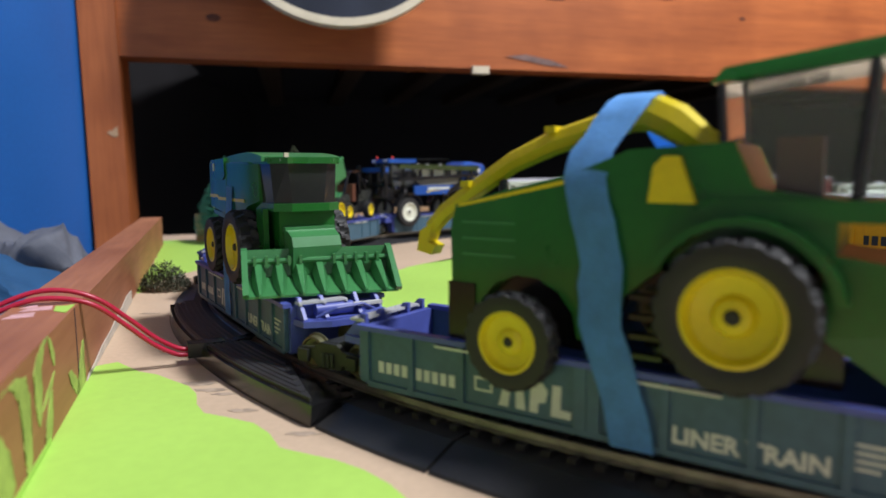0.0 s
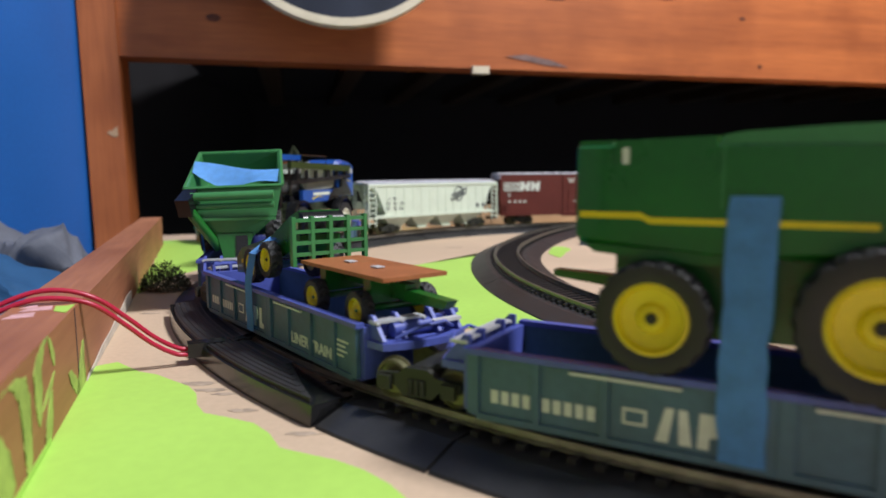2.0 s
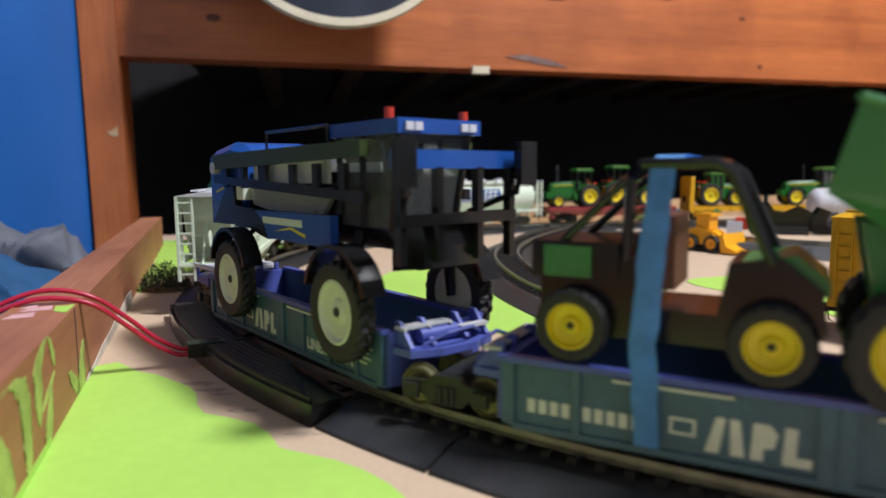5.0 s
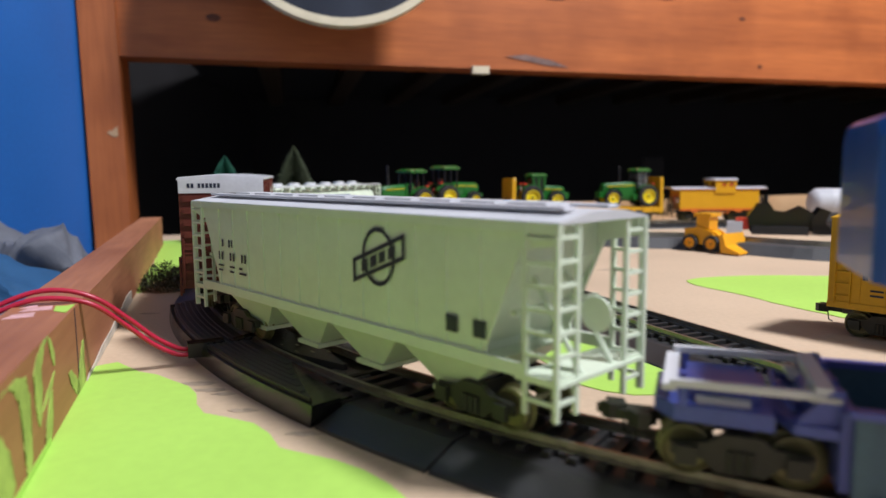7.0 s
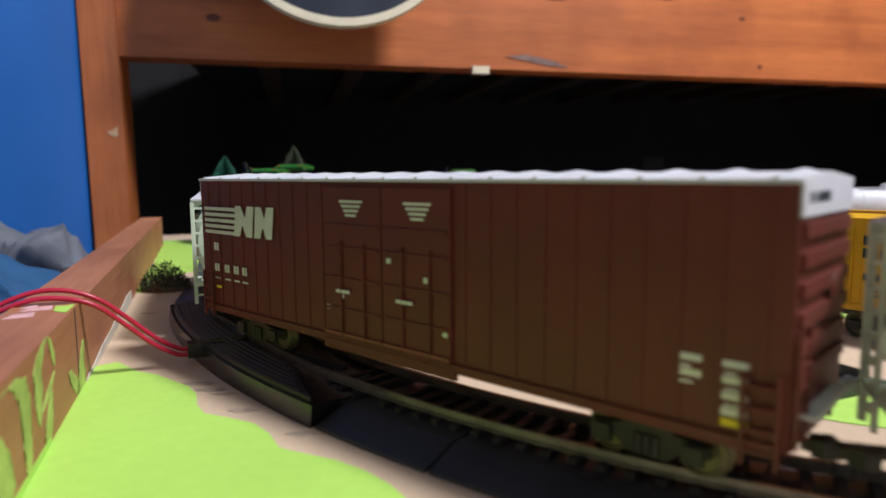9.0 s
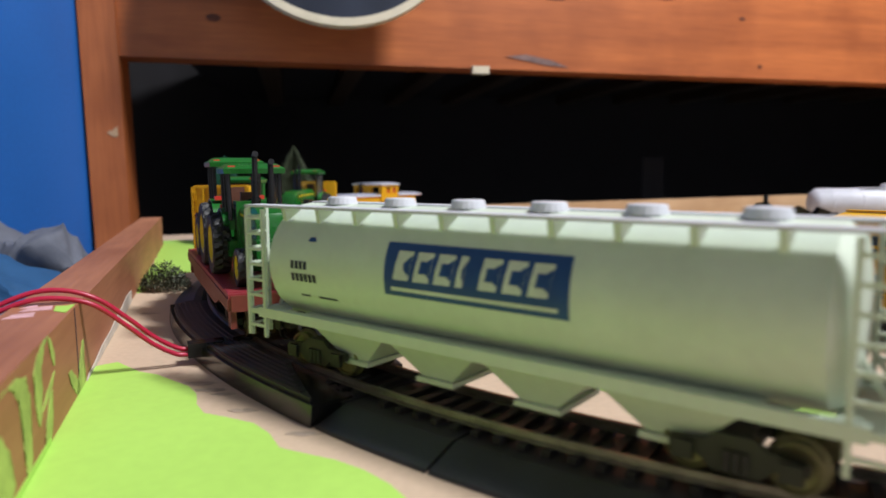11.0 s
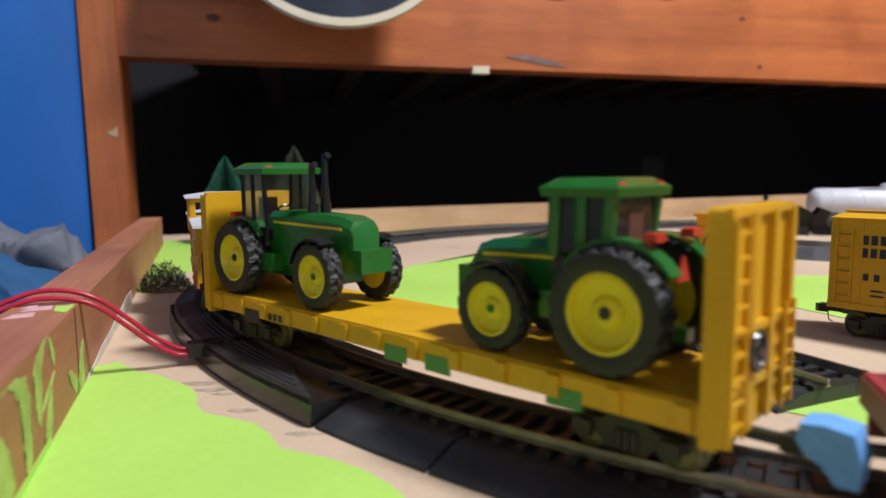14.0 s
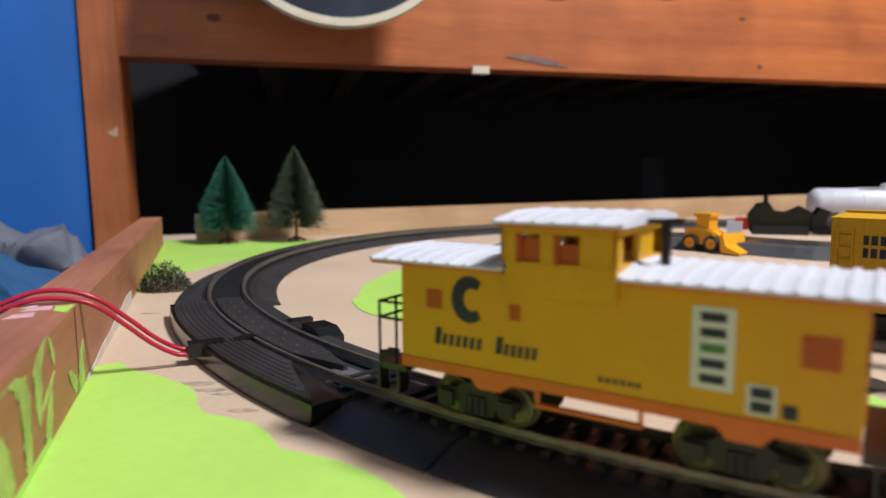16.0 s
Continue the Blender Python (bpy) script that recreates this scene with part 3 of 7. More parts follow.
for k, (so, sd) in enumerate(((197, -18), (229, -18.5))):
    x, y, a = on_line(so, sd)
    bm = prism(bm_new(), [(-9, 0.1), (-9, 6.5), (-3, 9.6), (9, 9.6), (9, 0.1)] if k == 0 else [(-6, 0.1), (-9, 8.0), (-6, 8.6), (8, 3), (8, 0.1)], -5, 5)
    mo = part("terminal_cover", bm, BLACK, sw, "black terminal cover", 0.5)
    mo.location, mo.rotation_euler = (x * MM, y * MM, 0), (0, 0, a)


def spline(pts):
    """A smooth line through points, as a function of length and outward offset (to the left of its run)."""
    out = []
    P = [Vector(p) for p in pts]
    P = [2 * P[0] - P[1]] + P + [2 * P[-1] - P[-2]]
    for i in range(1, len(P) - 2):
        for k in range(20):
            u = k / 20
            a, b, c, d = P[i - 1:i + 3]
            out.append(0.5 * ((2 * b) + (c - a) * u + (2 * a - 5 * b + 4 * c - d) * u * u + (3 * b - a - 3 * c + d) * u ** 3))
    out.append(P[-2])
    L = [0.0]
    for a, b in zip(out, out[1:]):
        L.append(L[-1] + (b - a).length)

    def f(s, o=0.0):
        s = max(0, min(L[-1], s))
        i = max(0, min(len(L) - 2, int(np.searchsorted(L, s)) - 1))
        u = (s - L[i]) / (L[i + 1] - L[i])
        p = out[i].lerp(out[i + 1], u)
        i0, i1 = max(0, i - 1), min(len(out) - 1, i + 2)
        d = (out[i1] - out[i0]).normalized()
        return p.x - d.y * o, p.y + d.x * o, math.atan2(d.y, d.x)
    return f, L[-1]


spur_line, spur_len = spline([(122, 193), (108, 225), (90, 268), (70, 322), (56, 375), (49, 430), (48, 485), (53, 540), (68, 600), (100, 685), (146, 768), (190, 806)])
spur = thing("spur_track", "curved black roadbed spur track with an open end", "track")
part("roadbed_section", strip(bm_new(), 2, 225, BED, spur_line), ROADBED, spur)
part("roadbed_section", strip(bm_new(), 226, 455, BED, spur_line), ROADBED, spur)
part("roadbed_section", strip(bm_new(), 456, spur_len, BED, spur_line), ROADBED, spur)
ties(spur, spur_line, 0, spur_len, 0, 400)
rails(spur, spur_line, 0, spur_len)

# grey smudges on the plywood
SMUDGE = surface("grey_smudge", (0.36, 0.28, 0.21), 0.8, vary=0.3, spots=200)
rnd = random.Random(21)
for x, y, r in ((-83, 216, 4.2), (-76, 209, 3.2), (-70, 205, 2.4), (-60, 190, 2.6), (-38, 172, 3.0), (-150, 330, 3.0), (60, 330, 4.0), (120, 470, 5.0), (10, 620, 5.0)):
    n = 18
    pts = [(x + r * (0.55 + 0.6 * rnd.random()) * 1.8 * math.cos(2 * math.pi * i / n), y + r * (0.5 + 0.5 * rnd.random()) * 0.7 * math.sin(2 * math.pi * i / n)) for i in range(n)]
    part("smudge", prism_z(bm_new(), pts, 0.02, 0.12), SMUDGE, bpy.data.objects["table_top"], "faint grey smudge")
# ---- rolling stock ----
AT = dict(A=57.4, B=225.2, C=392, D=559, E=725, H=926.9, X=1131, L=1334.1, F=1518.3, Y=1717.9, K=1890.9)
HALF = dict(A=83.5, B=83.5, C=83.5, D=83.5, E=83.5, H=62, X=74, L=62, F=58, Y=74, K=30)


def truck(parent, x, turn=0.0, base=10.0):
    """A two-axle truck: side frames with journals and springs, bolster and wheels with axles."""
    bm = bm_new()
    for s in (-1, 1):
        y0, y1 = s * 11.0, s * 12.8
        prism(bm, [(-base - 3, 5.2), (-base - 3, 7.6), (-6, 8.3), (-3.5, 10.2), (3.5, 10.2), (6, 8.3), (base + 3, 7.6), (base + 3, 5.2), (base - 3, 4.8), (4.5, 2.4), (-4.5, 2.4), (-base + 3, 4.8)], min(y0, y1), max(y0, y1))
        for jx in (-base, base):
            box(bm, jx - 2.1, jx + 2.1, s * 12.6, s * 14.0, 3.6, 7.4)
        for sx in (-1.8, 0, 1.8):
            tube(bm, [(sx, s * 13.0, 3.0), (sx, s * 13.0, 7.2)], 0.8, 6)
    box(bm, -2.6, 2.6, -11.2, 11.2, 5.5, 10.4)
    fr = part("truck", bm, TRUCKBLK, parent, "black sprung truck frame", 0.25)
    for ax in (-base, base):
        bm = bm_new()
        for s in (-1, 1):
            lathe(bm, [(1.2, s * 6.3), (5.6, s * 6.5), (6.0, s * 7.0), (6.0, s * 7.4), (5.3, s * 7.7), (5.2, s * 9.6), (4.5, s * 9.8), (4.2, s * 9.2), (1.9, s * 9.0), (1.6, s * 10.4), (0.7, s * 10.6)], ax, 5.2, 24)
        lathe(bm, [(1.1, -6.4), (1.1, 6.4)], ax, 5.2, 10)
        part("wheelset", bm, WHEELBRASS, fr, "tarnished metal wheelset", smooth=True)
    fr.location, fr.rotation_euler = (x * MM, 0, 0), (0, 0, radians(turn))
    return fr


def coupler(parent, x, way):
    bm = bm_new()
    box(bm, min(x, x + way * 9), max(x, x + way * 9), -1.3, 1.3, 7.6, 9.6)
    prism_z(bm, [(x + way * 8, -2), (x + way * 11.5, -3), (x + way * 13.5, -1.5), (x + way * 12, 0), (x + way * 13, 2.2), (x + way * 9, 2.4)], 7.0, 10.4)
    tube(bm, [(x + way * 9, 0.5, 7.2), (x + way * 8.6, 1, 3.2), (x + way * 7.6, 2.5, 2.2)], 0.3, 5)
    return part("coupler", bm, TRUCKBLK, parent, "black knuckle coupler", 0.2)


def well_car(key, front_truck=False, letter="b"):
    car = thing("well_car", "slate blue well car with pale lettering on the track", "railcar", "articulated well cars")
    ln = 65.3
    for s in (-1, 1):
        bm = bm_new()
        y0, y1 = s * 16.2, s * 17.0
        prism(bm, [(-ln, 3.2), (-ln, 18.6), (ln, 18.6), (ln, 3.2), (ln - 4, 2.2), (-ln + 4, 2.2)], min(y0, y1), max(y0, y1))
        w = part("side_panel", bm, WELLSIDE, car, "slate blue side panel")
        bm = box(bm_new(), -ln - 1.5, ln + 1.5, min(s * 15.6, s * 18.4), max(s * 15.6, s * 18.4), 18.0, 19.4)
        part("top_chord", bm, WELLTOP, w, "royal blue top edge", 0.25)
        bm = box(bm_new(), -ln + 2, ln - 2, min(s * 17.0, s * 17.7), max(s * 17.0, s * 17.7), 2.0, 3.6)
        part("bottom_chord", bm, WELLSIDE, w, "", 0.2)
        for i, x in enumerate((-64.2, -48, -32, 0.2, 3.4, 19, 36, 52, 64.2)):
            wd = 1.5 if i in (0, 8, 3, 4) else 0.9
            part("rib", box(bm_new(), x - wd, x + wd, min(s * 17.0, s * 17.9), max(s * 17.0, s * 17.9), 3.2, 18.0), WELLSIDE, w, "", 0.25)
        for x0, x1 in ((-40, -16), (8, 30)):
            part("grab_rail", box(bm_new(), x0, x1, min(s * 17.2, s * 18.0), max(s * 17.2, s * 18.0), 16.6, 17.2), LETTER, w, "pale stencil line")
    bm = box(bm_new(), -ln, ln, -16.2, 16.2, 2.2, 3.4)
    part("floor", bm, WELLTOP, car)
    for s in (-1, 1):
        bm = bm_new()
        prism(bm, [(s * ln, 3.4), (s * (ln - 0.2), 18.4), (s * (ln + 2.2), 18.4), (s * (ln + 2.2), 3.4)], -16.2, 16.2)
        part("bulkhead", bm, WELLTOP, car)
        # sloping end deck with its brackets, cylinder and gratings
        bm = bm_new()
        prism_z(bm, [(s * (ln + 2), -15.5), (s * (ln + 9.5), -14.5), (s * (ln + 12.5), -6), (s * (ln + 12.5), 6), (s * (ln + 9.5), 14.5), (s * (ln + 2), 15.5)], 12.6, 14.6)
        deck = part("end_deck", bm, WELLTOP, car, "royal blue end platform", 0.4)
        bm = bm_new()
        for yy in (-13.5, -6.0, 6.0, 13.5):
            prism(bm, [(s * (ln + 1.5), 14.4), (s * (ln + 1.5), 21.5), (s * (ln + 3.4), 21.5), (s * (ln + 9), 15.2), (s * (ln + 9), 14.4)], yy - 0.6, yy + 0.6)
        part("bracket", bm, WELLTOP, deck)
        bm = bm_new()
        tube(bm, [(s * (ln + 5.5), -9, 17.2), (s * (ln + 5.5), 4, 17.2)], 2.1, 12)
        tube(bm, [(s * (ln + 5.5), 4, 17.2), (s * (ln + 5.5), 9, 17.2)], 0.8, 8)
        part("brake_cylinder", bm, WELLTOP, deck, "", smooth=True)
        bm = bm_new()
        for i in range(5):
            box(bm, min(s * (ln + 2.4 + i * 0.85), s * (ln + 2.9 + i * 0.85)), max(s * (ln + 2.4 + i * 0.85), s * (ln + 2.9 + i * 0.85)), -14.5, 2.0 if s > 0 else 12, 19.6, 20.3)
        for yy in (-14.2, -6, 1.6 if s > 0 else 11.6):
            box(bm, min(s * (ln + 2), s * (ln + 7)), max(s * (ln + 2), s * (ln + 7)), yy - 0.4, yy + 0.4, 19.3, 20.0)
        part("grating", bm, SILVER, deck, "silver walkway grating")
        bm = box(bm_new(), min(s * (ln + 6), s * (ln + 8.6)), max(s * (ln + 6), s * (ln + 8.6)), 4, 14, 17.6, 18.6)
        part("hose", tube(bm_new(), [(s * (ln + 9), -10, 15.5), (s * (ln + 12), -4, 18.5), (s * (ln + 12), 5, 19), (s * (ln + 8), 11, 16)], 0.55, 6), WELLTOP, deck)
        part("step_plate", bm, SILVER, deck, "silver step plate", 0.2)
    # lettering
    yo = -17.05
    bars("number_mark", car, LETTER, -59.6, -48.8, 6.6, 9.8, yo, 4, 0.3, 0.0, "pale bars for the car number")
    bars("number_mark", car, LETTER, -46.6, -33.4, 6.6, 9.8, yo, 5, 0.3, 0.0, "pale bars for the car number")
    part("placard", box(bm_new(), -28.2, -23.0, yo - 0.12, yo, 7.4, 11.0), LETTER, car, "small pale placard")
    part("placard_face", box(bm_new(), -27.6, -23.6, yo - 0.2, yo, 8.0, 10.4), WELLSIDE, car)
    bm = bm_new()
    prism(bm, [(-21.2, 4.9), (-18.6, 4.9), (-17.4, 12.4), (-19.2, 12.4)], yo, yo - 0.15)
    prism(bm, [(-16.4, 4.9), (-13.8, 4.9), (-14.8, 12.4), (-16.6, 12.4)], yo, yo - 0.15)
    prism(bm, [(-12.8, 4.9), (-10.6, 4.9), (-10.4, 7.4), (-8.6, 7.8), (-8.0, 10.6), (-9.4, 12.4), (-12.4, 12.4)], yo, yo - 0.15)
    prism(bm, [(-7.2, 4.9), (-2.2, 4.9), (-2.0, 6.8), (-4.8, 6.8), (-4.6, 12.4), (-6.8, 12.4)], yo, yo - 0.15)
    part("company_mark", bm, LETTER, car, "large pale company mark")
    words("lettering", car, "LINER TRAIN", LETTER, 20.4, 5.2, 5.0, yo, "pale block lettering")
    for i, (a, b) in enumerate(((53, 60), (53, 58), (53, 59), (53, 57))):
        part("stencil_line", box(bm_new(), a, b, yo - 0.1, yo, 12.0 - i * 1.5, 12.6 - i * 1.5), LETTER, car)
    truck(car, -83.5)
    if front_truck:
        truck(car, 83.5)
    if key == "E":
        # long end platform at the tail of the set
        dk = part("tail_platform", prism_z(bm_new(), [(-78, -14.5), (-96, -13.5), (-100, -8), (-100, 8), (-96, 13.5), (-78, 14.5)], 12.4, 15.6), WELLTOP, car, "royal blue tail platform", 0.5)
        part("tail_block", box(bm_new(), -94, -80, -9, 9, 15.4, 18.4), WELLTOP, dk, "", 0.6)
        part("tail_slot", box(bm_new(), -92, -82, -11.5, -9.2, 15.4, 16.8), SILVER, dk, "", 0.2)
        for y0, y1 in ((-14.2, -12.4), (12.4, 14.2)):
            part("tail_rail", box(bm_new(), -97, -70, y0, y1, 19.4, 20.8), WHITE, dk, "white walkway edge", 0.3)
            part("tail_rail_post", box(bm_new(), -95, -93.6, y0 + 0.4, y1 - 0.4, 15, 19.6), WELLTOP, dk)
        part("tail_rail", box(bm_new(), -98.4, -95.6, -13, 13, 18.2, 19.4), WHITE, dk, "white walkway edge", 0.3)
        part("tail_rail", box(bm_new(), -71.5, -68.5, -14, 12, 20.4, 21.8), WHITE, dk, "white walkway edge", 0.3)
        coupler(car, -98, -1)
    return rolls(car, AT[key], HALF[key])


well_car("A", True)
for k in "BCDE":
    well_car(k)


def ladder(parent, x, y0, y1, z0, z1, rungs, mat, along="x", r=0.45):
    """A ladder of two stiles with rungs; along x or y."""
    bm = bm_new()
    for v in (y0, y1):
        a = (v, x) if along == "x" else (x, v)
        box(bm, a[0] - r, a[0] + r, a[1] - r, a[1] + r, z0, z1)
    for i in range(rungs):
        z = z0 + (z1 - z0) * (i + 0.7) / (rungs + 0.3)
        if along == "x":
            box(bm, y0, y1, x - r * 0.8, x + r * 0.8, z - r * 0.8, z + r * 0.8)
        else:
            box(bm, x - r * 0.8, x + r * 0.8, y0, y1, z - r * 0.8, z + r * 0.8)
    return part("ladder", bm, mat, parent)


def hopper_common(car, mat, half, cut):
    """Underframe, end frames and hoppers shared by both hopper cars."""
    for s in (-1, 1):
        coupler(car, s * (half - 1), s)
        truck(car, s * HALF["H"])
        for yy in (-16.9, 16.9):
            ladder(car, yy, s * (half - 9.0), s * (half - 0.6), 9, 50.5, 8, mat, "x", 0.55)
        ladder(car, s * (half - 1), -16.5, -9.5, 9, 51, 8, mat, "y", 0.55)
        ladder(car, s * (half - 1), 9.5, 16.5, 9, 51, 8, mat, "y", 0.55)
        bm = bm_new()
        box(bm, min(s * (half - 12), s * half), max(s * (half - 12), s * half), -17, 17, 16.2, 17.2)
        part("end_platform", bm, mat, car, "", 0.2)
        bm = bm_new()
        for yy in (-6, 6):
            tube(bm, [(s * (half - 2), yy, 17), (s * (half - 20), yy, 44)], 0.7, 6)
        box(bm, min(s * (half - 14), s * (half - 12.5)), max(s * (half - 14), s * (half - 12.5)), -16, 16, 30, 31)
        part("end_brace", bm, mat, car)
        part("brake_wheel", lathe(bm_new(), [(0.6, 0), (4, 0.2), (4.2, 0.6), (3.4, 0.8), (0.6, 0.9)], s * (half - 1.5), 30, 20, -2), mat, car)
    for xc in cut:
        bm = bm_new()
        w = 19
        loft(bm, [[(xc - w, -14, 18), (xc + w, -14, 18), (xc + w, 14, 18), (xc - w, 14, 18)], [(xc - 5, -9, 5.5), (xc + 5, -9, 5.5), (xc + 5, 9, 5.5), (xc - 5, 9, 5.5)]])
        box(bm, xc - 6.5, xc + 6.5, -10.5, 10.5, 4.3, 5.6)
        part("hopper", bm, mat, car, "sloping discharge hopper", 0.3)


def covered_hopper():
    car = thing("hopper_car", "pale grey covered hopper car with ribbed sides on the track", "railcar")
    hl = 91.5
    bm = bm_new()
    prism(bm, [(-hl + 13, 50.5), (hl - 13, 50.5), (hl - 13, 41), (hl - 27, 20), (hl - 27, 17.5), (-hl + 27, 17.5), (-hl + 27, 20), (-hl + 13, 41)], -15.6, 15.6)
    part("body", bm, HOPPER, car, "pale grey body", 0.3)
    for s in (-1, 1):
        bm = box(bm_new(), -hl, hl, min(s * 16.2, s * 17.3), max(s * 16.2, s * 17.3), 48.6, 51)
        box(bm, -hl + 9, hl - 9, min(s * 16.2, s * 17.4), max(s * 16.2, s * 17.4), 17.0, 20.0)
        part("side_sill", bm, HOPPER, car, "", 0.25)
        for i in range(13):
            x = -hl + 23 + i * (2 * hl - 46) / 12
            part("side_rib", box(bm_new(), x - 0.45, x + 0.45, min(s * 16.4, s * 16.8), max(s * 16.4, s * 16.8), 20, 48.6), HOPPER, car)
        bm = prism(bm_new(), [(-hl + 1.5, 50.5), (hl - 1.5, 50.5), (hl - 1.5, 46.5), (hl - 11, 44.5), (hl - 21, 22), (hl - 21, 17.5), (-hl + 21, 17.5), (-hl + 21, 22), (-hl + 11, 44.5), (-hl + 1.5, 46.5)], min(s * 15.6, s * 16.4), max(s * 15.6, s * 16.4))
        part("side_sheet", bm, HOPPER, car, "pale grey side sheet")
    bm = bm_new()
    prism_x(bm, [(-17, 50.8), (-17, 51.2), (-6, 53), (6, 53), (17, 51.2), (17, 50.8)], -hl, hl)
    part("roof", bm, ROOFGREY, car, "light grey roof")
    for yy in (-8.5, 8.5):
        part("roof_walk", box(bm_new(), -hl + 4, hl - 4, yy - 2, yy + 2, 53.2, 54.0), WHITE, car, "white roof walk", 0.2)
    bm = bm_new()
    for i in range(10):
        x = -72 + i * 16
        part("roof_hatch", box(bm_new(), x - 6, x + 6, -4.5, 4.5, 52.8, 54.4), ROOFGREY, car, "", 0.3)
    bm.free()
    hopper_common(car, HOPPER, hl, (-52, -17, 17, 52))
    y = -16.75
    # round herald crossed by a tilted bar
    bm = bm_new()
    rings = []
    cx, cz = 30.6, 39
    for r in (7.2, 6.1):
        rings.append([(cx + r * math.cos(2 * math.pi * i / 32), y - 0.1, cz + r * math.sin(2 * math.pi * i / 32) * 1.12) for i in range(32)])
    loft(bm, rings, False)
    h = part("herald_ring", bm, INK, car, "dark herald ring")
    for dz in (-3.4, 2.2):
        bm = prism(bm_new(), [(cx - 11.4, cz + dz - 4.8), (cx + 11.4, cz + dz + 3.6), (cx + 11.4, cz + dz + 4.8), (cx - 11.4, cz + dz - 3.6)], y - 0.3, y - 0.14)
        part("herald_bar", bm, INK, car, "dark herald bar")
    for e in (-1, 1):
        zm = cz - 0.6 + e * 4.0
        part("herald_bar", prism(bm_new(), [(cx + e * 10.9 - 0.5, zm - 3.2), (cx + e * 10.9 + 0.5, zm - 3.2), (cx + e * 10.9 + 0.5, zm + 3.2), (cx + e * 10.9 - 0.5, zm + 3.2)], y - 0.3, y - 0.14), INK, car, "dark herald bar")
    for i in range(4):
        x = cx - 6 + i * 4
        zm = cz - 0.6 + (x - cx) * 0.37
        part("herald_block", prism(bm_new(), [(x - 1.3, zm - 2.0), (x + 1.3, zm - 1.0), (x + 1.3, zm + 2.0), (x - 1.3, zm + 1.0)], y - 0.3, y - 0.14), INK, car)
    bars("number_mark", car, INK, -65.8, -63.8, 34.6, 37.4, y, 1, 0.55)
    bars("number_mark", car, INK, -60.4, -55.8, 34.6, 37.4, y, 2, 0.55)
    for x in (-68.8, -59.6, -50.4):
        bars("number_mark", car, INK, x, x + 5.0, 29.6, 32.6, y, 2, 0.62)
    for i, (a, b) in enumerate(((-69.4, -65), (-69.4, -66), (-60, -56), (-60, -56.6), (-52.4, -50), (-52.4, -47))):
        part("stencil_line", box(bm_new(), a, b, y - 0.1, y, 27 - (i % 2) * 1.8, 27.7 - (i % 2) * 1.8), INK, car)
    for x in (59.4, 68.6):
        part("inspection_panel", box(bm_new(), x - 2, x + 2, y - 0.15, y, 23.3, 27.5), INK, car, "dark square panel")
    both_sides(car, "herald_ring", "herald_bar", "herald_block", "number_mark", "stencil_line", "inspection_panel")
    return rolls(car, AT["H"], HALF["H"])


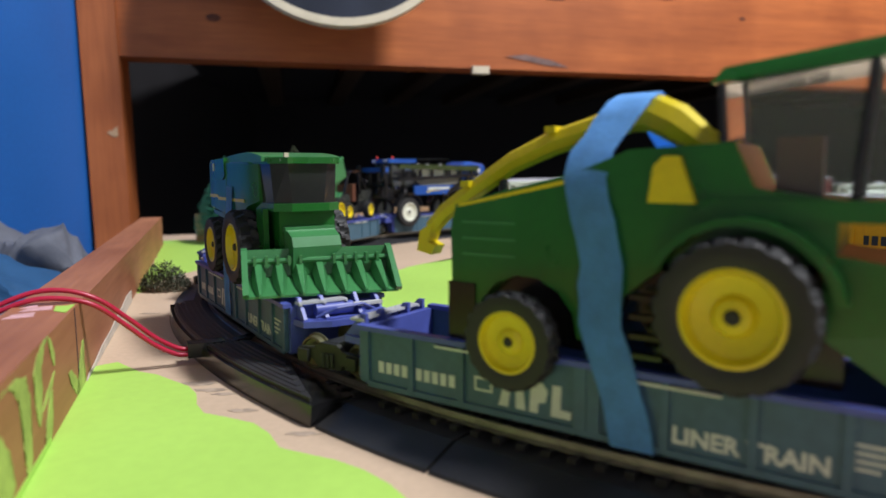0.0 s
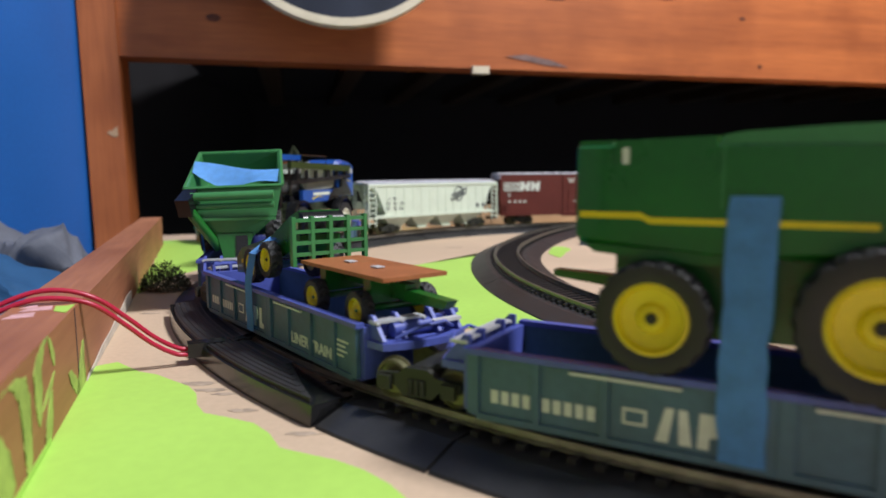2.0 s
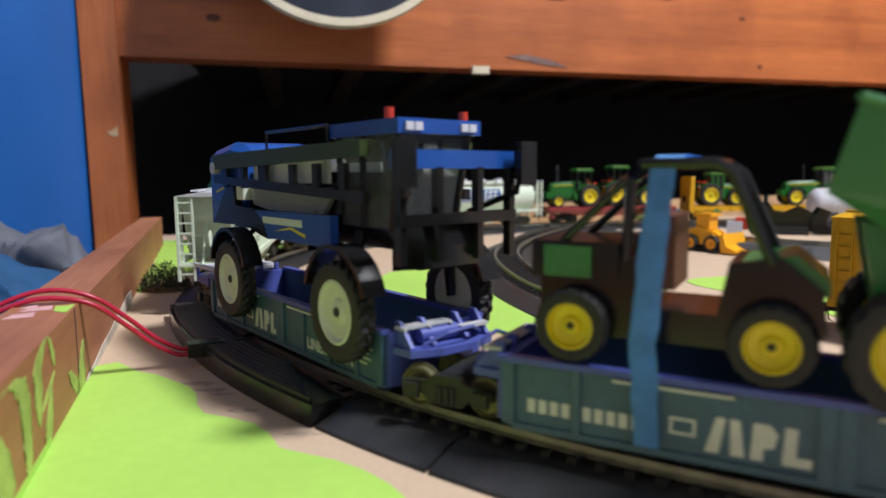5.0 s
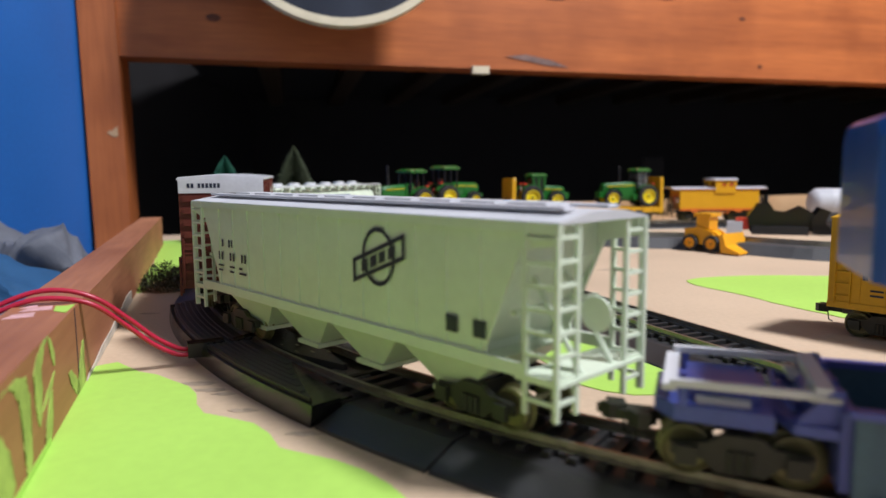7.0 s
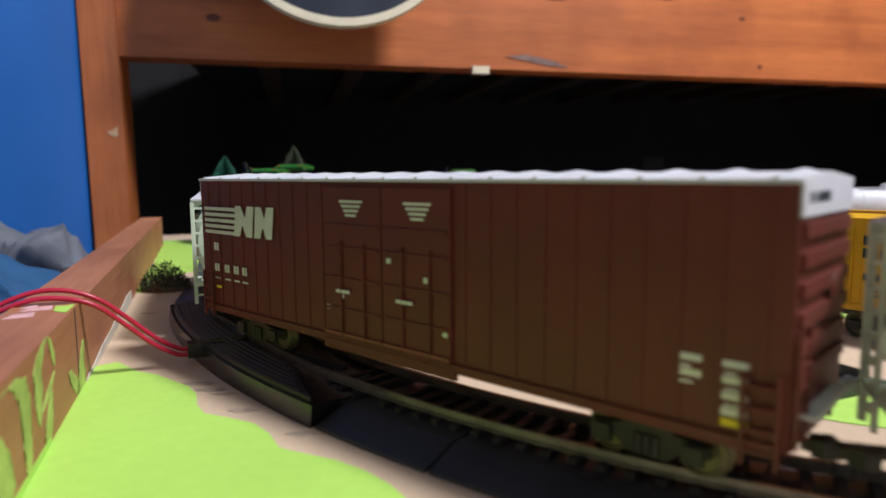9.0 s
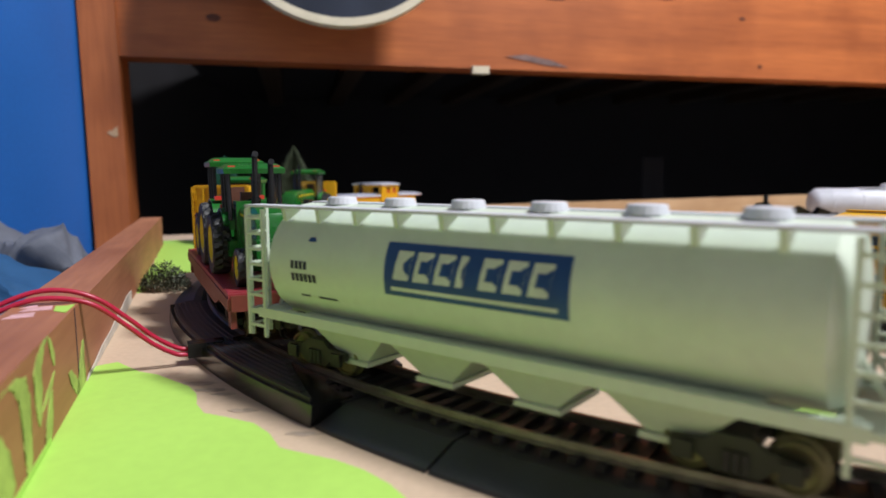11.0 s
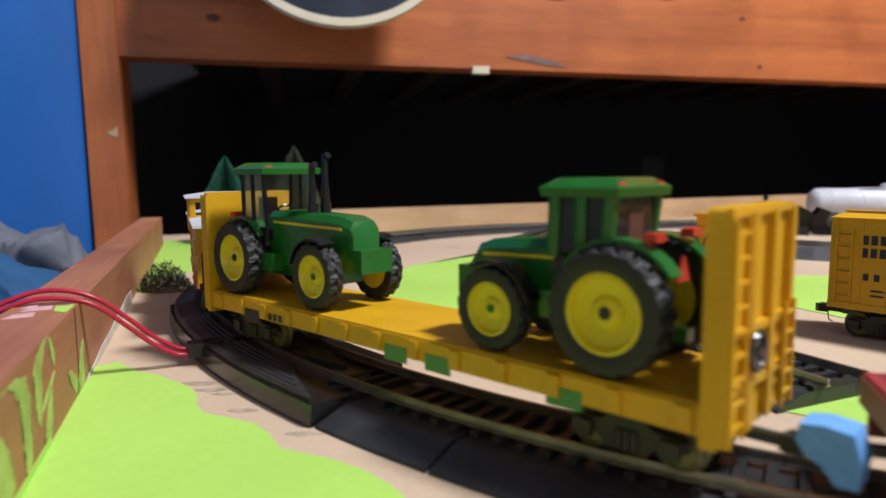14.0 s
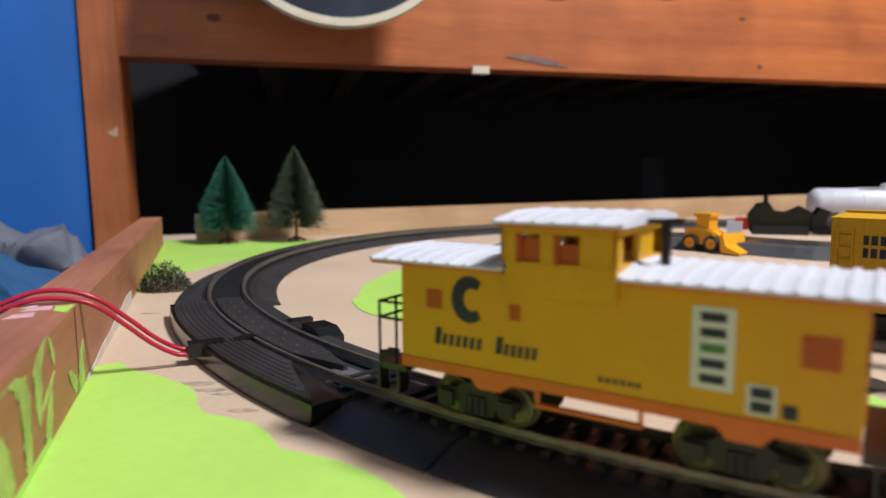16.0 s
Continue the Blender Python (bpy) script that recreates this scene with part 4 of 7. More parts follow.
def tank_hopper():
    car = thing("hopper_car", "pale grey cylindrical hopper car with a blue sign", "railcar")
    hl = 90.0
    bm = bm_new()
    sec = []
    for i in range(28):
        a = math.pi * 2 * i / 28
        yy, zz = 17.8 * math.cos(a), 18.5 * math.sin(a)
        sec.append((yy, 33.5 + zz))
    rings = []
    for x, k in ((-hl + 9, 0.55), (-hl + 10, 0.86), (-hl + 13, 1.0), (hl - 13, 1.0), (hl - 10, 0.86), (hl - 9, 0.55)):
        rings.append([(x, yy * k, 33.5 + (zz - 33.5) * k) for yy, zz in sec])
    loft(bm, rings)
    part("body", bm, HOPPER, car, "pale grey cylindrical body", smooth=True)
    for s in (-1, 1):
        bm = box(bm_new(), -hl + 6, hl - 6, min(s * 14.5, s * 17.6), max(s * 14.5, s * 17.6), 15.6, 18.6)
        part("side_sill", bm, HOPPER, car, "", 0.3)
    part("roof_walk", box(bm_new(), -hl, hl, -17.2, -11.0, 51.0, 51.8), WHITE, car, "white roof walk", 0.2)
    part("roof_walk", box(bm_new(), -hl, hl, 11.0, 17.2, 51.0, 51.8), WHITE, car, "white roof walk", 0.2)
    for i in range(10):
        x = -70 + i * 15.5
        for s in (-1, 1):
            part("walk_bracket", prism_x(bm_new(), [(s * 17.2, 51.0), (s * 16.4, 47.0), (s * 11, 50.2), (s * 11, 51.0)], x - 0.8, x + 0.8), HOPPER, car)
    for i in range(6):
        x = -62 + i * 25
        bm = bm_new()
        bmesh.ops.create_cone(bm, cap_ends=True, segments=20, radius1=5, radius2=4.4, depth=2.4, matrix=Matrix.Translation((x, 0, 53)))
        part("hatch", bm, WHITE, car, "round white hatch", 0.3)
    hopper_common(car, HOPPER, hl, (-48, -16, 16, 48))
    # blue sign that follows the shell
    def shell_y(z):
        return -17.8 * math.sqrt(max(0.01, 1 - ((z - 33.5) / 18.5) ** 2))

    def on_shell(name, pts, mat, lift, label=""):
        bm = bm_new()
        vs = []
        for x, z in pts:
            vs.append((x, shell_y(z) - lift, z))
        bm.faces.new([bm.verts.new(v) for v in vs])
        r = bmesh.ops.extrude_face_region(bm, geom=bm.faces[:])
        bmesh.ops.translate(bm, vec=(0, 0.12, 0), verts=[e for e in r["geom"] if isinstance(e, bmesh.types.BMVert)])
        return part(name, bm, mat, car, label)
    bm = bm_new()
    rows = [29.2 + i * 1.75 for i in range(9)]
    loft(bm, [[(-27.0, shell_y(z) - 0.15, z), (28.2, shell_y(z) - 0.15, z), (28.2, shell_y(z) - 0.02, z), (-27.0, shell_y(z) - 0.02, z)] for z in rows])
    part("sign", bm, SIGNBLUE, car, "dark blue sign panel")
    for i in range(7):
        x = -23.6 + i * 6.9
        w = 5.2 if i not in (3,) else 2.2
        z0, z1 = 33.6, 41.2
        on_shell("sign_block", [(x, z0), (x + w, z0), (x + w + 0.7, (z0 + z1) / 2), (x + w + 1.3, z1), (x + 1.3, z1), (x + 0.7, (z0 + z1) / 2)], LETTER, 0.34, "pale sign block")
        if i not in (0, 3):
            on_shell("sign_gap", [(x + 1.9, z0 + 2.2), (x + w - 1.2, z0 + 2.2), (x + w - 0.6, z1 - 2.2), (x + 2.5, z1 - 2.2)], SIGNBLUE, 0.42)
    on_shell("sign_line", [(-24.5, 30.6), (25.5, 30.6), (25.6, 31.6), (-24.4, 31.6)], LETTER, 0.3, "pale line of small writing")
    for z, n in ((33.0, 4), (29.2, 6)):
        for i in range(n):
            on_shell("number_mark", [(-66.4 + i * 1.95, z), (-65.1 + i * 1.95, z), (-65.1 + i * 1.95, z + 2.4), (-66.4 + i * 1.95, z + 2.4)], INK, 0.12)
    for x0, x1 in ((-64, -60), (-56, -48), (-56, -51)):
        on_shell("stencil_line", [(x0, 24.4), (x1, 24.4), (x1, 25.0), (x0, 25.0)], INK, 0.12)
    on_shell("blue_mark", [(-60, 41.4), (-56, 41.4), (-57, 42.6), (-59, 42.6)], SIGNBLUE, 0.12)
    both_sides(car, "sign", "sign_block", "sign_gap", "sign_line", "number_mark")
    return rolls(car, AT["L"], HALF["L"])


def boxcar():
    car = thing("boxcar", "oxide red high-cube boxcar with double doors on the track", "railcar")
    hl = 102.0
    bm = box(bm_new(), -hl, hl, -17.6, 17.6, 12.2, 59.4)
    part("body", bm, BOXRED, car, "oxide red body", 0.3)
    bm = bm_new()
    prism_x(bm, [(-18.2, 59.2), (-18.2, 60.0), (0, 61.3), (18.2, 60.0), (18.2, 59.2)], -hl - 0.4, hl + 0.4)
    part("roof", bm, ROOFGREY, car, "light grey peaked roof")
    for i in range(17):
        x = -hl + 4 + i * (2 * hl - 8) / 16
        bm = prism_x(bm_new(), [(-18.3, 60.0), (-18.3, 60.5), (0, 61.9), (18.3, 60.5), (18.3, 60.0), (0, 61.2)], x - 0.5, x + 0.5)
        part("roof_rib", bm, ROOFGREY, car)
    for s in (-1, 1):
        for x in [-97 + i * 7.6 for i in range(10)] + [28 + i * 7.7 for i in range(10)]:
            bm = box(bm_new(), x - 0.7, x + 0.7, min(s * 17.6, s * 17.85), max(s * 17.6, s * 17.85), 13.6, 58.6)
            part("side_post", bm, BOXRED, car)
        part("side_sill", box(bm_new(), -hl + 1, hl - 1, min(s * 17.6, s * 18.5), max(s * 17.6, s * 18.5), 11.4, 13.6), BOXRED, car, "", 0.2)
        part("door_sill", box(bm_new(), -27, 26, min(s * 17.6, s * 18.8), max(s * 17.6, s * 18.8), 9.6, 12.4), BOXRED, car, "", 0.2)
        for x0, x1 in ((-26.2, -1.2), (-0.6, 24.4)):
            d = part("door", box(bm_new(), x0, x1, min(s * 17.6, s * 18.5), max(s * 17.6, s * 18.5), 13.2, 57.6), BOXRED, car, "oxide red plug door", 0.3)
            for z in (22, 31, 40, 46.5):
                part("door_rib", box(bm_new(), x0 + 1, x1 - 1, min(s * 18.5, s * 18.9), max(s * 18.5, s * 18.9), z - 0.5, z + 0.5), BOXRED, d)
            for xr in (x0 + 8, x1 - 7):
                part("lock_rod", tube(bm_new(), [(xr, s * 18.95, 14), (xr, s * 18.95, 42)], 0.4, 6), BOXRED, d)
            part("door_track", box(bm_new(), x0, x1, min(s * 18.4, s * 19.2), max(s * 18.4, s * 19.2), 14.2, 15.0), FLATRIM, d)
            part("lock_lever", box(bm_new(), x0 + 6, x0 + 12, min(s * 18.9, s * 19.3), max(s * 18.9, s * 19.3), 27, 27.9), LETTER, d, "pale lock lever")
        for e in (-1, 1):
            xx = e * (hl - 4.5)
            ladder(car, s * 18.6, xx - 3, xx + 3, 9, 26, 4, BOXRED, "x", 0.4)
    for e in (-1, 1):
        for i in range(6):
            z = 24 + i * 5.2
            part("end_rib", box(bm_new(), min(e * hl, e * (hl + 0.9)), max(e * hl, e * (hl + 0.9)), -16, 16, z, z + 2.6), BOXRED, car, "", 0.6)
        part("end_cap", box(bm_new(), min(e * hl, e * (hl + 0.5)), max(e * hl, e * (hl + 0.5)), -17.6, 17.6, 53.6, 59.6), ROOFGREY, car, "light grey end band")
        for yy in (-14.0, -12.4, -9.6, -8.0, -6.4, -4.8, -3.2, -1.6):
            part("end_number", box(bm_new(), min(e * (hl + 0.5), e * (hl + 0.6)), max(e * (hl + 0.5), e * (hl + 0.6)), yy, yy + 1.1, 55.9, 57.8), INK, car)
        part("crossover_step", box(bm_new(), min(e * hl, e * (hl + 3)), max(e * hl, e * (hl + 3)), -12, 12, 17.4, 18.2), LETTER, car, "pale end step")
        wv = part("brake_wheel", lathe(bm_new(), [(0.5, 0), (3.6, 0.2), (3.8, 0.6), (0.5, 0.9)], 0, 0, 18, 0), BOXRED, car)
        wv.matrix_local = pose(e * (hl + 1.2) * MM, 0.006, 0.0385, 0, 0, 90)
        ladder(car, e * (hl + 0.8), -16.5, -10.5, 13, 34, 5, BOXRED, "y", 0.4)
        coupler(car, e * (hl - 2), e)
        truck(car, e * HALF["X"])
    y = -18.25
    # striped mark
    for i in range(5):
        part("mark_stripe", box(bm_new(), -98.6, -78 + i * 0.8, y - 0.1, y, 40.2 + i * 2.1, 41.4 + i * 2.1), LETTER, car, "pale company stripe")
    for x0, x1 in ((-78, -66.6), (-65.2, -54.6)):
        bm = prism(bm_new(), [(x0, 40.0), (x0 + 3.6, 40.0), (x0 + 5.5, 44), (x1 - 3.4, 40.0), (x1, 40.0), (x1 + 1.6, 50.6), (x1 - 2.6, 50.6), (x1 - 4, 46.5), (x0 + 4.6, 50.6), (x0 + 1.2, 50.6)], y - 0.1, y)
        part("company_mark", bm, LETTER, car, "pale company mark")
    for i, (x0, x1) in enumerate(((-92.6, -89), (-92.6, -89), (-85.6, -82), (-79.4, -75.8), (-73.8, -70.4))):
        z = 34 if i == 0 else 26.4
        bars("number_mark", car, LETTER, x0, x1, z, z + 2.8, y, 2, 0.3)
        part("stencil_line", box(bm_new(), x0, x1, y - 0.1, y, 23.6, 24.2), LETTER, car)
    part("yellow_tag", box(bm_new(), -92, -88.4, y - 0.1, y, 20.2, 21.2), YELLOW, car)
    for x in (-13.6, 13):
        for i in range(4):
            part("door_stencil", box(bm_new(), x - 5.0 + i * 0.9, x + 5.0 - i * 0.9, -18.65, -18.55, 53.2 - i * 1.3, 53.9 - i * 1.3), LETTER, car)
    for x, n in ((82, 2), (90.5, 4)):
        for i in range(n):
            part("data_panel", box(bm_new(), x, x + 4.6, -17.75, -17.6, 26 - i * 3.0, 27.3 - i * 3.0), RIMWHITE if i else LETTER, car)
            part("data_line", box(bm_new(), x + 0.4, x + 2.6 + i * 0.5, -17.75, -17.6, 24.6 - i * 3.0, 25.1 - i * 3.0), LETTER, car)
    part("yellow_tag", box(bm_new(), 90.5, 95.4, -17.8, -17.6, 15.0, 16.4), YELLOW, car)
    for x, z in ((2, 38), (16, 34), (-18, 26), (22.6, 21), (-24.6, 22)):
        part("placard", box(bm_new(), x - 0.7, x + 0.7, -18.75, -18.55, z - 0.7, z + 0.7), LETTER, car)
    both_sides(car, "mark_stripe", "company_mark", "number_mark", "door_stencil")
    return rolls(car, AT["X"], HALF["X"])


def flatcar_red():
    car = thing("flatcar", "red plastic flatcar carrying two toy tractors", "railcar")
    hl = 82.0
    bm = box(bm_new(), -hl, hl, -17.2, 17.2, 17.0, 19.0)
    part("deck", bm, FLATRED, car, "red plank deck", 0.4)
    for i in range(28):
        x = -hl + 3 + i * 5.68
        part("plank", box(bm_new(), x, x + 5.25, -16.6, 16.6, 18.9, 19.25), FLATRED, car)
    for s in (-1, 1):
        bm = prism(bm_new(), [(-hl, 17.2), (hl, 17.2), (hl, 12.8), (58, 12.8), (42, 9.0), (-42, 9.0), (-58, 12.8), (-hl, 12.8)], min(s * 16.2, s * 17.6), max(s * 16.2, s * 17.6))
        part("side_sill", bm, FLATRIM, car, "brown-red fish-belly side sill", 0.3)
    for e in (-1, 1):
        part("end_sill", box(bm_new(), min(e * (hl - 1), e * (hl + 0.8)), max(e * (hl - 1), e * (hl + 0.8)), -16.4, 16.4, 12.5, 18.4), FLATRIM, car, "", 0.4)
        for yy in (-15.5, 15.5):
            part("stirrup", box(bm_new(), min(e * (hl - 8), e * (hl - 1)), max(e * (hl - 8), e * (hl - 1)), yy - 1, yy + 1, 6.0, 13), FLATRIM, car, "", 0.5)
        coupler(car, e * (hl - 2), e)
        truck(car, e * HALF["F"])
    part("centre_sill", box(bm_new(), -60, 60, -5, 5, 8.6, 17), TRUCKBLK, car)
    return rolls(car, AT["F"], HALF["F"])


def flatcar_yellow():
    car = thing("bulkhead_flatcar", "yellow bulkhead flatcar carrying two toy tractors", "railcar")
    hl = 94.8
    part("deck", box(bm_new(), -hl, hl, -17, 17, 16.0, 18.2), CARYELLOW, car, "yellow deck", 0.3)
    for s in (-1, 1):
        bm = prism(bm_new(), [(-hl, 17.6), (hl, 17.6), (hl, 11.8), (60, 12.0), (-60, 12.0), (-hl, 11.8)], min(s * 16.4, s * 17.6), max(s * 16.4, s * 17.6))
        part("side_sill", bm, CARYELLOW, car, "yellow side sill", 0.3)
        for i in range(13):
            x = -88 + i * 14.7
            part("stake_pocket", box(bm_new(), x - 1.6, x + 1.6, min(s * 17.6, s * 18.5), max(s * 17.6, s * 18.5), 12.4, 17.2), CARYELLOW, car, "", 0.3)
        for x in (-66, 8, 24, 62):
            part("patch", box(bm_new(), x - 5, x + 4, min(s * 17.6, s * 17.8), max(s * 17.6, s * 17.8), 10.2, 14.6), GREENLT if x > 0 else INK, car)
        bars("number_mark", car, INK, -56, -44, 12.4, 14.8, s * 17.65, 4, 0.3)
    for e in (-1, 1):
        x0, x1 = (hl - 3.2, hl) if e > 0 else (-94.4, -96.6)
        bk = part("bulkhead", prism_x(bm_new(), [(-18.6, 10), (18.6, 10), (18.6, 53), (18.0, 54.4), (16.6, 55), (-16.6, 55), (-18.0, 54.4), (-18.6, 53)], min(x0, x1), max(x0, x1)), CARYELLOW, car, "tall yellow end bulkhead", 0.3)
        for yy in (-17.6, -5.8, 5.8, 17.6):
            part("bulkhead_post", box(bm_new(), min(x1, x1 + e * 1.6), max(x1, x1 + e * 1.6), yy - 1.1, yy + 1.1, 11, 54), CARYELLOW, bk, "", 0.3)
        for z in (20, 31, 54):
            part("bulkhead_rail", box(bm_new(), min(x1, x1 + e * 1.2), max(x1, x1 + e * 1.2), -17.4, 17.4, z - 0.8, z + 0.8), CARYELLOW, bk, "", 0.2)
        ladder(car, x1 + e * 2.0, -18.0, -11, 11, 53, 9, CARYELLOW, "y", 0.4)
        ladder(car, x1 + e * 2.0, 12, 18.0, 11, 34, 5, CARYELLOW, "y", 0.4)
        bw = part("brake_wheel", lathe(bm_new(), [(3.0, 0), (4.2, 0.0), (4.5, 0.5), (4.2, 1.0), (3.4, 1.0), (3.0, 0.4), (1.4, 0.4), (1.2, 1.2), (0.3, 1.3)], 0, 0, 20, 0), BLACK, bk, "black brake wheel", smooth=True)
        bw.matrix_local = pose((x1 + e * 1.6) * MM, -0.004, 0.0265, 0, 0, -90 * e)
        coupler(car, e * (hl - 2), e)
        truck(car, e * HALF["Y"])
        # blue tape round the coupling
    part("coupler_tape", prism(bm_new(), [(hl + 10, 14.2), (hl + 14, 14.8), (hl + 19, 14.2), (hl + 20.6, 9), (hl + 20.2, 4.0), (hl + 16.5, 3.8), (hl + 14, 7), (hl + 11.2, 8.4), (hl + 9.4, 11)], -4.4, 3.6), TAPE, car, "blue masking tape wrap", 1.1, True)
    return rolls(car, AT["Y"], HALF["Y"])


def caboose():
    car = thing("caboose", "yellow wide-cupola caboose with orange sills on the track", "railcar")
    x0, x1 = -49.5, 49.5
    zb, zt = 15.2, 39.0
    bm = box(bm_new(), x0, x1, -16.8, 16.8, zb, zt)
    part("body", bm, CABYELLOW, car, "yellow body", 0.25)
    for s in (-1, 1):
        bm = prism(bm_new(), [(x0, zb + 0.4), (x1, zb + 0.4), (x1, 13.0), (36, 13.0), (34, 10.8), (28, 10.8), (26, 13.0), (-18, 13.0), (-21, 10.8), (-27, 10.8), (-29, 13.0), (x0, 13.0)], min(s * 16.2, s * 17.2), max(s * 16.2, s * 17.2))
        part("side_sill", bm, ORANGE, car, "orange side sill", 0.2)
        part("step_board", box(bm_new(), -12, 12, min(s * 16, s * 17.6), max(s * 16, s * 17.6), 9.4, 10.2), ORANGE, car)
        for xs in (-12, 11.2):
            part("step_hanger", box(bm_new(), xs, xs + 0.8, min(s * 16.4, s * 17.2), max(s * 16.4, s * 17.2), 9.8, 13.4), ORANGE, car)
        part("eave_trim", box(bm_new(), x0 - 9, -20.5, min(s * 16.6, s * 18.0), max(s * 16.6, s * 18.0), 38.8, 39.6), ORANGE, car)
        part("eave_trim", box(bm_new(), 6.5, x1 + 9, min(s * 16.6, s * 18.0), max(s * 16.6, s * 18.0), 38.8, 39.6), ORANGE, car)
    for a, b in ((x0 - 9.3, -20.0), (6.2, x1 + 9.3)):
        bm = prism_x(bm_new(), [(-18.2, 39.4), (-18.2, 40.0), (-8, 41.6), (8, 41.6), (18.2, 40.0), (18.2, 39.4)], a, b)
        rf = part("roof", bm, WHITE, car, "white ribbed roof")
        n = 8 if a < 0 else 13
        for i in range(n + 1):
            x = a + 0.6 + i * (b - a - 1.2) / n
            part("roof_rib", prism_x(bm_new(), [(-18.3, 39.9), (-18.3, 40.4), (-8, 42.1), (8, 42.1), (18.3, 40.4), (18.3, 39.9)], x - 0.55, x + 0.55), WHITE, rf)
    # wide cupola with open windows
    cu = part("cupola", box(bm_new(), -19.0, 6.4, -18.4, 18.4, 34.5, 42.0), CABYELLOW, car, "yellow cupola", 0.2)
    bm = bm_new()
    for s in (-1, 1):
        ya, yb = min(s * 17.4, s * 18.4), max(s * 17.4, s * 18.4)
        for a, b in ((-20.2, -16.4), (-10.6, -7.4), (-1.6, 6.4)):
            box(bm, a, b, ya, yb, 41.8, 48.4)
        box(bm, -20.2, 6.4, ya, yb, 48.2, 50.2)
    for xa, xb in ((-20.2, -19.2), (5.4, 6.4)):
        for a, b in ((-18.4, -15), (-5.6, 5.6), (15, 18.4)):
            box(bm, xa, xb, a, b, 41.8, 48.4)
        box(bm, xa, xb, -18.4, 18.4, 48.2, 50.2)
    part("cupola_frame", bm, CABYELLOW, cu, "yellow window frame")
    bm = prism_x(bm_new(), [(-19.6, 50.2), (-19.6, 50.8), (-8, 52.3), (8, 52.3), (19.6, 50.8), (19.6, 50.2)], -22, 8)
    part("cupola_roof", bm, WHITE, cu, "white cupola roof", 0.2)
    for a, b in ((-16.4, -10.6), (-7.4, -1.6)):
        part("window_trim", box(bm_new(), a, a + 1.2, -18.5, -17.3, 41.8, 48.3), REDORANGE, cu)
        for s in (-1, 1):
            part("window_pane", box(bm_new(), a, b, s * 17.6 - 0.15, s * 17.6 + 0.15, 41.8, 47.4 if a < -10 else 46.2), REDORANGE, cu, "orange window pane")
    for i in range(7):
        x = -21.4 + i * 4.8
        part("roof_rib", prism_x(bm_new(), [(-19.7, 50.7), (-19.7, 51.1), (-8, 52.7), (8, 52.7), (19.7, 51.1), (19.7, 50.7)], x - 0.5, x + 0.5), WHITE, cu)
    part("cupola_eave", box(bm_new(), -21.6, 7.6, -19.3, -18.3, 49.6, 50.3), ORANGE, cu)
    part("underframe", box(bm_new(), -46, 46, -9, 9, 10.6, 15.4), BLACK, car, "black underframe", 0.4)
    part("smoke_jack", tube(bm_new(), [(12, -4, 41), (12, -4, 51)], 1.1, 10), BLACK, car, "black smoke pipe")
    part("smoke_cap", box(bm_new(), 8.4, 15.6, -5.6, -2.4, 50.4, 51.4), BLACK, car, "", 0.4)
    y = -16.85
    for a, b, z0, z1 in ((40, 45.6, 27, 32.4), (-18.5, -16.2, 28.5, 31.6), (-41.5, -37.5, 29, 33)):
        part("side_window", box(bm_new(), a, b, y - 0.25, y, z0, z1), REDORANGE, car, "orange window", 0.1)
        part("window_frame", box(bm_new(), a - 0.4, b + 0.4, y - 0.12, y, z0 - 0.4, z1 + 0.4), ORANGE, car)
    # round mark with a notch
    bm = bm_new()
    cx, cz = -29.5, 31.8
    outer = [(cx + 5.0 * math.cos(a), cz + 5.6 * math.sin(a)) for a in [radians(50 + 260 * i / 24) for i in range(25)]]
    inner = [(cx + 0.8 + 2.3 * math.cos(a), cz + 2.7 * math.sin(a)) for a in [radians(55 + 250 * i / 24) for i in range(25)]]
    vo = [bm.verts.new((a, y - 0.1, b)) for a, b in outer]
    vi = [bm.verts.new((a, y - 0.1, b)) for a, b in inner]
    for i in range(24):
        bm.faces.new((vo[i], vo[i + 1], vi[i + 1], vi[i]))
    part("round_mark", bm, INK, car, "dark round company mark")
    bars("company_mark", car, INK, -39.4, -37.4, 20.0, 24.2, y, 1, 0.2, 0.5)
    bars("company_mark", car, INK, -37.2, -25.6, 20.0, 22.8, y, 6, 0.42, 0.4)
    bars("company_mark", car, INK, -22.4, -20.4, 20.0, 24.0, y, 1, 0.2, 0.5)
    bars("company_mark", car, INK, -20.2, -11.4, 19.8, 22.6, y, 5, 0.42, 0.4)
    bars("number_mark", car, INK, 2.5, 12, 17.6, 18.8, y, 6, 0.45)
    part("data_panel", box(bm_new(), 21.0, 28.8, y - 0.1, y, 20, 36), LETTER, car, "pale data panel", 0.05)
    for i in range(5):
        part("data_block", box(bm_new(), 22.6, 27.2, y - 0.22, y, 21.2 + i * 3.0, 22.9 + i * 3.0), GREENLT if i == 2 else INK, car)
    part("data_panel", box(bm_new(), 31.0, 36.2, y - 0.1, y, 16.6, 22.4), LETTER, car)
    for i in range(2):
        part("data_block", box(bm_new(), 31.8, 35.4, y - 0.22, y, 17.2 + i * 2.7, 19.2 + i * 2.7), INK, car)
    part("data_block", box(bm_new(), 37.2, 39.6, y - 0.15, y, 16.8, 19.4), INK, car)
    for e, xe in ((-1, x0), (1, x1)):
        xo = xe + e * 9
        part("end_platform", box(bm_new(), min(xe, xo), max(xe, xo), -15.5, 15.5, 10.6, 12.2), BLACK, car, "", 0.3)
        for yy in (-15, -8, 8, 15):
            part("railing_post", tube(bm_new(), [(xo, yy, 12), (xo, yy, 28.5)], 0.4, 6), BLACK, car)
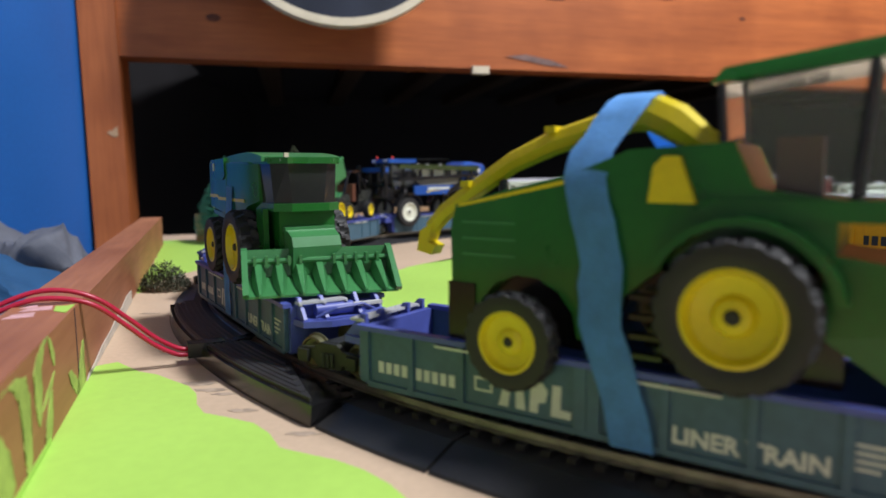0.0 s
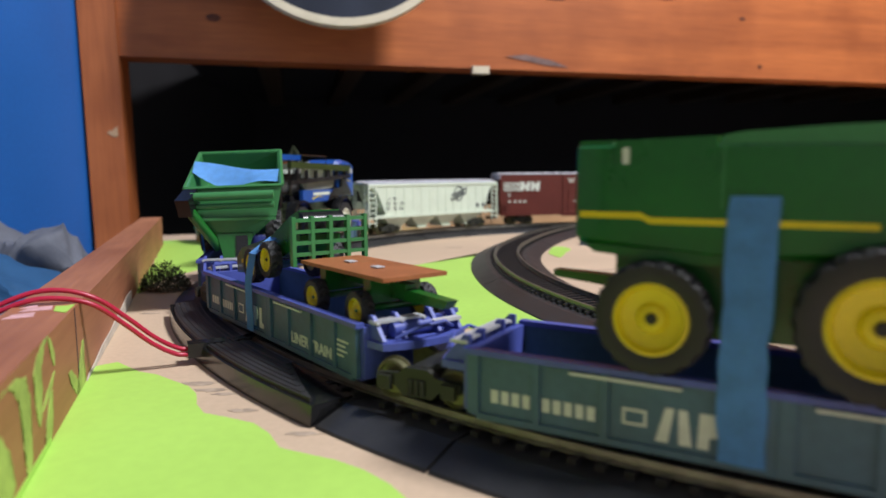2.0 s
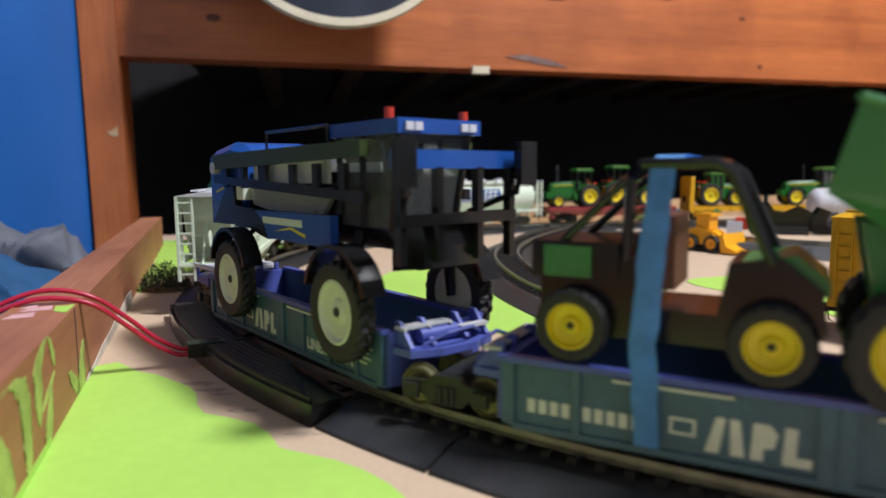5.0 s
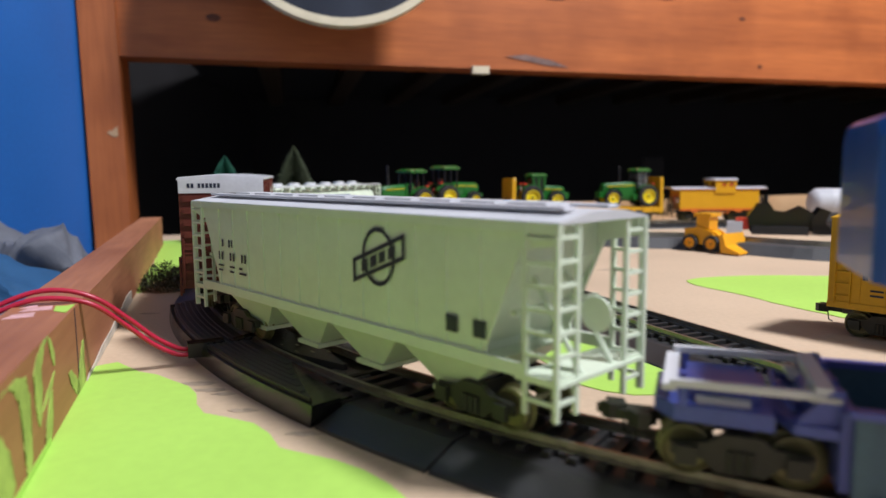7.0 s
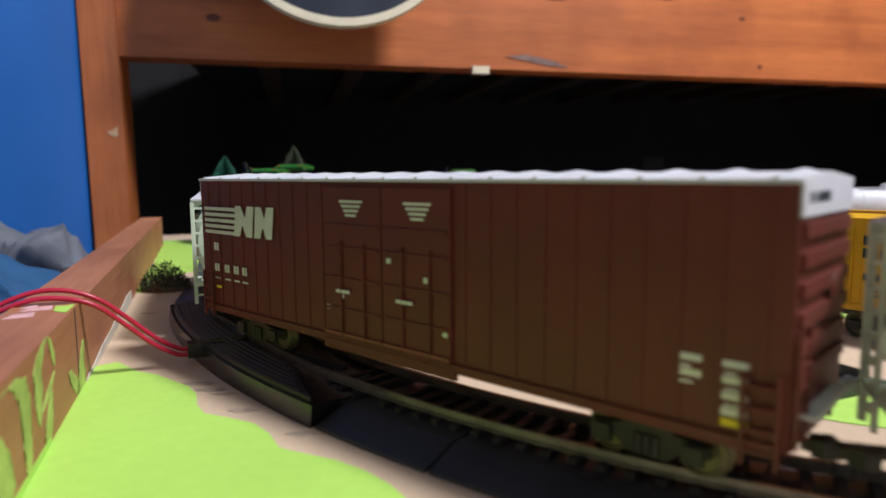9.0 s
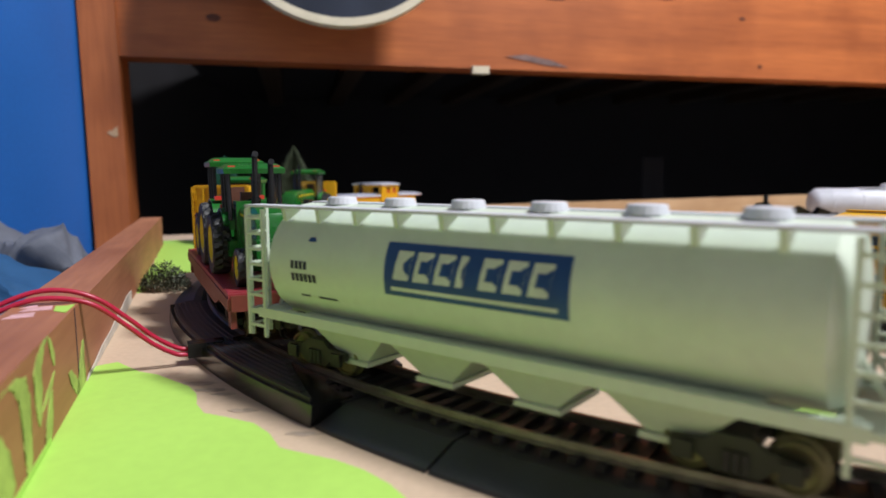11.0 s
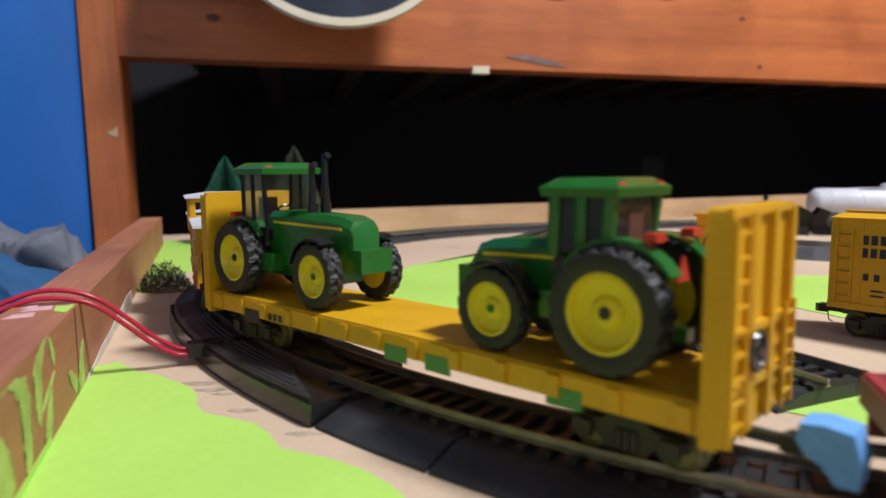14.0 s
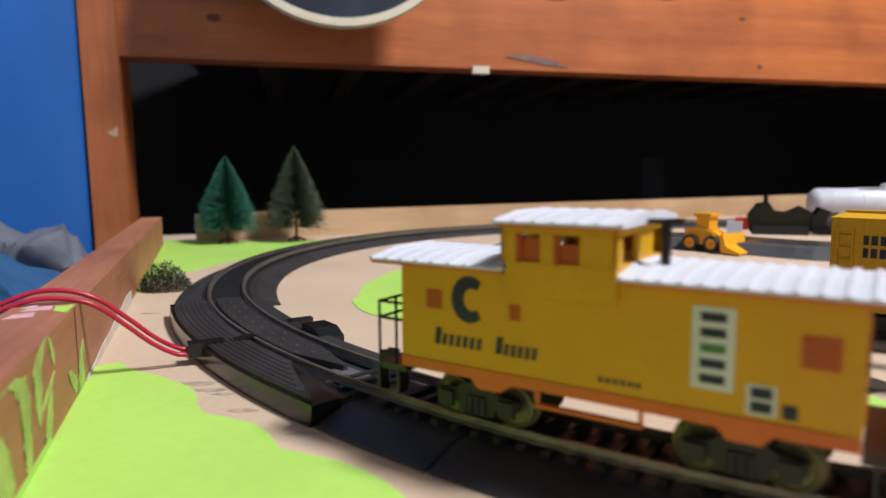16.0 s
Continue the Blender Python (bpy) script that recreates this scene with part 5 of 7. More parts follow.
        for z in (24, 28.3):
            part("railing_bar", tube(bm_new(), [(xe, -15, z), (xo, -15, z), (xo, 15, z), (xe, 15, z)], 0.4, 6), BLACK, car)
        for yy in (-14, 14):
            bm = box(bm_new(), min(xe + e * 2, xo), max(xe + e * 2, xo), yy - 2, yy + 2, 4.6, 5.2)
            box(bm, min(xe + e * 2, xe + e * 2.6), max(xe + e * 2, xe + e * 2.6), yy - 2, yy + 2, 4.6, 11)
            box(bm, min(xo, xo - e * 0.6), max(xo, xo - e * 0.6), yy - 2, yy + 2, 4.6, 11)
            part("step", bm, BLACK, car)
        part("end_door", box(bm_new(), min(xe, xe + e * 0.3), max(xe, xe + e * 0.3), -4, 4, 13.5, 34), ORANGE, car, "orange end door")
        for yy in (-10.5, 10.5):
            part("end_window", box(bm_new(), min(xe, xe + e * 0.3), max(xe, xe + e * 0.3), yy - 2.4, yy + 2.4, 26, 32), REDORANGE, car)
        bw = part("brake_wheel", lathe(bm_new(), [(0.5, 0), (3.6, 0.2), (3.8, 0.6), (0.5, 0.9)], 0, 0, 18, 0), BLACK, car)
        bw.matrix_local = pose((xo + e * 0.8) * MM, 0.003, 0.026, 0, 0, 90)
        part("platform_box", box(bm_new(), min(xo - e * 3.5, xo - e * .5), max(xo - e * 3.5, xo - e * .5), -6, 6, 12, 22), BLACK, car, "", 0.5)
        coupler(car, xo - e * 2, e)
        truck(car, e * HALF["K"], base=8.5)
    return rolls(car, AT["K"], HALF["K"])


covered_hopper()
boxcar()
tank_hopper()
flatcar_red()
flatcar_yellow()
caboose()
# ---- loads on the cars ----


def wheel(parent, x, y, z, r, w, rim_mat=None, hub=0.55, lugs=18, name="wheel", rim_label="yellow wheel rim", dish=0.25):
    """A lugged tyre with its rim; y is the middle of the tyre."""
    s = -1 if y < 0 else 1
    h = w / 2
    bm = bm_new()
    ri = r * 0.63
    seg = lugs * 6
    rows = [(ri, -0.85, None), (r * 0.74, -1.0, None), (r * 0.86, -0.97, None), (r * 0.95, -0.95, 3), (r * 0.985, -0.8, 3), (r * 1.0, -0.45, 1), (r * 1.0, -0.04, 0),
            (r * 1.0, 0.04, 3), (r * 1.0, 0.45, 4), (r * 0.985, 0.8, 0), (r * 0.95, 0.95, 0), (r * 0.86, 0.97, None), (r * 0.74, 1.0, None), (ri, 0.85, None)]
    rings = []
    for rad, yy, ph in rows:
        ring = []
        for i in range(seg):
            k = rad if ph is None or (i + ph) % 6 < 3 else min(rad, r * 0.925)
            ring.append(bm.verts.new((x + k * math.cos(2 * math.pi * i / seg), y + yy * h, z + k * math.sin(2 * math.pi * i / seg))))
        rings.append(ring)
    for a, b in zip(rings, rings[1:] + rings[:1]):
        for i in range(seg):
            bm.faces.new((a[i], a[(i + 1) % seg], b[(i + 1) % seg], b[i]))
    wh = part(name, bm, TYRE, parent, "black lugged rubber tyre", smooth=True)
    bm = bm_new()
    d = h * dish
    prof = [(ri * 1.02, -h * 0.80), (ri * 1.02, h * 0.86), (ri * 0.94, h * 0.92), (ri * 0.84, h * 0.66 - d), (ri * 0.45, h * 0.46 - d), (ri * 0.34, h * 0.75 - d), (ri * 0.22, h * 0.8 - d)]
    lathe(bm, [(a, s * b) for a, b in prof], x, z, 28, y)
    rm = part("rim", bm, rim_mat or YELLOW, wh, rim_label, smooth=True)
    bm = bm_new()
    lathe(bm, [(ri * 0.17, s * (h * 0.8 - d)), (ri * 0.13, s * (h * 0.98 - d))], x, z, 12, y)
    part("hub_cap", bm, GREEN if hub > 0.6 else TYRE, wh, "dark hub")
    return wh


def axle(parent, x, y, z, r=1.5, mat=None):
    return part("axle", tube(bm_new(), [(x, -y, z), (x, y, z)], r, 10), mat or GREEN, parent)


def tractor(car, x0, face, rear, front, roof, label, glass=False, fwd=True, exhaust=True, dark=False, stacks=None, cowl=0.0, weight=None, drop=0.0, nose=0.0):
    """A toy row-crop tractor. Along the car: rear and front are (x, z, radius) of the wheels, roof (x0, x1, z)."""
    t = thing("toy_tractor", label, "toy tractor", "toy tractors on the flatcars")
    (xr, zr, rr), (xf, zf, rf) = rear, front
    f = 1 if xf > xr else -1
    for s in (-1, 1):
        wheel(t, xr, s * 13.2, zr, rr, 7.6, lugs=20)
        wheel(t, xf, s * (12.6 if fwd else 10), zf, rf, 5.6 if fwd else 4.4, hub=0.7 if fwd else 0.5, lugs=18 if fwd else 14)
    axle(t, xr, 10, zr, 2.6)
    axle(t, xf, 10, zf, 1.8)
    xn = xf + f * (rf * 0.9 + 3) if fwd else xf + f * 9
    xn += f * nose
    xc = xr + f * rr * 0.95
    zh = zr + 17 - drop
    # hood with a sloping nose
    bm = bm_new()
    rings = []
    for x, w, z0, z1 in ((xc - f * 2, 7.0, zr - 1, zh), (xc + f * 6, 7.0, zr - 2, zh + 0.4), (xn - f * 6, 6.4, zr - 2, zh - 0.8), (xn - f * 1, 5.9, zr - 1, zh - 2.4), (xn, 5.4, zr, zh - 4.2)):
        rings.append([(x, -w, z0), (x, w, z0), (x, w, z1 - 2.2), (x, w * 0.72, z1), (x, -w * 0.72, z1), (x, -w, z1 - 2.2)])
    loft(bm, rings)
    hood = part("hood", bm, GREEN, t, "glossy green hood", 0.35, True)
    for s in (-1, 1):
        a, b = xc + f * (1 + cowl), xn - f * 4
        bm = prism(bm_new(), [(a, zh - 4.2), (b, zh - 5.0), (b, zh - 4.2), (a, zh - 3.3)], s * 7.0 - 0.12, s * 7.0 + 0.12)
        part("stripe", bm, YELLOW, hood, "yellow stripe")
    # chassis and nose weight
    bm = box(bm_new(), min(xr - f * 4, xf + f * 2), max(xr - f * 4, xf + f * 2), -4.6, 4.6, zr - 6, zr + 4)
    part("chassis", bm, GREEN, t, "", 0.8)
    wa, wb, wz = weight or (xn - f * 3, xn + f * 5, zf + 1)
    part("weight_block", box(bm_new(), min(wa, wb), max(wa, wb), -6.4, 6.4, wz, wz + 7.5), GREEN, t, "green nose weight", 0.7)
    part("belly", prism(bm_new(), [(xc, zr - 1), (xn - f * 4, zr - 0.5), (xn - f * 4, zf + 3), (xc + f * 6, zf + 0.5), (xc, zf)], -5.2, 5.2), GREEN, t, "green engine block", 0.6)
    if cowl:
        part("cab_cowl", box(bm_new(), min(xc - f * 3, xc + f * cowl), max(xc - f * 3, xc + f * cowl), -8.2, 8.2, zr - 2, zh + 1.2), GREEN, t, "green cab cowl", 0.8)
        for s in (-1, 1):
            # solid black plate on the cowl stands for the shade inside the door
            part("door_opening", prism(bm_new(), [(xc - f * 0.5, zr + 5), (xc - f * 1.5, zh), (xc + f * (cowl - 1.8), zh), (xc + f * (cowl - 2.4), zr + 6)], s * 8.2 - 0.2, s * 8.2 + 0.2), BLACK, t, "black plate for the shade in the door opening")
    for s in (-1, 1):
        part("side_tank", box(bm_new(), min(xc - f * 2, xc + f * 6), max(xc - f * 2, xc + f * 6), s * 8.8 - 2.6, s * 8.8 + 2.6, zr - 4, zr + 2.4), GREEN, t, "", 0.8)
        # rear fender
        bm = bm_new()
        pts, inn = [], []
        for i in range(9):
            a = radians(35 + i * 14)
            pts.append((xr + f * (rr + 1.8) * math.cos(a), zr + (rr + 1.8) * math.sin(a)))
            inn.append((xr + f * (rr + 0.8) * math.cos(a), zr + (rr + 0.8) * math.sin(a)))
        prism(bm, pts + inn[::-1], min(s * 7.2, s * 12.5), max(s * 7.2, s * 12.5))
        part("fender", bm, GREEN, t, "green rear fender")
        if fwd:
            bm = bm_new()
            pts, inn = [], []
            for i in range(8):
                a = radians(60 + i * 15)
                pts.append((xf + f * (rf + 1.6) * math.cos(a), zf + (rf + 1.6) * math.sin(a)))
                inn.append((xf + f * (rf + 0.9) * math.cos(a), zf + (rf + 0.9) * math.sin(a)))
            prism(bm, pts + inn[::-1], s * 12.6 - 2.8, s * 12.6 + 2.8)
            part("front_fender", bm, BLACK, t, "black front fender")
    # cab or canopy
    r0, r1, rz = roof
    zc = zr + 12.5
    bm = bm_new()
    w = 12.2
    loft(bm, [[(r0, -w, rz - 4.2), (r1, -w, rz - 4.2), (r1, w, rz - 4.2), (r0, w, rz - 4.2)], [(r0 - .3, -w - .3, rz - 2.2), (r1 + .3, -w - .3, rz - 2.2), (r1 + .3, w + .3, rz - 2.2), (r0 - .3, w + .3, rz - 2.2)], [(r0 + 3, -w + 3, rz), (r1 - 3, -w + 3, rz), (r1 - 3, w - 3, rz), (r0 + 3, w - 3, rz)]])
    rf_ = part("roof", bm, GREEN, t, "green cab roof", 0.5, True)
    for s in (-1, 1):
        part("roof_lamp", box(bm_new(), r1 - 3.2, r1 - 0.8, s * 9 - 1.4, s * 9 + 1.4, rz - 2.4, rz - 0.9), LAMPRED, rf_, "small red lamp", 0.3)
    bm = bm_new()
    pr, post = (1.7, GREEN) if dark else (0.95, BLACK)
    pane = DARKGLASS if dark else GLASS
    xa, xb = r0 + 2.4, r1 - 2.6
    for s in (-1, 1):
        for x, xt in ((xa, xa + 0.6), (xb + 1.5 * f, xb), ((xa + xb) / 2, (xa + xb) / 2)):
            part("cab_post", tube(bm_new(), [(x, s * 10, zc - 2), (xt, s * 10.4, rz - 3.6)], pr, 6), post, t)
    bm.free()
    bm = box(bm_new(), min(xa, xb), max(xa, xb), -10.2, 10.2, zc - 6, zc - 2)
    part("cab_floor", bm, GREEN if not glass else BLACK, t, "", 0.6)
    sx = (xa + xb) / 2 - f * 3
    bm = box(bm_new(), sx - 3.4, sx + 3.4, -3.4, 3.4, zc - 2, zc + 2)
    box(bm, sx - f * 3.8 - 1, sx - f * 3.8 + 1, -3.4, 3.4, zc + 1, zc + 9)
    part("seat", bm, SEATBROWN, t, "brown driver seat", 0.7)
    part("steering_wheel", tube(bm_new(), [(sx + f * 7 + 2.6 * math.cos(a) * 0.5, 2.6 * math.sin(a), zc + 5 + 2.2 * math.cos(a) * 0.6) for a in [2 * math.pi * i / 12 for i in range(13)]], 0.45, 5), BLACK, t)
    if glass:
        for s in (-1, 1):
            part("side_window", box(bm_new(), min(xa, xb) + 1, max(xa, xb) - 1, s * 10.2 - 0.15, s * 10.2 + 0.15, zc - 1, rz - 4.0), pane, t, "cab side window")
        part("rear_panel", box(bm_new(), xa - 0.3 if f > 0 else xb, (xa if f > 0 else xb + 0.3), -9.8, 9.8, zc - 1, rz - 4.0), pane, t)
        part("door_panel", box(bm_new(), (xa + xb) / 2 + 0.5, xb, -10.5, -10.1, zc - 12, zc - 1), BLACK, t, "", 0.3)
    if exhaust:
        for xx, yy, top in stacks or ((r1 + 11.0, -3, rz + 1.5), (r1 + 15.5, 2.6, rz - 2.2)):
            bm = tube(bm_new(), [(xx, yy, zh - 2), (xx, yy, zh + 3), (xx, yy, zh + 3.2), (xx, yy, zh + 9), (xx, yy, zh + 9.2), (xx, yy, top)], [1.9, 1.9, 1.4, 1.4, 1.1, 1.1], 10)
            tube(bm, [(xx, yy, top), (xx + f * 0.4, yy, top + 0.2), (xx + f * 2, yy, top + 0.6)], 1.2, 8)
            part("exhaust_pipe", bm, BLACK, t, "black exhaust pipe")
    # slow vehicle sign and lamps behind
    xq = xr - f * rr * 0.7
    part("warning_triangle", prism_x(bm_new(), [(-3, zr + 6), (3, zr + 6), (0, zr + 11.5)], min(xq, xq - f * 0.5), max(xq, xq - f * 0.5)), LAMPRED, t, "red warning triangle")
    for s in (-1, 1):
        part("tail_lamp", box(bm_new(), min(xr - f * 9, xr - f * 6), max(xr - f * 9, xr - f * 6), s * 9 - 2.2, s * 9 + 2.2, zr + rr + 1.2, zr + rr + 3), LAMPRED, t, "red tail lamp", 0.4)
    part("hitch", box(bm_new(), min(xr - f * 12, xr), max(xr - f * 12, xr), -2, 2, zr - 7, zr - 4), GREEN, t, "", 0.4)
    return rolls(t, AT[car], HALF[car])


tractor("F", 0, -1, (-5.1, 34.0, 14.6), (-44.7, 29.6, 10.6), (-22.8, 0.0, 69.4), "green toy tractor with open canopy facing backwards on the flatcar", exhaust=False)
tractor("F", 0, 1, (29.2, 32.4, 13.2), (67.5, 26.4, 7.4), (24.0, 45.6, 66.0), "green toy tractor with canopy and twin stacks on the flatcar", fwd=False, stacks=((63.4, -3, 68.6), (67.2, 2.2, 65.6)), cowl=6.5, weight=(72.0, 81.0, 30.0))
tractor("Y", 0, 1, (-81.0, 31.4, 13.2), (-34.4, 29.0, 10.8), (-84.4, -65.4, 65.6), "green toy tractor with glazed cab on the yellow flatcar", glass=True, stacks=((-50.0, -2.4, 64.0), (-48.0, 1.6, 67.2)), nose=-3.0)
tractor("Y", 0, -1, (69.8, 32.0, 13.8), (38.2, 28.6, 10.4), (51.2, 70.7, 60.2), "green toy tractor facing backwards beside the bulkhead", glass=True, exhaust=False, dark=True, drop=3.6)


def tape_strip(car, rows, label, w=3.4, y_shift=0.0):
    """A strip of masking tape through (x, y, z) stations, with a wavy edge."""
    t = thing("tape_strip", label, "tape", "blue tape that ties the loads")
    bm = bm_new()
    rnd = random.Random(int(rows[0][0] * 7) + 5)
    P = []
    for a, b in zip(rows, rows[1:]):
        n = max(2, int((Vector(b) - Vector(a)).length / 4))
        for i in range(n):
            P.append(Vector(a).lerp(Vector(b), i / n))
    P.append(Vector(rows[-1]))
    top, bot = [], []
    va = []
    for i, p in enumerate(P):
        j0, j1 = rnd.uniform(-0.35, 0.35), rnd.uniform(-0.35, 0.35)
        va.append([bm.verts.new((p.x - w + j0, p.y + j1 * 0.3, p.z)), bm.verts.new((p.x + w * 0.1 + j1, p.y - 0.3 + j0 * 0.5, p.z)), bm.verts.new((p.x + w + j1, p.y + j0 * 0.3, p.z))])
    for a, b in zip(va, va[1:]):
        bm.faces.new((a[0], a[1], b[1], b[0]))
        bm.faces.new((a[1], a[2], b[2], b[1]))
    r = bmesh.ops.solidify(bm, geom=bm.faces[:], thickness=0.15)
    part("strip", bm, TAPE, t, "", smooth=True)
    return rolls(t, AT[car], HALF[car])


def forage_harvester():
    t = thing("forage_harvester", "green toy forage harvester with yellow spout on a well car", "toy harvester")
    for s in (-1, 1):
        wheel(t, -15.5, s * 21.2, 22.6, 11.6, 6.0, lugs=18)
        wheel(t, 32.5, s * 20.8, 34.2, 15.0, 9.6, lugs=18)
    axle(t, -15.5, 19, 22.6, 2.2)
    axle(t, 32.5, 17, 34.2, 3)
    bm = bm_new()
    arch = [(-15.5 + 13.6 * math.cos(radians(a)), 23.5 + 13.6 * math.sin(radians(a))) for a in range(175, -1, -25)]
    prism(bm, [(-36, 25), (-36.5, 47), (-35, 53.5), (-20, 57.5), (-2, 61.5), (9, 66), (30, 67), (34, 58), (48, 56), (48, 44), (20, 44), (8, 34), (4, 24)] + arch[::-1] + [(-30, 24)], -15, 15)
    b = part("body", bm, GREEN, t, "glossy green body", 0.8, True)
    for s in (-1, 1):
        part("stripe", prism(bm_new(), [(-34, 53.0), (-4, 59.0), (-4, 60.0), (-34, 53.8)], s * 15 - 0.15, s * 15 + 0.15), YELLOW, b, "yellow stripe")
        for z in (41, 45, 49):
            part("vent_line", box(bm_new(), -33, -18, s * 15 - 0.2, s * 15 + 0.2, z, z + 0.6), GREENLT, b)
        part("yellow_cover", prism(bm_new(), [(14, 55), (15, 62.5), (17, 64.5), (20, 64.5), (23.5, 55)], min(s * 14, s * 17.2), max(s * 14, s * 17.2)), YELLOW, b, "yellow side cover", 0.8)
        bm = bm_new()
        pts, inn = [], []
        for i in range(10):
            a = radians(10 + i * 16)
            pts.append((32.5 + 18.4 * math.cos(a), 34.5 + 18.4 * math.sin(a)))
            inn.append((32.5 + 16.6 * math.cos(a), 34.5 + 16.6 * math.sin(a)))
        prism(bm, pts + inn[::-1], min(s * 13, s * 21), max(s * 13, s * 21))
        part("fender", bm, GREEN, t, "green fender")
        for i in range(4):
            part("step", box(bm_new(), 11, 18, s * 16.6 - 1.4, s * 16.6 + 1.4, 22 + i * 4.2, 23 + i * 4.2), BLACK, t, "black step")
        part("rear_guard", box(bm_new(), -37, -29, s * 13 - 2.5, s * 13 + 2.5, 15, 34), BLACK, t, "", 1.2)
    # cab
    bm = bm_new()
    loft(bm, [[(29, -13, 55), (60, -12, 55), (60, 12, 55), (29, 13, 55)], [(27, -13.5, 78), (66, -12.5, 82), (66, 12.5, 82), (27, 13.5, 78)]])
    part("cab_glass", bm, GLASS, t, "clear plastic cab window", 1.0)
    bm = bm_new()
    for s in (-1, 1):
        tube(bm, [(28.6, s * 13.2, 55), (26.8, s * 13.6, 78.5)], 0.9, 6)
        tube(bm, [(50, s * 12.6, 55), (52, s * 13, 81)], 0.8, 6)
        tube(bm, [(60, s * 12.2, 55), (66, s * 12.6, 82)], 0.8, 6)
    part("cab_frame", bm, BLACK, t, "black cab frame")
    part("cab_floor", box(bm_new(), 24, 66, -16, 16, 52, 56), GREEN, t, "", 0.8)
    bm = bm_new()
    loft(bm, [[(25, -14.5, 78.5), (70, -13.5, 82.5), (70, 13.5, 82.5), (25, 14.5, 78.5)], [(27, -13, 81.5), (68, -12, 86.5), (68, 12, 86.5), (27, 13, 81.5)]])
    part("cab_roof", bm, GREEN, t, "green cab roof", 0.7)
    part("seat", box(bm_new(), 36, 44, -4, 4, 56, 68), SEATBROWN, t, "", 1.2)
    # feeder at the front
    part("feeder", prism(bm_new(), [(46, 30), (46, 46), (60, 44), (72, 34), (72, 22), (58, 22)], -13, 13), GREEN, t, "green feeder housing", 0.8)
    part("chassis", box(bm_new(), -28, 50, -11, 11, 20, 40), BLACK, t)
    # spout
    pts = [(28, 0, 64.6), (21, 0, 67.4), (14.6, 0, 72.2), (9.5, 0, 74.8), (4, 0, 74.2), (-4.4, 0, 71.6), (-15.1, 0, 68.8), (-26.5, 0, 64.2), (-40.8, 0, 55.6), (-48.4, 0, 50.6), (-53, 0, 46)]
    rr = [3.0, 3.4, 4.4, 4.4, 3.8, 3.2, 3.1, 2.8, 2.6, 2.6, 2.4]
    sp = part("spout", tube(bm_new(), pts, rr, 8), YELLOW, t, "yellow discharge spout", smooth=True)
    part("spout_flap", prism(bm_new(), [(-51, 48), (-56, 45), (-57, 39.4), (-52, 38.4), (-50.6, 41), (-53, 42), (-52, 45)], -2.4, 2.4), YELLOW, sp, "", 0.5)
    for x, z in ((-15, 72.0), (-40, 58.6)):
        part("spout_joint", box(bm_new(), x - 1.4, x + 1.4, -3.2, 3.2, z - 1.0, z + 0.7), YELLOW, sp, "", 0.4)
    part("spout_rest", tube(bm_new(), [(-30, 0, 56), (-30, 0, 62)], 1.2, 8), BLACK, t)
    return rolls(t, AT["A"], HALF["A"])


forage_harvester()
tape_strip("A", [(13, 10, 66), (8.5, 4.5, 75.5), (6.5, 0, 79.4), (5.5, -4.8, 77.4), (0, -13, 66), (-0.8, -15.6, 60), (2, -16.4, 51), (4, -16.6, 41), (4, -17.2, 28), (8, -18.8, 19.6), (11, -18.9, 10), (12.5, -18.8, 2)], "blue masking tape strip over the forage harvester", 5.0)


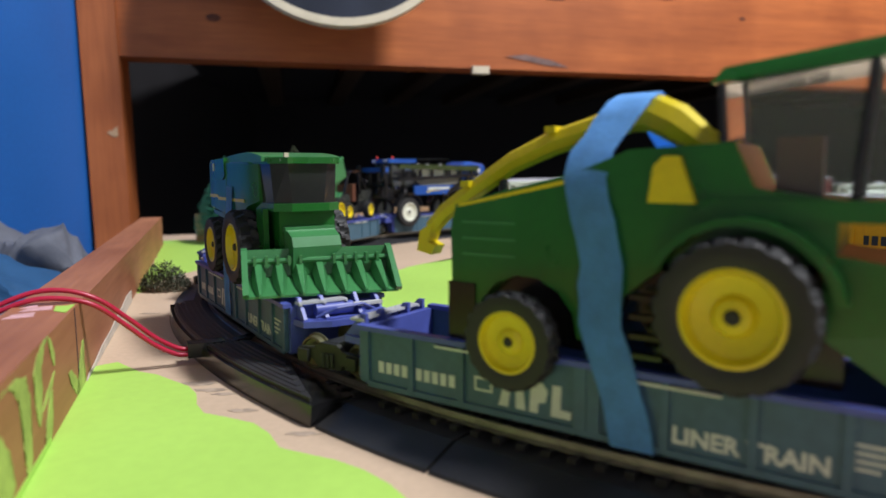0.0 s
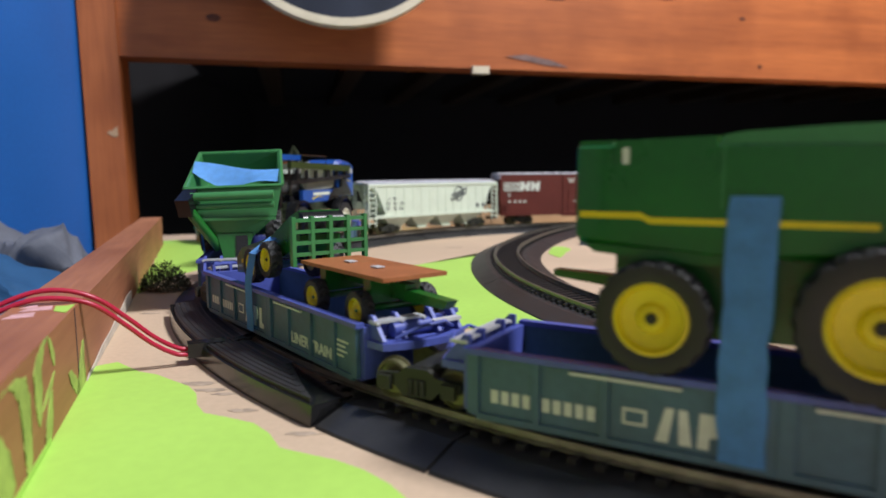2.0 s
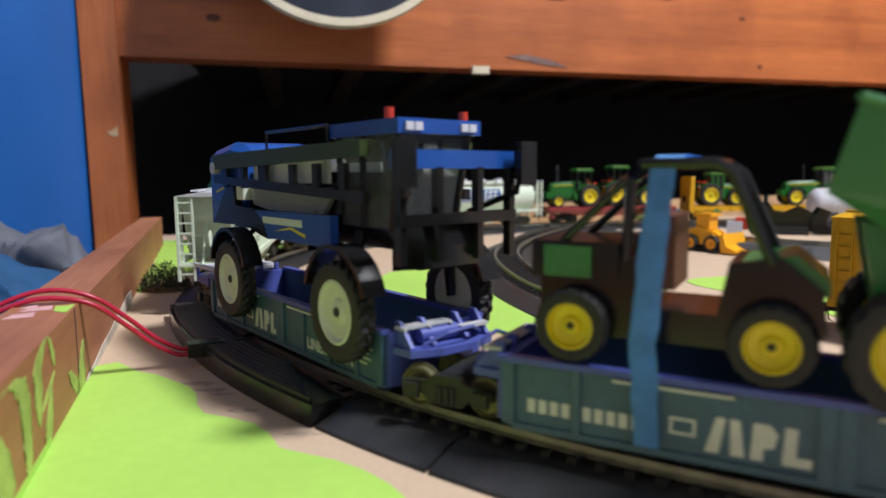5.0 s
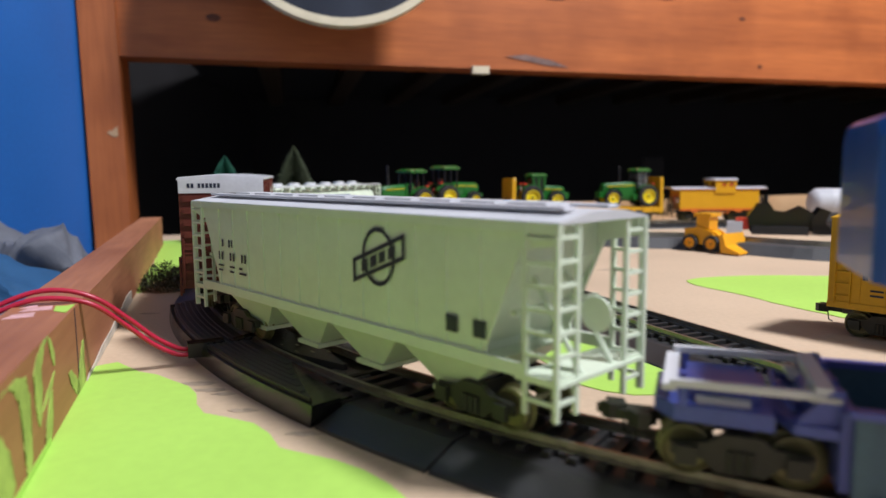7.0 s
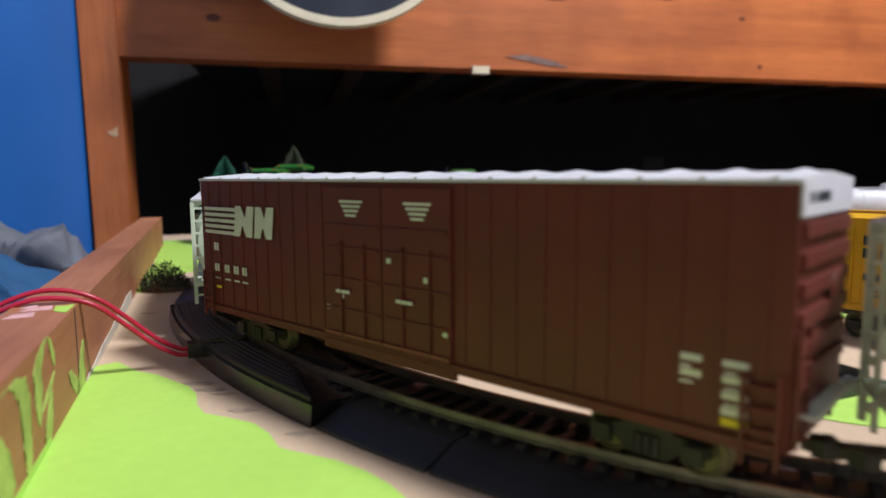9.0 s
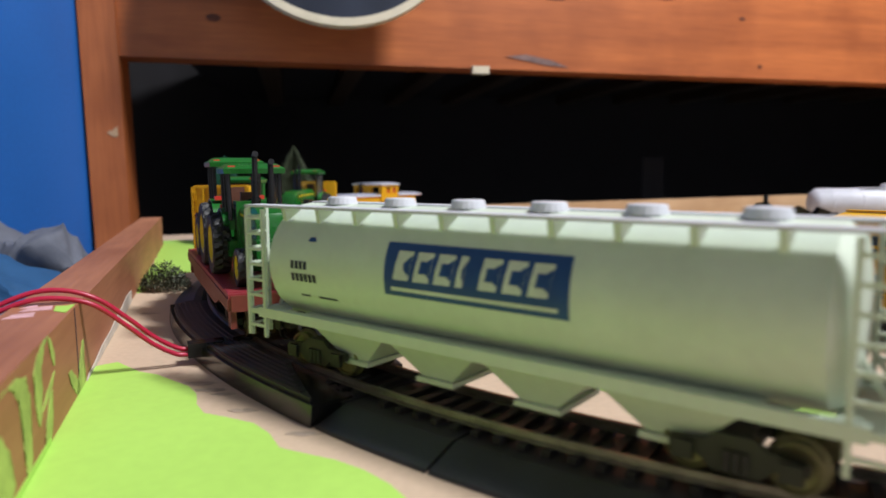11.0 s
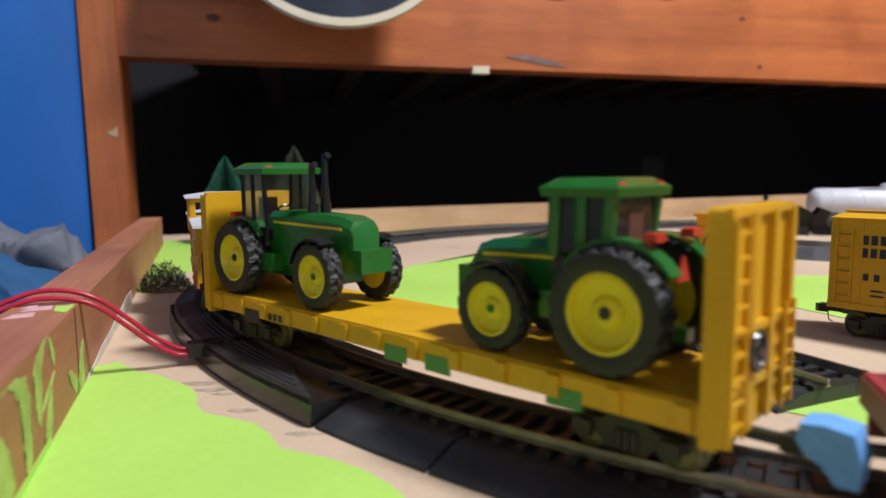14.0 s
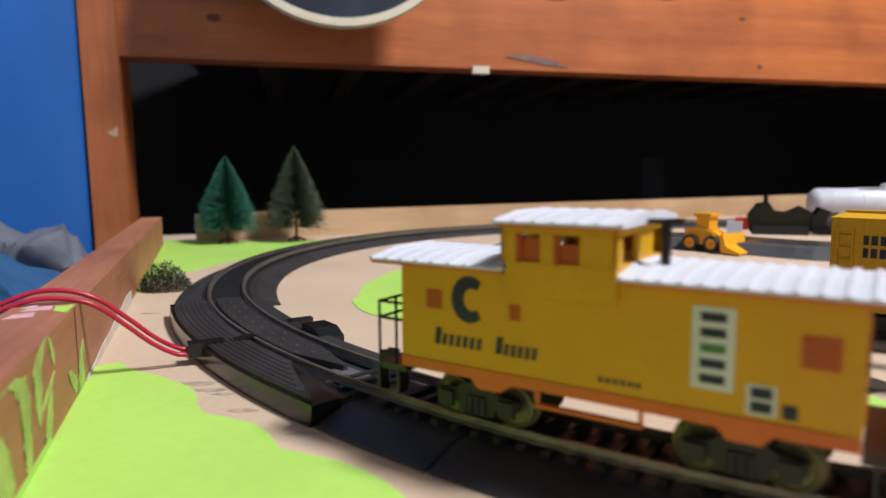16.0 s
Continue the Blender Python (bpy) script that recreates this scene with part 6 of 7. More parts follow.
def combine():
    t = thing("combine_harvester", "green toy combine harvester with corn header on a well car", "toy harvester")
    for s in (-1, 1):
        wheel(t, -24.4, s * 17.6, 31.4, 11.9, 6.4, lugs=18)
        wheel(t, 15.2, s * 17.6, 33.8, 14.3, 9.0, lugs=18)
    axle(t, -24.4, 15, 31.4, 2)
    axle(t, 16.4, 15, 33.8, 3)
    bm = bm_new()
    rings = []
    for x, z0, z1, w in ((-42, 46.4, 67.0, 15.0), (-41.2, 45.8, 67.5, 15.6), (-34, 45.2, 67.5, 15.6), (-24, 44.2, 67.4, 15.6), (-14, 43.4, 67.2, 15.6), (8, 44.4, 66.8, 15.6), (18, 48, 66.4, 15.2), (27, 50, 66.0, 13.6)):
        rings.append([(x, -w + 2, z0), (x, w - 2, z0), (x, w, z0 + 1.6), (x, w, z1 - 1.0), (x, w - 1.0, z1), (x, -w + 1.0, z1), (x, -w, z1 - 1.0), (x, -w, z0 + 1.6)])
    loft(bm, rings)
    b = part("body", bm, GREEN, t, "glossy green body", 0.45, True)
    part("rear_hood", box(bm_new(), -41.4, -34.2, -15.0, 15.0, 67.0, 68.0), GREEN, b, "", 0.5)
    part("vent_panel", prism(bm_new(), [(-33.6, 60.4), (-33.2, 67.9), (-13.4, 68.3), (-13.0, 61.2), (-16, 59.4), (-31, 59.0)], -16.2, 16.2), GREEN, b, "green vent panel", 0.5)
    part("lens_mark", box(bm_new(), -31.8, -30.4, -16.5, -16.15, 63, 66.4), LETTER, b, "small pale mark", 0.15)
    for s in (-1, 1):
        part("stripe", prism(bm_new(), [(-41.0, 51.6), (-28, 51.6), (-26, 50.6), (14, 50.6), (14, 51.9), (-26, 52.0), (-28, 53), (-41.0, 53)], s * 15.7 - 0.12, s * 15.7 + 0.12), YELLOW, b, "yellow stripe")
        part("panel_seam", box(bm_new(), -12.4, -12.0, s * 15.6 - 0.12, s * 15.6 + 0.12, 54, 66.4), GREENLT, b)
        part("lower_skirt", prism(bm_new(), [(-40, 46), (-9, 44.6), (-11, 42.2), (-30, 43.4), (-38, 44.2)], s * 13.6 - 1.4, s * 13.6 + 1.4), GREEN, b, "", 0.5)
    # lighter green than the body: the brightness of the upward face is coloured in
    part("grain_tank_lid", prism(bm_new(), [(-13.0, 66.2), (-12.6, 68.4), (-9, 69.0), (6, 69.6), (18, 69.8), (28, 69.0), (36, 67.8), (36, 66.0)], -15.0, 15.0), GREENLT, t, "green tank lid, paler to show its lit top", 1.0)
    part("chassis", box(bm_new(), -34, 24, -11.5, 11.5, 27, 46), GREEN, t, "", 1.0)
    part("tail_bar", prism(bm_new(), [(-52, 36), (-34, 34), (-34, 37), (-52, 37.6)], -2, 2), GREEN, t, "", 0.4)
    # cab with smoked windows
    bm = bm_new()
    loft(bm, [[(24, -12.4, 50.5), (38, -11.6, 50.5), (41.5, -6, 50.5), (41.5, 6, 50.5), (38, 11.6, 50.5), (24, 12.4, 50.5)], [(24, -13.4, 65.6), (37.5, -12.6, 65.6), (42, -7.5, 65.6), (42, 7.5, 65.6), (37.5, 12.6, 65.6), (24, 13.4, 65.6)]])
    cb = part("cab", bm, DARKGLASS, t, "smoked dark cab windows", 0.5)
    bm = prism_z(bm_new(), [(20, -14.2), (38.4, -13.6), (43.6, -8), (43.6, 8), (38.4, 13.6), (20, 14.2)], 65.2, 67.4)
    part("cab_roof", bm, GREEN, cb, "green cab roof", 0.8)
    for yy in (-9, -5, 5, 9):
        part("roof_lamp", box(bm_new(), 43.4 - abs(yy) * 0.3, 44.4 - abs(yy) * 0.3, yy - 1.1, yy + 1.1, 65.9, 67.1), LETTER, cb, "pale roof lamp", 0.2)
    part("beacon", box(bm_new(), 40.5, 42, -8.6, -7, 67.2, 69), CREAM, cb, "", 0.5)
    part("cab_sill", prism_z(bm_new(), [(20, -13), (40, -12.4), (44, -7), (44, 7), (40, 12.4), (20, 13)], 48.2, 51), GREEN, t, "", 0.6)
    part("ladder", box(bm_new(), 26, 34, -14.6, -12.6, 28, 49), GREEN, t, "", 0.8)
    part("cab_base", box(bm_new(), 22, 40, -10.5, 10.5, 30, 49), GREEN, t, "", 1.0)
    # feeder house and header
    part("feeder_house", prism(bm_new(), [(24, 44), (36, 42), (43, 41.6), (48, 39.4), (49.5, 36), (48, 26), (34, 25), (22, 34)], -9, 9), GREENLT, t, "green feeder house", 1.4)
    part("glossy_step", box(bm_new(), 33, 43, -9.5, 9.5, 41, 42.6), GREENLT, t, "", 0.5)
    hw = 25.5
    bm = prism(bm_new(), [(38, 20.5), (36.5, 33), (39.5, 33.4), (41.5, 24), (61, 19.8), (61, 19.0)], -hw, hw)
    hd = part("header", bm, GREENLT, t, "green corn header", 0.4)
    for s in (-1, 1):
        part("end_plate", prism(bm_new(), [(36, 20.4), (35, 31.6), (38, 34), (42, 33.4), (63, 20.8), (61, 19.4)], s * hw - 1, s * hw + 1), GREENLT, hd, "", 0.4)
    for i in range(7):
        yy = -hw + 4.5 + i * (2 * hw - 9) / 6
        bm = bm_new()
        loft(bm, [[(41, yy - 2.6, 25), (41, yy + 2.6, 25), (41, yy + 1.2, 29.6), (41, yy - 1.2, 29.6)], [(54, yy - 2.2, 21.5), (54, yy + 2.2, 21.5), (54, yy + 0.9, 25), (54, yy - 0.9, 25)], [(64, yy - 0.5, 19.8), (64, yy + 0.5, 19.8), (64, yy + 0.3, 20.8), (64, yy - 0.3, 20.8)]])
        part("snout", bm, GREENLT, hd, "pointed green snout", 0.2, True)
    part("auger", tube(bm_new(), [(43, -hw + 1, 29.5), (43, hw - 1, 29.5)], 1.0, 8), GREENLT, hd)
    for i in range(12):
        if 4 < i < 7:
            continue
        yy = -hw + 3.4 + i * 3.9
        part("auger_blade", box(bm_new(), 41.6, 45.2, yy - 0.5, yy + 0.5, 28.0, 31.4), GREENLT, hd, "", 0.2)
    # the header hangs a little askew
    hd.matrix_local = Matrix.Translation((0.0505, 0, 0.0018)) @ pose(0, 0, 0, 0, 0, -15) @ Matrix.Diagonal((0.79, 1, 1, 1)) @ Matrix.Translation((-0.044, 0, 0))
    return rolls(t, AT["B"], HALF["B"], pose(2.2 * MM, 0, 0))


combine()
tape_strip("B", [(-4.2, -16.1, 56.6), (-4.4, -16.3, 50), (-4.5, -17.6, 36), (-5, -18.6, 24), (-4.6, -18.7, 12), (-4.2, -18.6, 3.6)], "blue masking tape strip down the side of the combine", 4.4)


def conveyor_wagon():
    t = thing("manure_spreader", "long tapered green toy wagon on four yellow wheels", "toy wagon")
    bm = bm_new()
    rings = []
    for x, z0, z1, w in ((-53, 19.6, 26.0, 8), (-44, 20.5, 31, 9), (-14, 26.5, 37.5, 9), (4, 34, 46.6, 8.4), (10, 37.5, 48.6, 8)):
        rings.append([(x, -w, z0), (x, w, z0), (x, w, z1), (x, -w, z1)])
    loft(bm, rings)
    b = part("body", bm, GREEN, t, "green tapered body", 0.7)
    part("stripe", prism(bm_new(), [(-44, 24.6), (-28, 27.4), (-28, 29), (-44, 26.2)], -9.4, -9.1), YELLOW, b, "yellow stripe")
    part("inner_bed", prism(bm_new(), [(-50, 26), (-44, 31.2), (-14, 37.7), (4, 46.8), (4, 47.0), (-14, 38), (-44, 31.5), (-51, 26)], -7, 7), GREENLT, b)
    for x, z in ((-21, 26.6), (-6, 30.4)):
        for s in (-1, 1):
            wheel(t, x, s * 12.6, z - 0.3, 6.9, 4.6, lugs=16)
        axle(t, x, 11, z, 1.2, BLACK)
    part("beater", tube(bm_new(), [(10.5, -8, 44), (10.5, 8, 44)], 4.2, 12), BLACK, t, "dark round beater", smooth=True)
    for s in (-1, 1):
        part("lamp", box(bm_new(), 7.5, 9.5, s * 8.6 - 0.4, s * 8.6 + 0.4, 42, 45), CREAM, t, "pale lamp", 0.3)
    return rolls(t, AT["C"], HALF["C"])


conveyor_wagon()
tape_strip("C", [(-11, 12, 33), (-10, 9, 38.5), (-11.5, -8.5, 37.8), (-12.5, -16.8, 32), (-13, -18.6, 21), (-12.5, -18.8, 12), (-12.5, -18.7, 3)], "blue masking tape strip over the green wagon", 3.4)


def flat_wagon():
    t = thing("hay_wagon", "toy hay wagon with brown deck and green end rack", "toy wagon")
    bm = box(bm_new(), 17.0, 69.5, -11.8, 10.8, 31.0, 32.2)
    dk = part("deck", bm, WOODTOY, t, "brown wagon deck", 0.4)
    # two silver plates draw the glints on the deck
    for x in (33, 50):
        part("glint_plate", box(bm_new(), x - 2, x + 2, -3, 0, 32.5, 32.8), SILVER, dk, "small silver plate put in for a glint", 0.2)
    rk = bm_new()
    for i in range(4):
        box(rk, 15.4, 17.0, -14.5, 14.5, 33.4 + i * 3.9, 34.6 + i * 3.9)
    for yy in (-14, -7, 0, 7, 14):
        box(rk, 15.0, 17.2, yy - 0.7, yy + 0.7, 30, 47)
    part("end_rack", rk, GREENLT, t, "slatted green end rack", 0.2)
    for x in (27.8, 56):
        for s in (-1, 1):
            wheel(t, x, s * 11.6, 21.1, 6.0, 4.2, lugs=16, hub=0.7)
        axle(t, x, 10, 21.1, 1.2)
        part("bolster", box(bm_new(), x - 2, x + 2, -9, 9, 23, 31), GREEN, t, "", 0.5)
    part("reach", box(bm_new(), 20, 66, -2, 2, 26, 29), GREEN, t, "", 0.4)
    part("tongue", prism(bm_new(), [(58, 24), (84, 24.5), (86, 27), (60, 27.6)], -1.8, 1.8), GREEN, t, "green tongue", 0.4)
    return rolls(t, AT["C"], HALF["C"], pose(1.6 * MM, 0, 0))


flat_wagon()


def grain_cart():
    t = thing("grain_cart", "green toy grain cart tipped on a well car", "toy wagon")
    # open tub: rim slopes down to the front
    ro = [(-3.6, -22.6, 73.6), (48.5, -24, 54.4), (52.5, 24, 56.0), (4.6, 22.6, 75.0)]
    mid = [(-8, -20.8, 57.5), (51, -20.8, 39.5), (53.5, 20.8, 40.5), (-4, 20.8, 59)]
    low = [(27, -8, 33), (50, -8, 29), (50, 8, 29), (28, 8, 33)]

    def inset(r, d):
        c = sum((Vector(p) for p in r), Vector()) / 4
        return [tuple(Vector(p) + (c - Vector(p)).normalized() * d) for p in r]
    bm = bm_new()
    ri = inset(ro, 2.2)
    loft(bm, [low, mid, ro, ri, inset(mid, 2.4), [(Vector(p) + Vector((0, 0, 3))) for p in inset(low, 1)]])
    tb = part("tub", bm, GREENLT, t, "open green tub", 0.35)
    bm = bm_new()
    for a, b in zip(ro, ro[1:] + ro[:1]):
        tube(bm, [a, b], 1.1, 6)
    part("rim_bead", bm, GREENLT, tb)
    for z, r in ((50.4, 2.2), (45.2, 1.6)):
        part("front_roll", tube(bm_new(), [(53.5 + (z - 45) * 0.4, -20, z), (56.5 + (z - 45) * 0.4, 20, z + 1.2)], r, 12), GREENLT, tb, "rounded green ledge", smooth=True)
    bm = bm_new()
    loft(bm, [[(26, -9, 34.5), (52, -9, 31.5), (52, 9, 31.5), (27, 9, 34.5)], [(44, -4, 16.5), (57, -4, 13.2), (57, 4, 13.2), (44, 4, 16.5)]])
    part("hopper_foot", bm, GREEN, t, "green funnel foot", 0.5)
    ag = part("auger_box", box(bm_new(), -6.5, 6.5, -3.4, 3.4, -4.6, 4.6), BLACK, t, "black auger spout", 2.4, True)
    ag.matrix_local = pose(0.0555, -0.0215, 0.0475, 0, 24, -14)
    # no hole here: a black wedge stands for the dark inside of the outlet
    part("outlet", prism(bm_new(), [(50.5, 30.5), (53.2, 30.5), (57.4, 15), (55, 15)], 0.5, 6.2), BLACK, t, "black wedge for the shade inside the outlet")
    part("tub_seam", prism(bm_new(), [(53.6, 38.4), (55.2, 38.4), (55.2, 39.8), (53.6, 39.8)], -20.6, 20.6), GREENLT, tb, "", 0.3)
    part("auger_tube", tube(bm_new(), [(57, -21, 44), (50, -8, 24)], 2.6, 10), GREEN, t, "", smooth=True)
    for s in (-1, 1):
        wheel(t, 7.6, s * 17.8, 29.4, 11.8, 9.0, lugs=18)
        part("leg", prism(bm_new(), [(2, 30), (14, 30), (20, 46), (-2, 52)], s * 12 - 1, s * 12 + 1), GREENLT, t, "", 0.3)
    axle(t, 7.6, 15, 29.4, 2.4)
    return rolls(t, AT["D"], HALF["D"], pose(5.6 * MM, 0, 0))


grain_cart()
tape_strip("D", [(29, -22.4, 64.2), (29.2, -22.3, 58), (29.4, -21.6, 52), (29.4, -20.6, 36), (29.4, -19.2, 21), (30, -18.8, 12), (30.6, -18.7, 3)], "blue masking tape strip down the grain cart", 3.8)


def tape_sheet():
    t = thing("tape_sheet", "wide blue masking tape across the grain cart tub", "tape", "blue tape that ties the loads")
    bm = bm_new()
    n, m = 12, 6
    g = []
    for i in range(n + 1):
        u = i / n
        row = []
        for j in range(m + 1):
            v = j / m
            x = 18 + v * 12 + u * 14
            y = -22.6 + 45 * u
            rim = 73.6 - (x + 6) * 0.345 + 1.6
            sag = math.sin(math.pi * u) ** 0.7 * (1.0 + 5.5 * v * (0.5 + 0.5 * math.sin(u * 5)))
            row.append(bm.verts.new((x, y, rim - sag + (1 - v) * 2.0 + 0.5 * math.sin(7 * u + 3 * v))))
        g.append(row)
    for i in range(n):
        for j in range(m):
            bm.faces.new((g[i][j], g[i + 1][j], g[i + 1][j + 1], g[i][j + 1]))
    bmesh.ops.solidify(bm, geom=bm.faces[:], thickness=0.2)
    part("sheet", bm, TAPE, t, "", smooth=True)
    return rolls(t, AT["D"], HALF["D"], pose(5.0 * MM, 0, 0))


tape_sheet()


def utility_buggy():
    t = thing("utility_buggy", "black and green toy utility buggy with roll cage", "toy vehicle")
    for x in (-13.5, -53.5):
        for s in (-1, 1):
            wheel(t, x, s * 14.8, 27.6, 8.2, 5.6, lugs=16)
        axle(t, x, 13, 27.6, 1.3, BLACK)
    bm = prism(bm_new(), [(-62, 28), (-62, 42), (-40, 43), (-38, 32), (-24, 32), (-22, 43), (-12, 44), (-5, 38), (-4, 30), (-10, 25), (-58, 25)], -12, 12)
    part("body", bm, BLACK, t, "black plastic body", 0.7)
    part("hood", prism(bm_new(), [(-21, 43), (-10, 45), (-4, 40), (-4, 37), (-22, 40)], -10.5, 10.5), GREENLT, t, "green hood", 0.6)
    bm = bm_new()
    for s in (-1, 1):
        tube(bm, [(-14, s * 11, 43), (-22, s * 11, 61), (-25, s * 11, 63), (-40, s * 11, 63), (-42, s * 11, 60), (-43, s * 11, 42)], 1.3, 8)
        tube(bm, [(-43, s * 11, 60), (-60, s * 11, 43)], 1.0, 8)
    for x, z in ((-25, 63), (-40, 63), (-42, 52)):
        tube(bm, [(x, -11, z), (x, 11, z)], 1.2, 8)
    part("roll_cage", bm, BLACK, t, "black roll cage", smooth=True)
    part("seat", box(bm_new(), -39, -33, -9, 9, 36, 52), SEATBROWN, t, "brown seat", 1.4)
    part("cargo_box", box(bm_new(), -64, -44, -12.5, 12.5, 38, 46), BLACK, t, "", 0.7)
    part("engine_grille", box(bm_new(), -61, -50, -13, -12, 38, 45), GREENLT, t)
    return rolls(t, AT["D"], HALF["D"], pose(3.5 * MM, 0, 0))


utility_buggy()
tape_strip("D", [(-30, 10, 64.8), (-31, -8, 64.9), (-32, -11.8, 62), (-33, -14.6, 46), (-34, -18.4, 26), (-33, -18.9, 14), (-32.4, -18.7, 4)], "blue masking tape strip over the buggy", 2.8)


def sprayer():
    t = thing("crop_sprayer", "blue toy crop sprayer with white wheels on a well car", "toy sprayer")
    for x in (-32.4, 47):
        for s in (-1, 1):
            wheel(t, x, s * 21.6, 22.6, 14.6, 5.6, RIMWHITE, lugs=22, rim_label="cream wheel rim")
            bm = tube(bm_new(), [(x, s * 18.6, 22.6), (x, s * 17.6, 36), (x + (4 if x < 0 else -4), s * 12, 44)], 2.0, 8)
            part("wheel_leg", bm, BLACK, t, "black drop leg")
            bm = bm_new()
            pts = [(x + 17.5 * math.cos(radians(a)), 24.5 + 17.5 * math.sin(radians(a))) for a in range(15, 166, 15)]
            inn = [(x + 16.2 * math.cos(radians(a)), 24.5 + 16.2 * math.sin(radians(a))) for a in range(15, 166, 15)]
            prism(bm, pts + inn[::-1], s * 21 - 3.6, s * 21 + 3.6)
            part("mudguard", bm, BLACK, t, "black mudguard")
    part("frame", box(bm_new(), -62, 62, -9, 9, 40, 46), BLACK, t, "black frame", 0.6)
    bm = bm_new()
    rings = []
    for x, z0, z1, w in ((-68.6, 42, 70.0, 15), (-66.8, 41.5, 71.2, 16.4), (-46, 42, 74, 16.4), (-38, 48, 73, 16), (-34, 52, 70, 15)):
        rings.append([(x, -w, z0), (x, w, z0), (x, w, z1 - 3), (x, w - 3, z1), (x, -w + 3, z1), (x, -w, z1 - 3)])
    loft(bm, rings)
    en = part("engine_cover", bm, SPRAYBLUE, t, "blue rear engine cover", 0.5)
    part("tank_bay", box(bm_new(), -36, 34, -13, 13, 46, 62), BLACK, t, "black tank bay", 1.0)
    for s in (-1, 1):
        part("stripe", prism(bm_new(), [(-61, 54), (-50, 56.6), (-42, 57), (-42, 57.8), (-50, 57.4), (-61, 54.8)], s * 16.4 - 0.15, s * 16.4 + 0.15), YELLOW, en, "thin yellow stripe")
        part("side_skirt", prism(bm_new(), [(-20, 48.6), (36, 49), (36, 39.4), (-8, 39.4), (-16, 42)], s * 17 - 1.4, s * 17 + 1.4), SPRAYBLUE, t, "blue side skirt", 0.6)
        part("wheel_arch", prism(bm_new(), [(-60, 42), (-50, 52), (-44, 57), (-38, 57), (-36, 50), (-20, 49), (-12, 45), (-8, 39), (-14, 40), (-22, 42), (-32, 43), (-44, 42.5)], s * 17.4 - 1.2, s * 17.4 + 1.6), BLACK, t, "black wheel arch", 0.6)
        part("skirt_bar", box(bm_new(), -12, 18, s * 18.4 - 0.1, s * 18.4 + 0.1, 44.5, 46.8), LETTER, t, "pale bar of unreadable writing")
        part("skirt_swoosh", prism(bm_new(), [(-4, 42), (10, 43.4), (20, 41.2), (20, 42.4), (10, 44.2)], s * 18.4 - 0.1, s * 18.4 + 0.1), YELLOW, t)
        # folded boom of two layers with struts
        bm = bm_new()
        prism(bm, [(-55, 63.4), (56, 66.2), (56, 70.6), (-55, 69.2)], s * 18.4 - 1.6, s * 18.4 + 1.6)
        bo = part("boom", bm, surface("olive_black_boom", (0.030, 0.046, 0.009), 0.45, vary=0.2), t, "dark folded spray boom", 0.5)
        bm = bm_new()
        prism(bm, [(-56, 58.2), (56, 53.4), (56, 56.4), (-56, 61.2)], s * 18 - 1.2, s * 18 + 1.2)
        for x in (-45, -28, -12, -9, 12, 28, 44):
            box(bm, x - 1.6, x + 1.6, s * 18 - 0.9, s * 18 + 0.9, 56.4, 64.6)
        part("boom_strut", bm, BLACK, bo, "black lower boom")
        part("boom_knuckle", lathe(bm_new(), [(0.4, -1.5), (2.4, -1.4), (2.4, 1.4), (0.4, 1.5)], -54.5, 64, 14, s * 19), SILVER, bo, "pale boom joint")
        part("hand_rail", tube(bm_new(), [(-14, s * 15, 70), (-14, s * 15, 76), (30, s * 15, 76), (30, s * 15, 70)], 0.6, 6), BLACK, t)
    for s in (-1, 1):
        part("tank_panel", box(bm_new(), -26, 30, s * 14.6 - 0.5, s * 14.6 + 0.5, 58.5, 65.5), LETTER, t, "pale grey tank panel", 0.3)
        part("tank_shell", prism(bm_new(), [(-30, 57), (-27, 50.5), (-14, 48.8), (26, 48.8), (31, 54), (31, 57.4)], s * 14.4 - 0.8, s * 14.4 + 0.8), surface("grey_tank_shell", (0.20, 0.20, 0.16), 0.3, vary=0.15), t, "grey-beige liquid tank side", 0.4)
    bm = tube(bm_new(), [(-30, 0, 56), (-27, 0, 56), (-25, 0, 56), (22, 0, 56), (24, 0, 56), (27, 0, 56)], [4, 9, 12, 12, 9, 4], 18)
    part("tank", bm, surface("translucent_grey_tank", (0.16, 0.16, 0.14), 0.35, vary=0.1), t, "grey liquid tank", smooth=True)
    for x in (-18, 0, 14):
        part("tank_fitting", tube(bm_new(), [(x, -4, 66), (x, -4, 71.5)], 2.2, 10), SILVER, t, "silver fitting", smooth=True)
    part("grey_box", box(bm_new(), -37, -31, -17.6, -13, 52, 58), LETTER, t, "pale box", 0.5)
    # cab
    bm = bm_new()
    loft(bm, [[(33, -12, 46), (58, -11, 46), (58, 11, 46), (33, 12, 46)], [(33, -13, 72), (63, -12, 72), (63, 12, 72), (33, 13, 72)]])
    part("cab_glass", bm, GLASS, t, "clear cab window", 0.6)
    bm = bm_new()
    for s in (-1, 1):
        for a, b in (((33, 12), (33, 13)), ((58, 11), (63, 12)), ((45, 12), (46, 12.8))):
            tube(bm, [(a[0], s * a[1], 46), (b[0], s * b[1], 72.5)], 1.2, 6)
    part("cab_frame", bm, BLACK, t, "black cab frame")
    rf_ = part("cab_roof", box(bm_new(), 30, 66, -14.4, 14.4, 72, 76), SPRAYBLUE, t, "blue cab roof", 1.2)
    for yy in (-11, -8, 8, 11):
        part("roof_lamp", box(bm_new(), 65.4, 66.8, yy - 1.2, yy + 1.2, 72.8, 75), WHITE, rf_, "white roof lamp", 0.3)
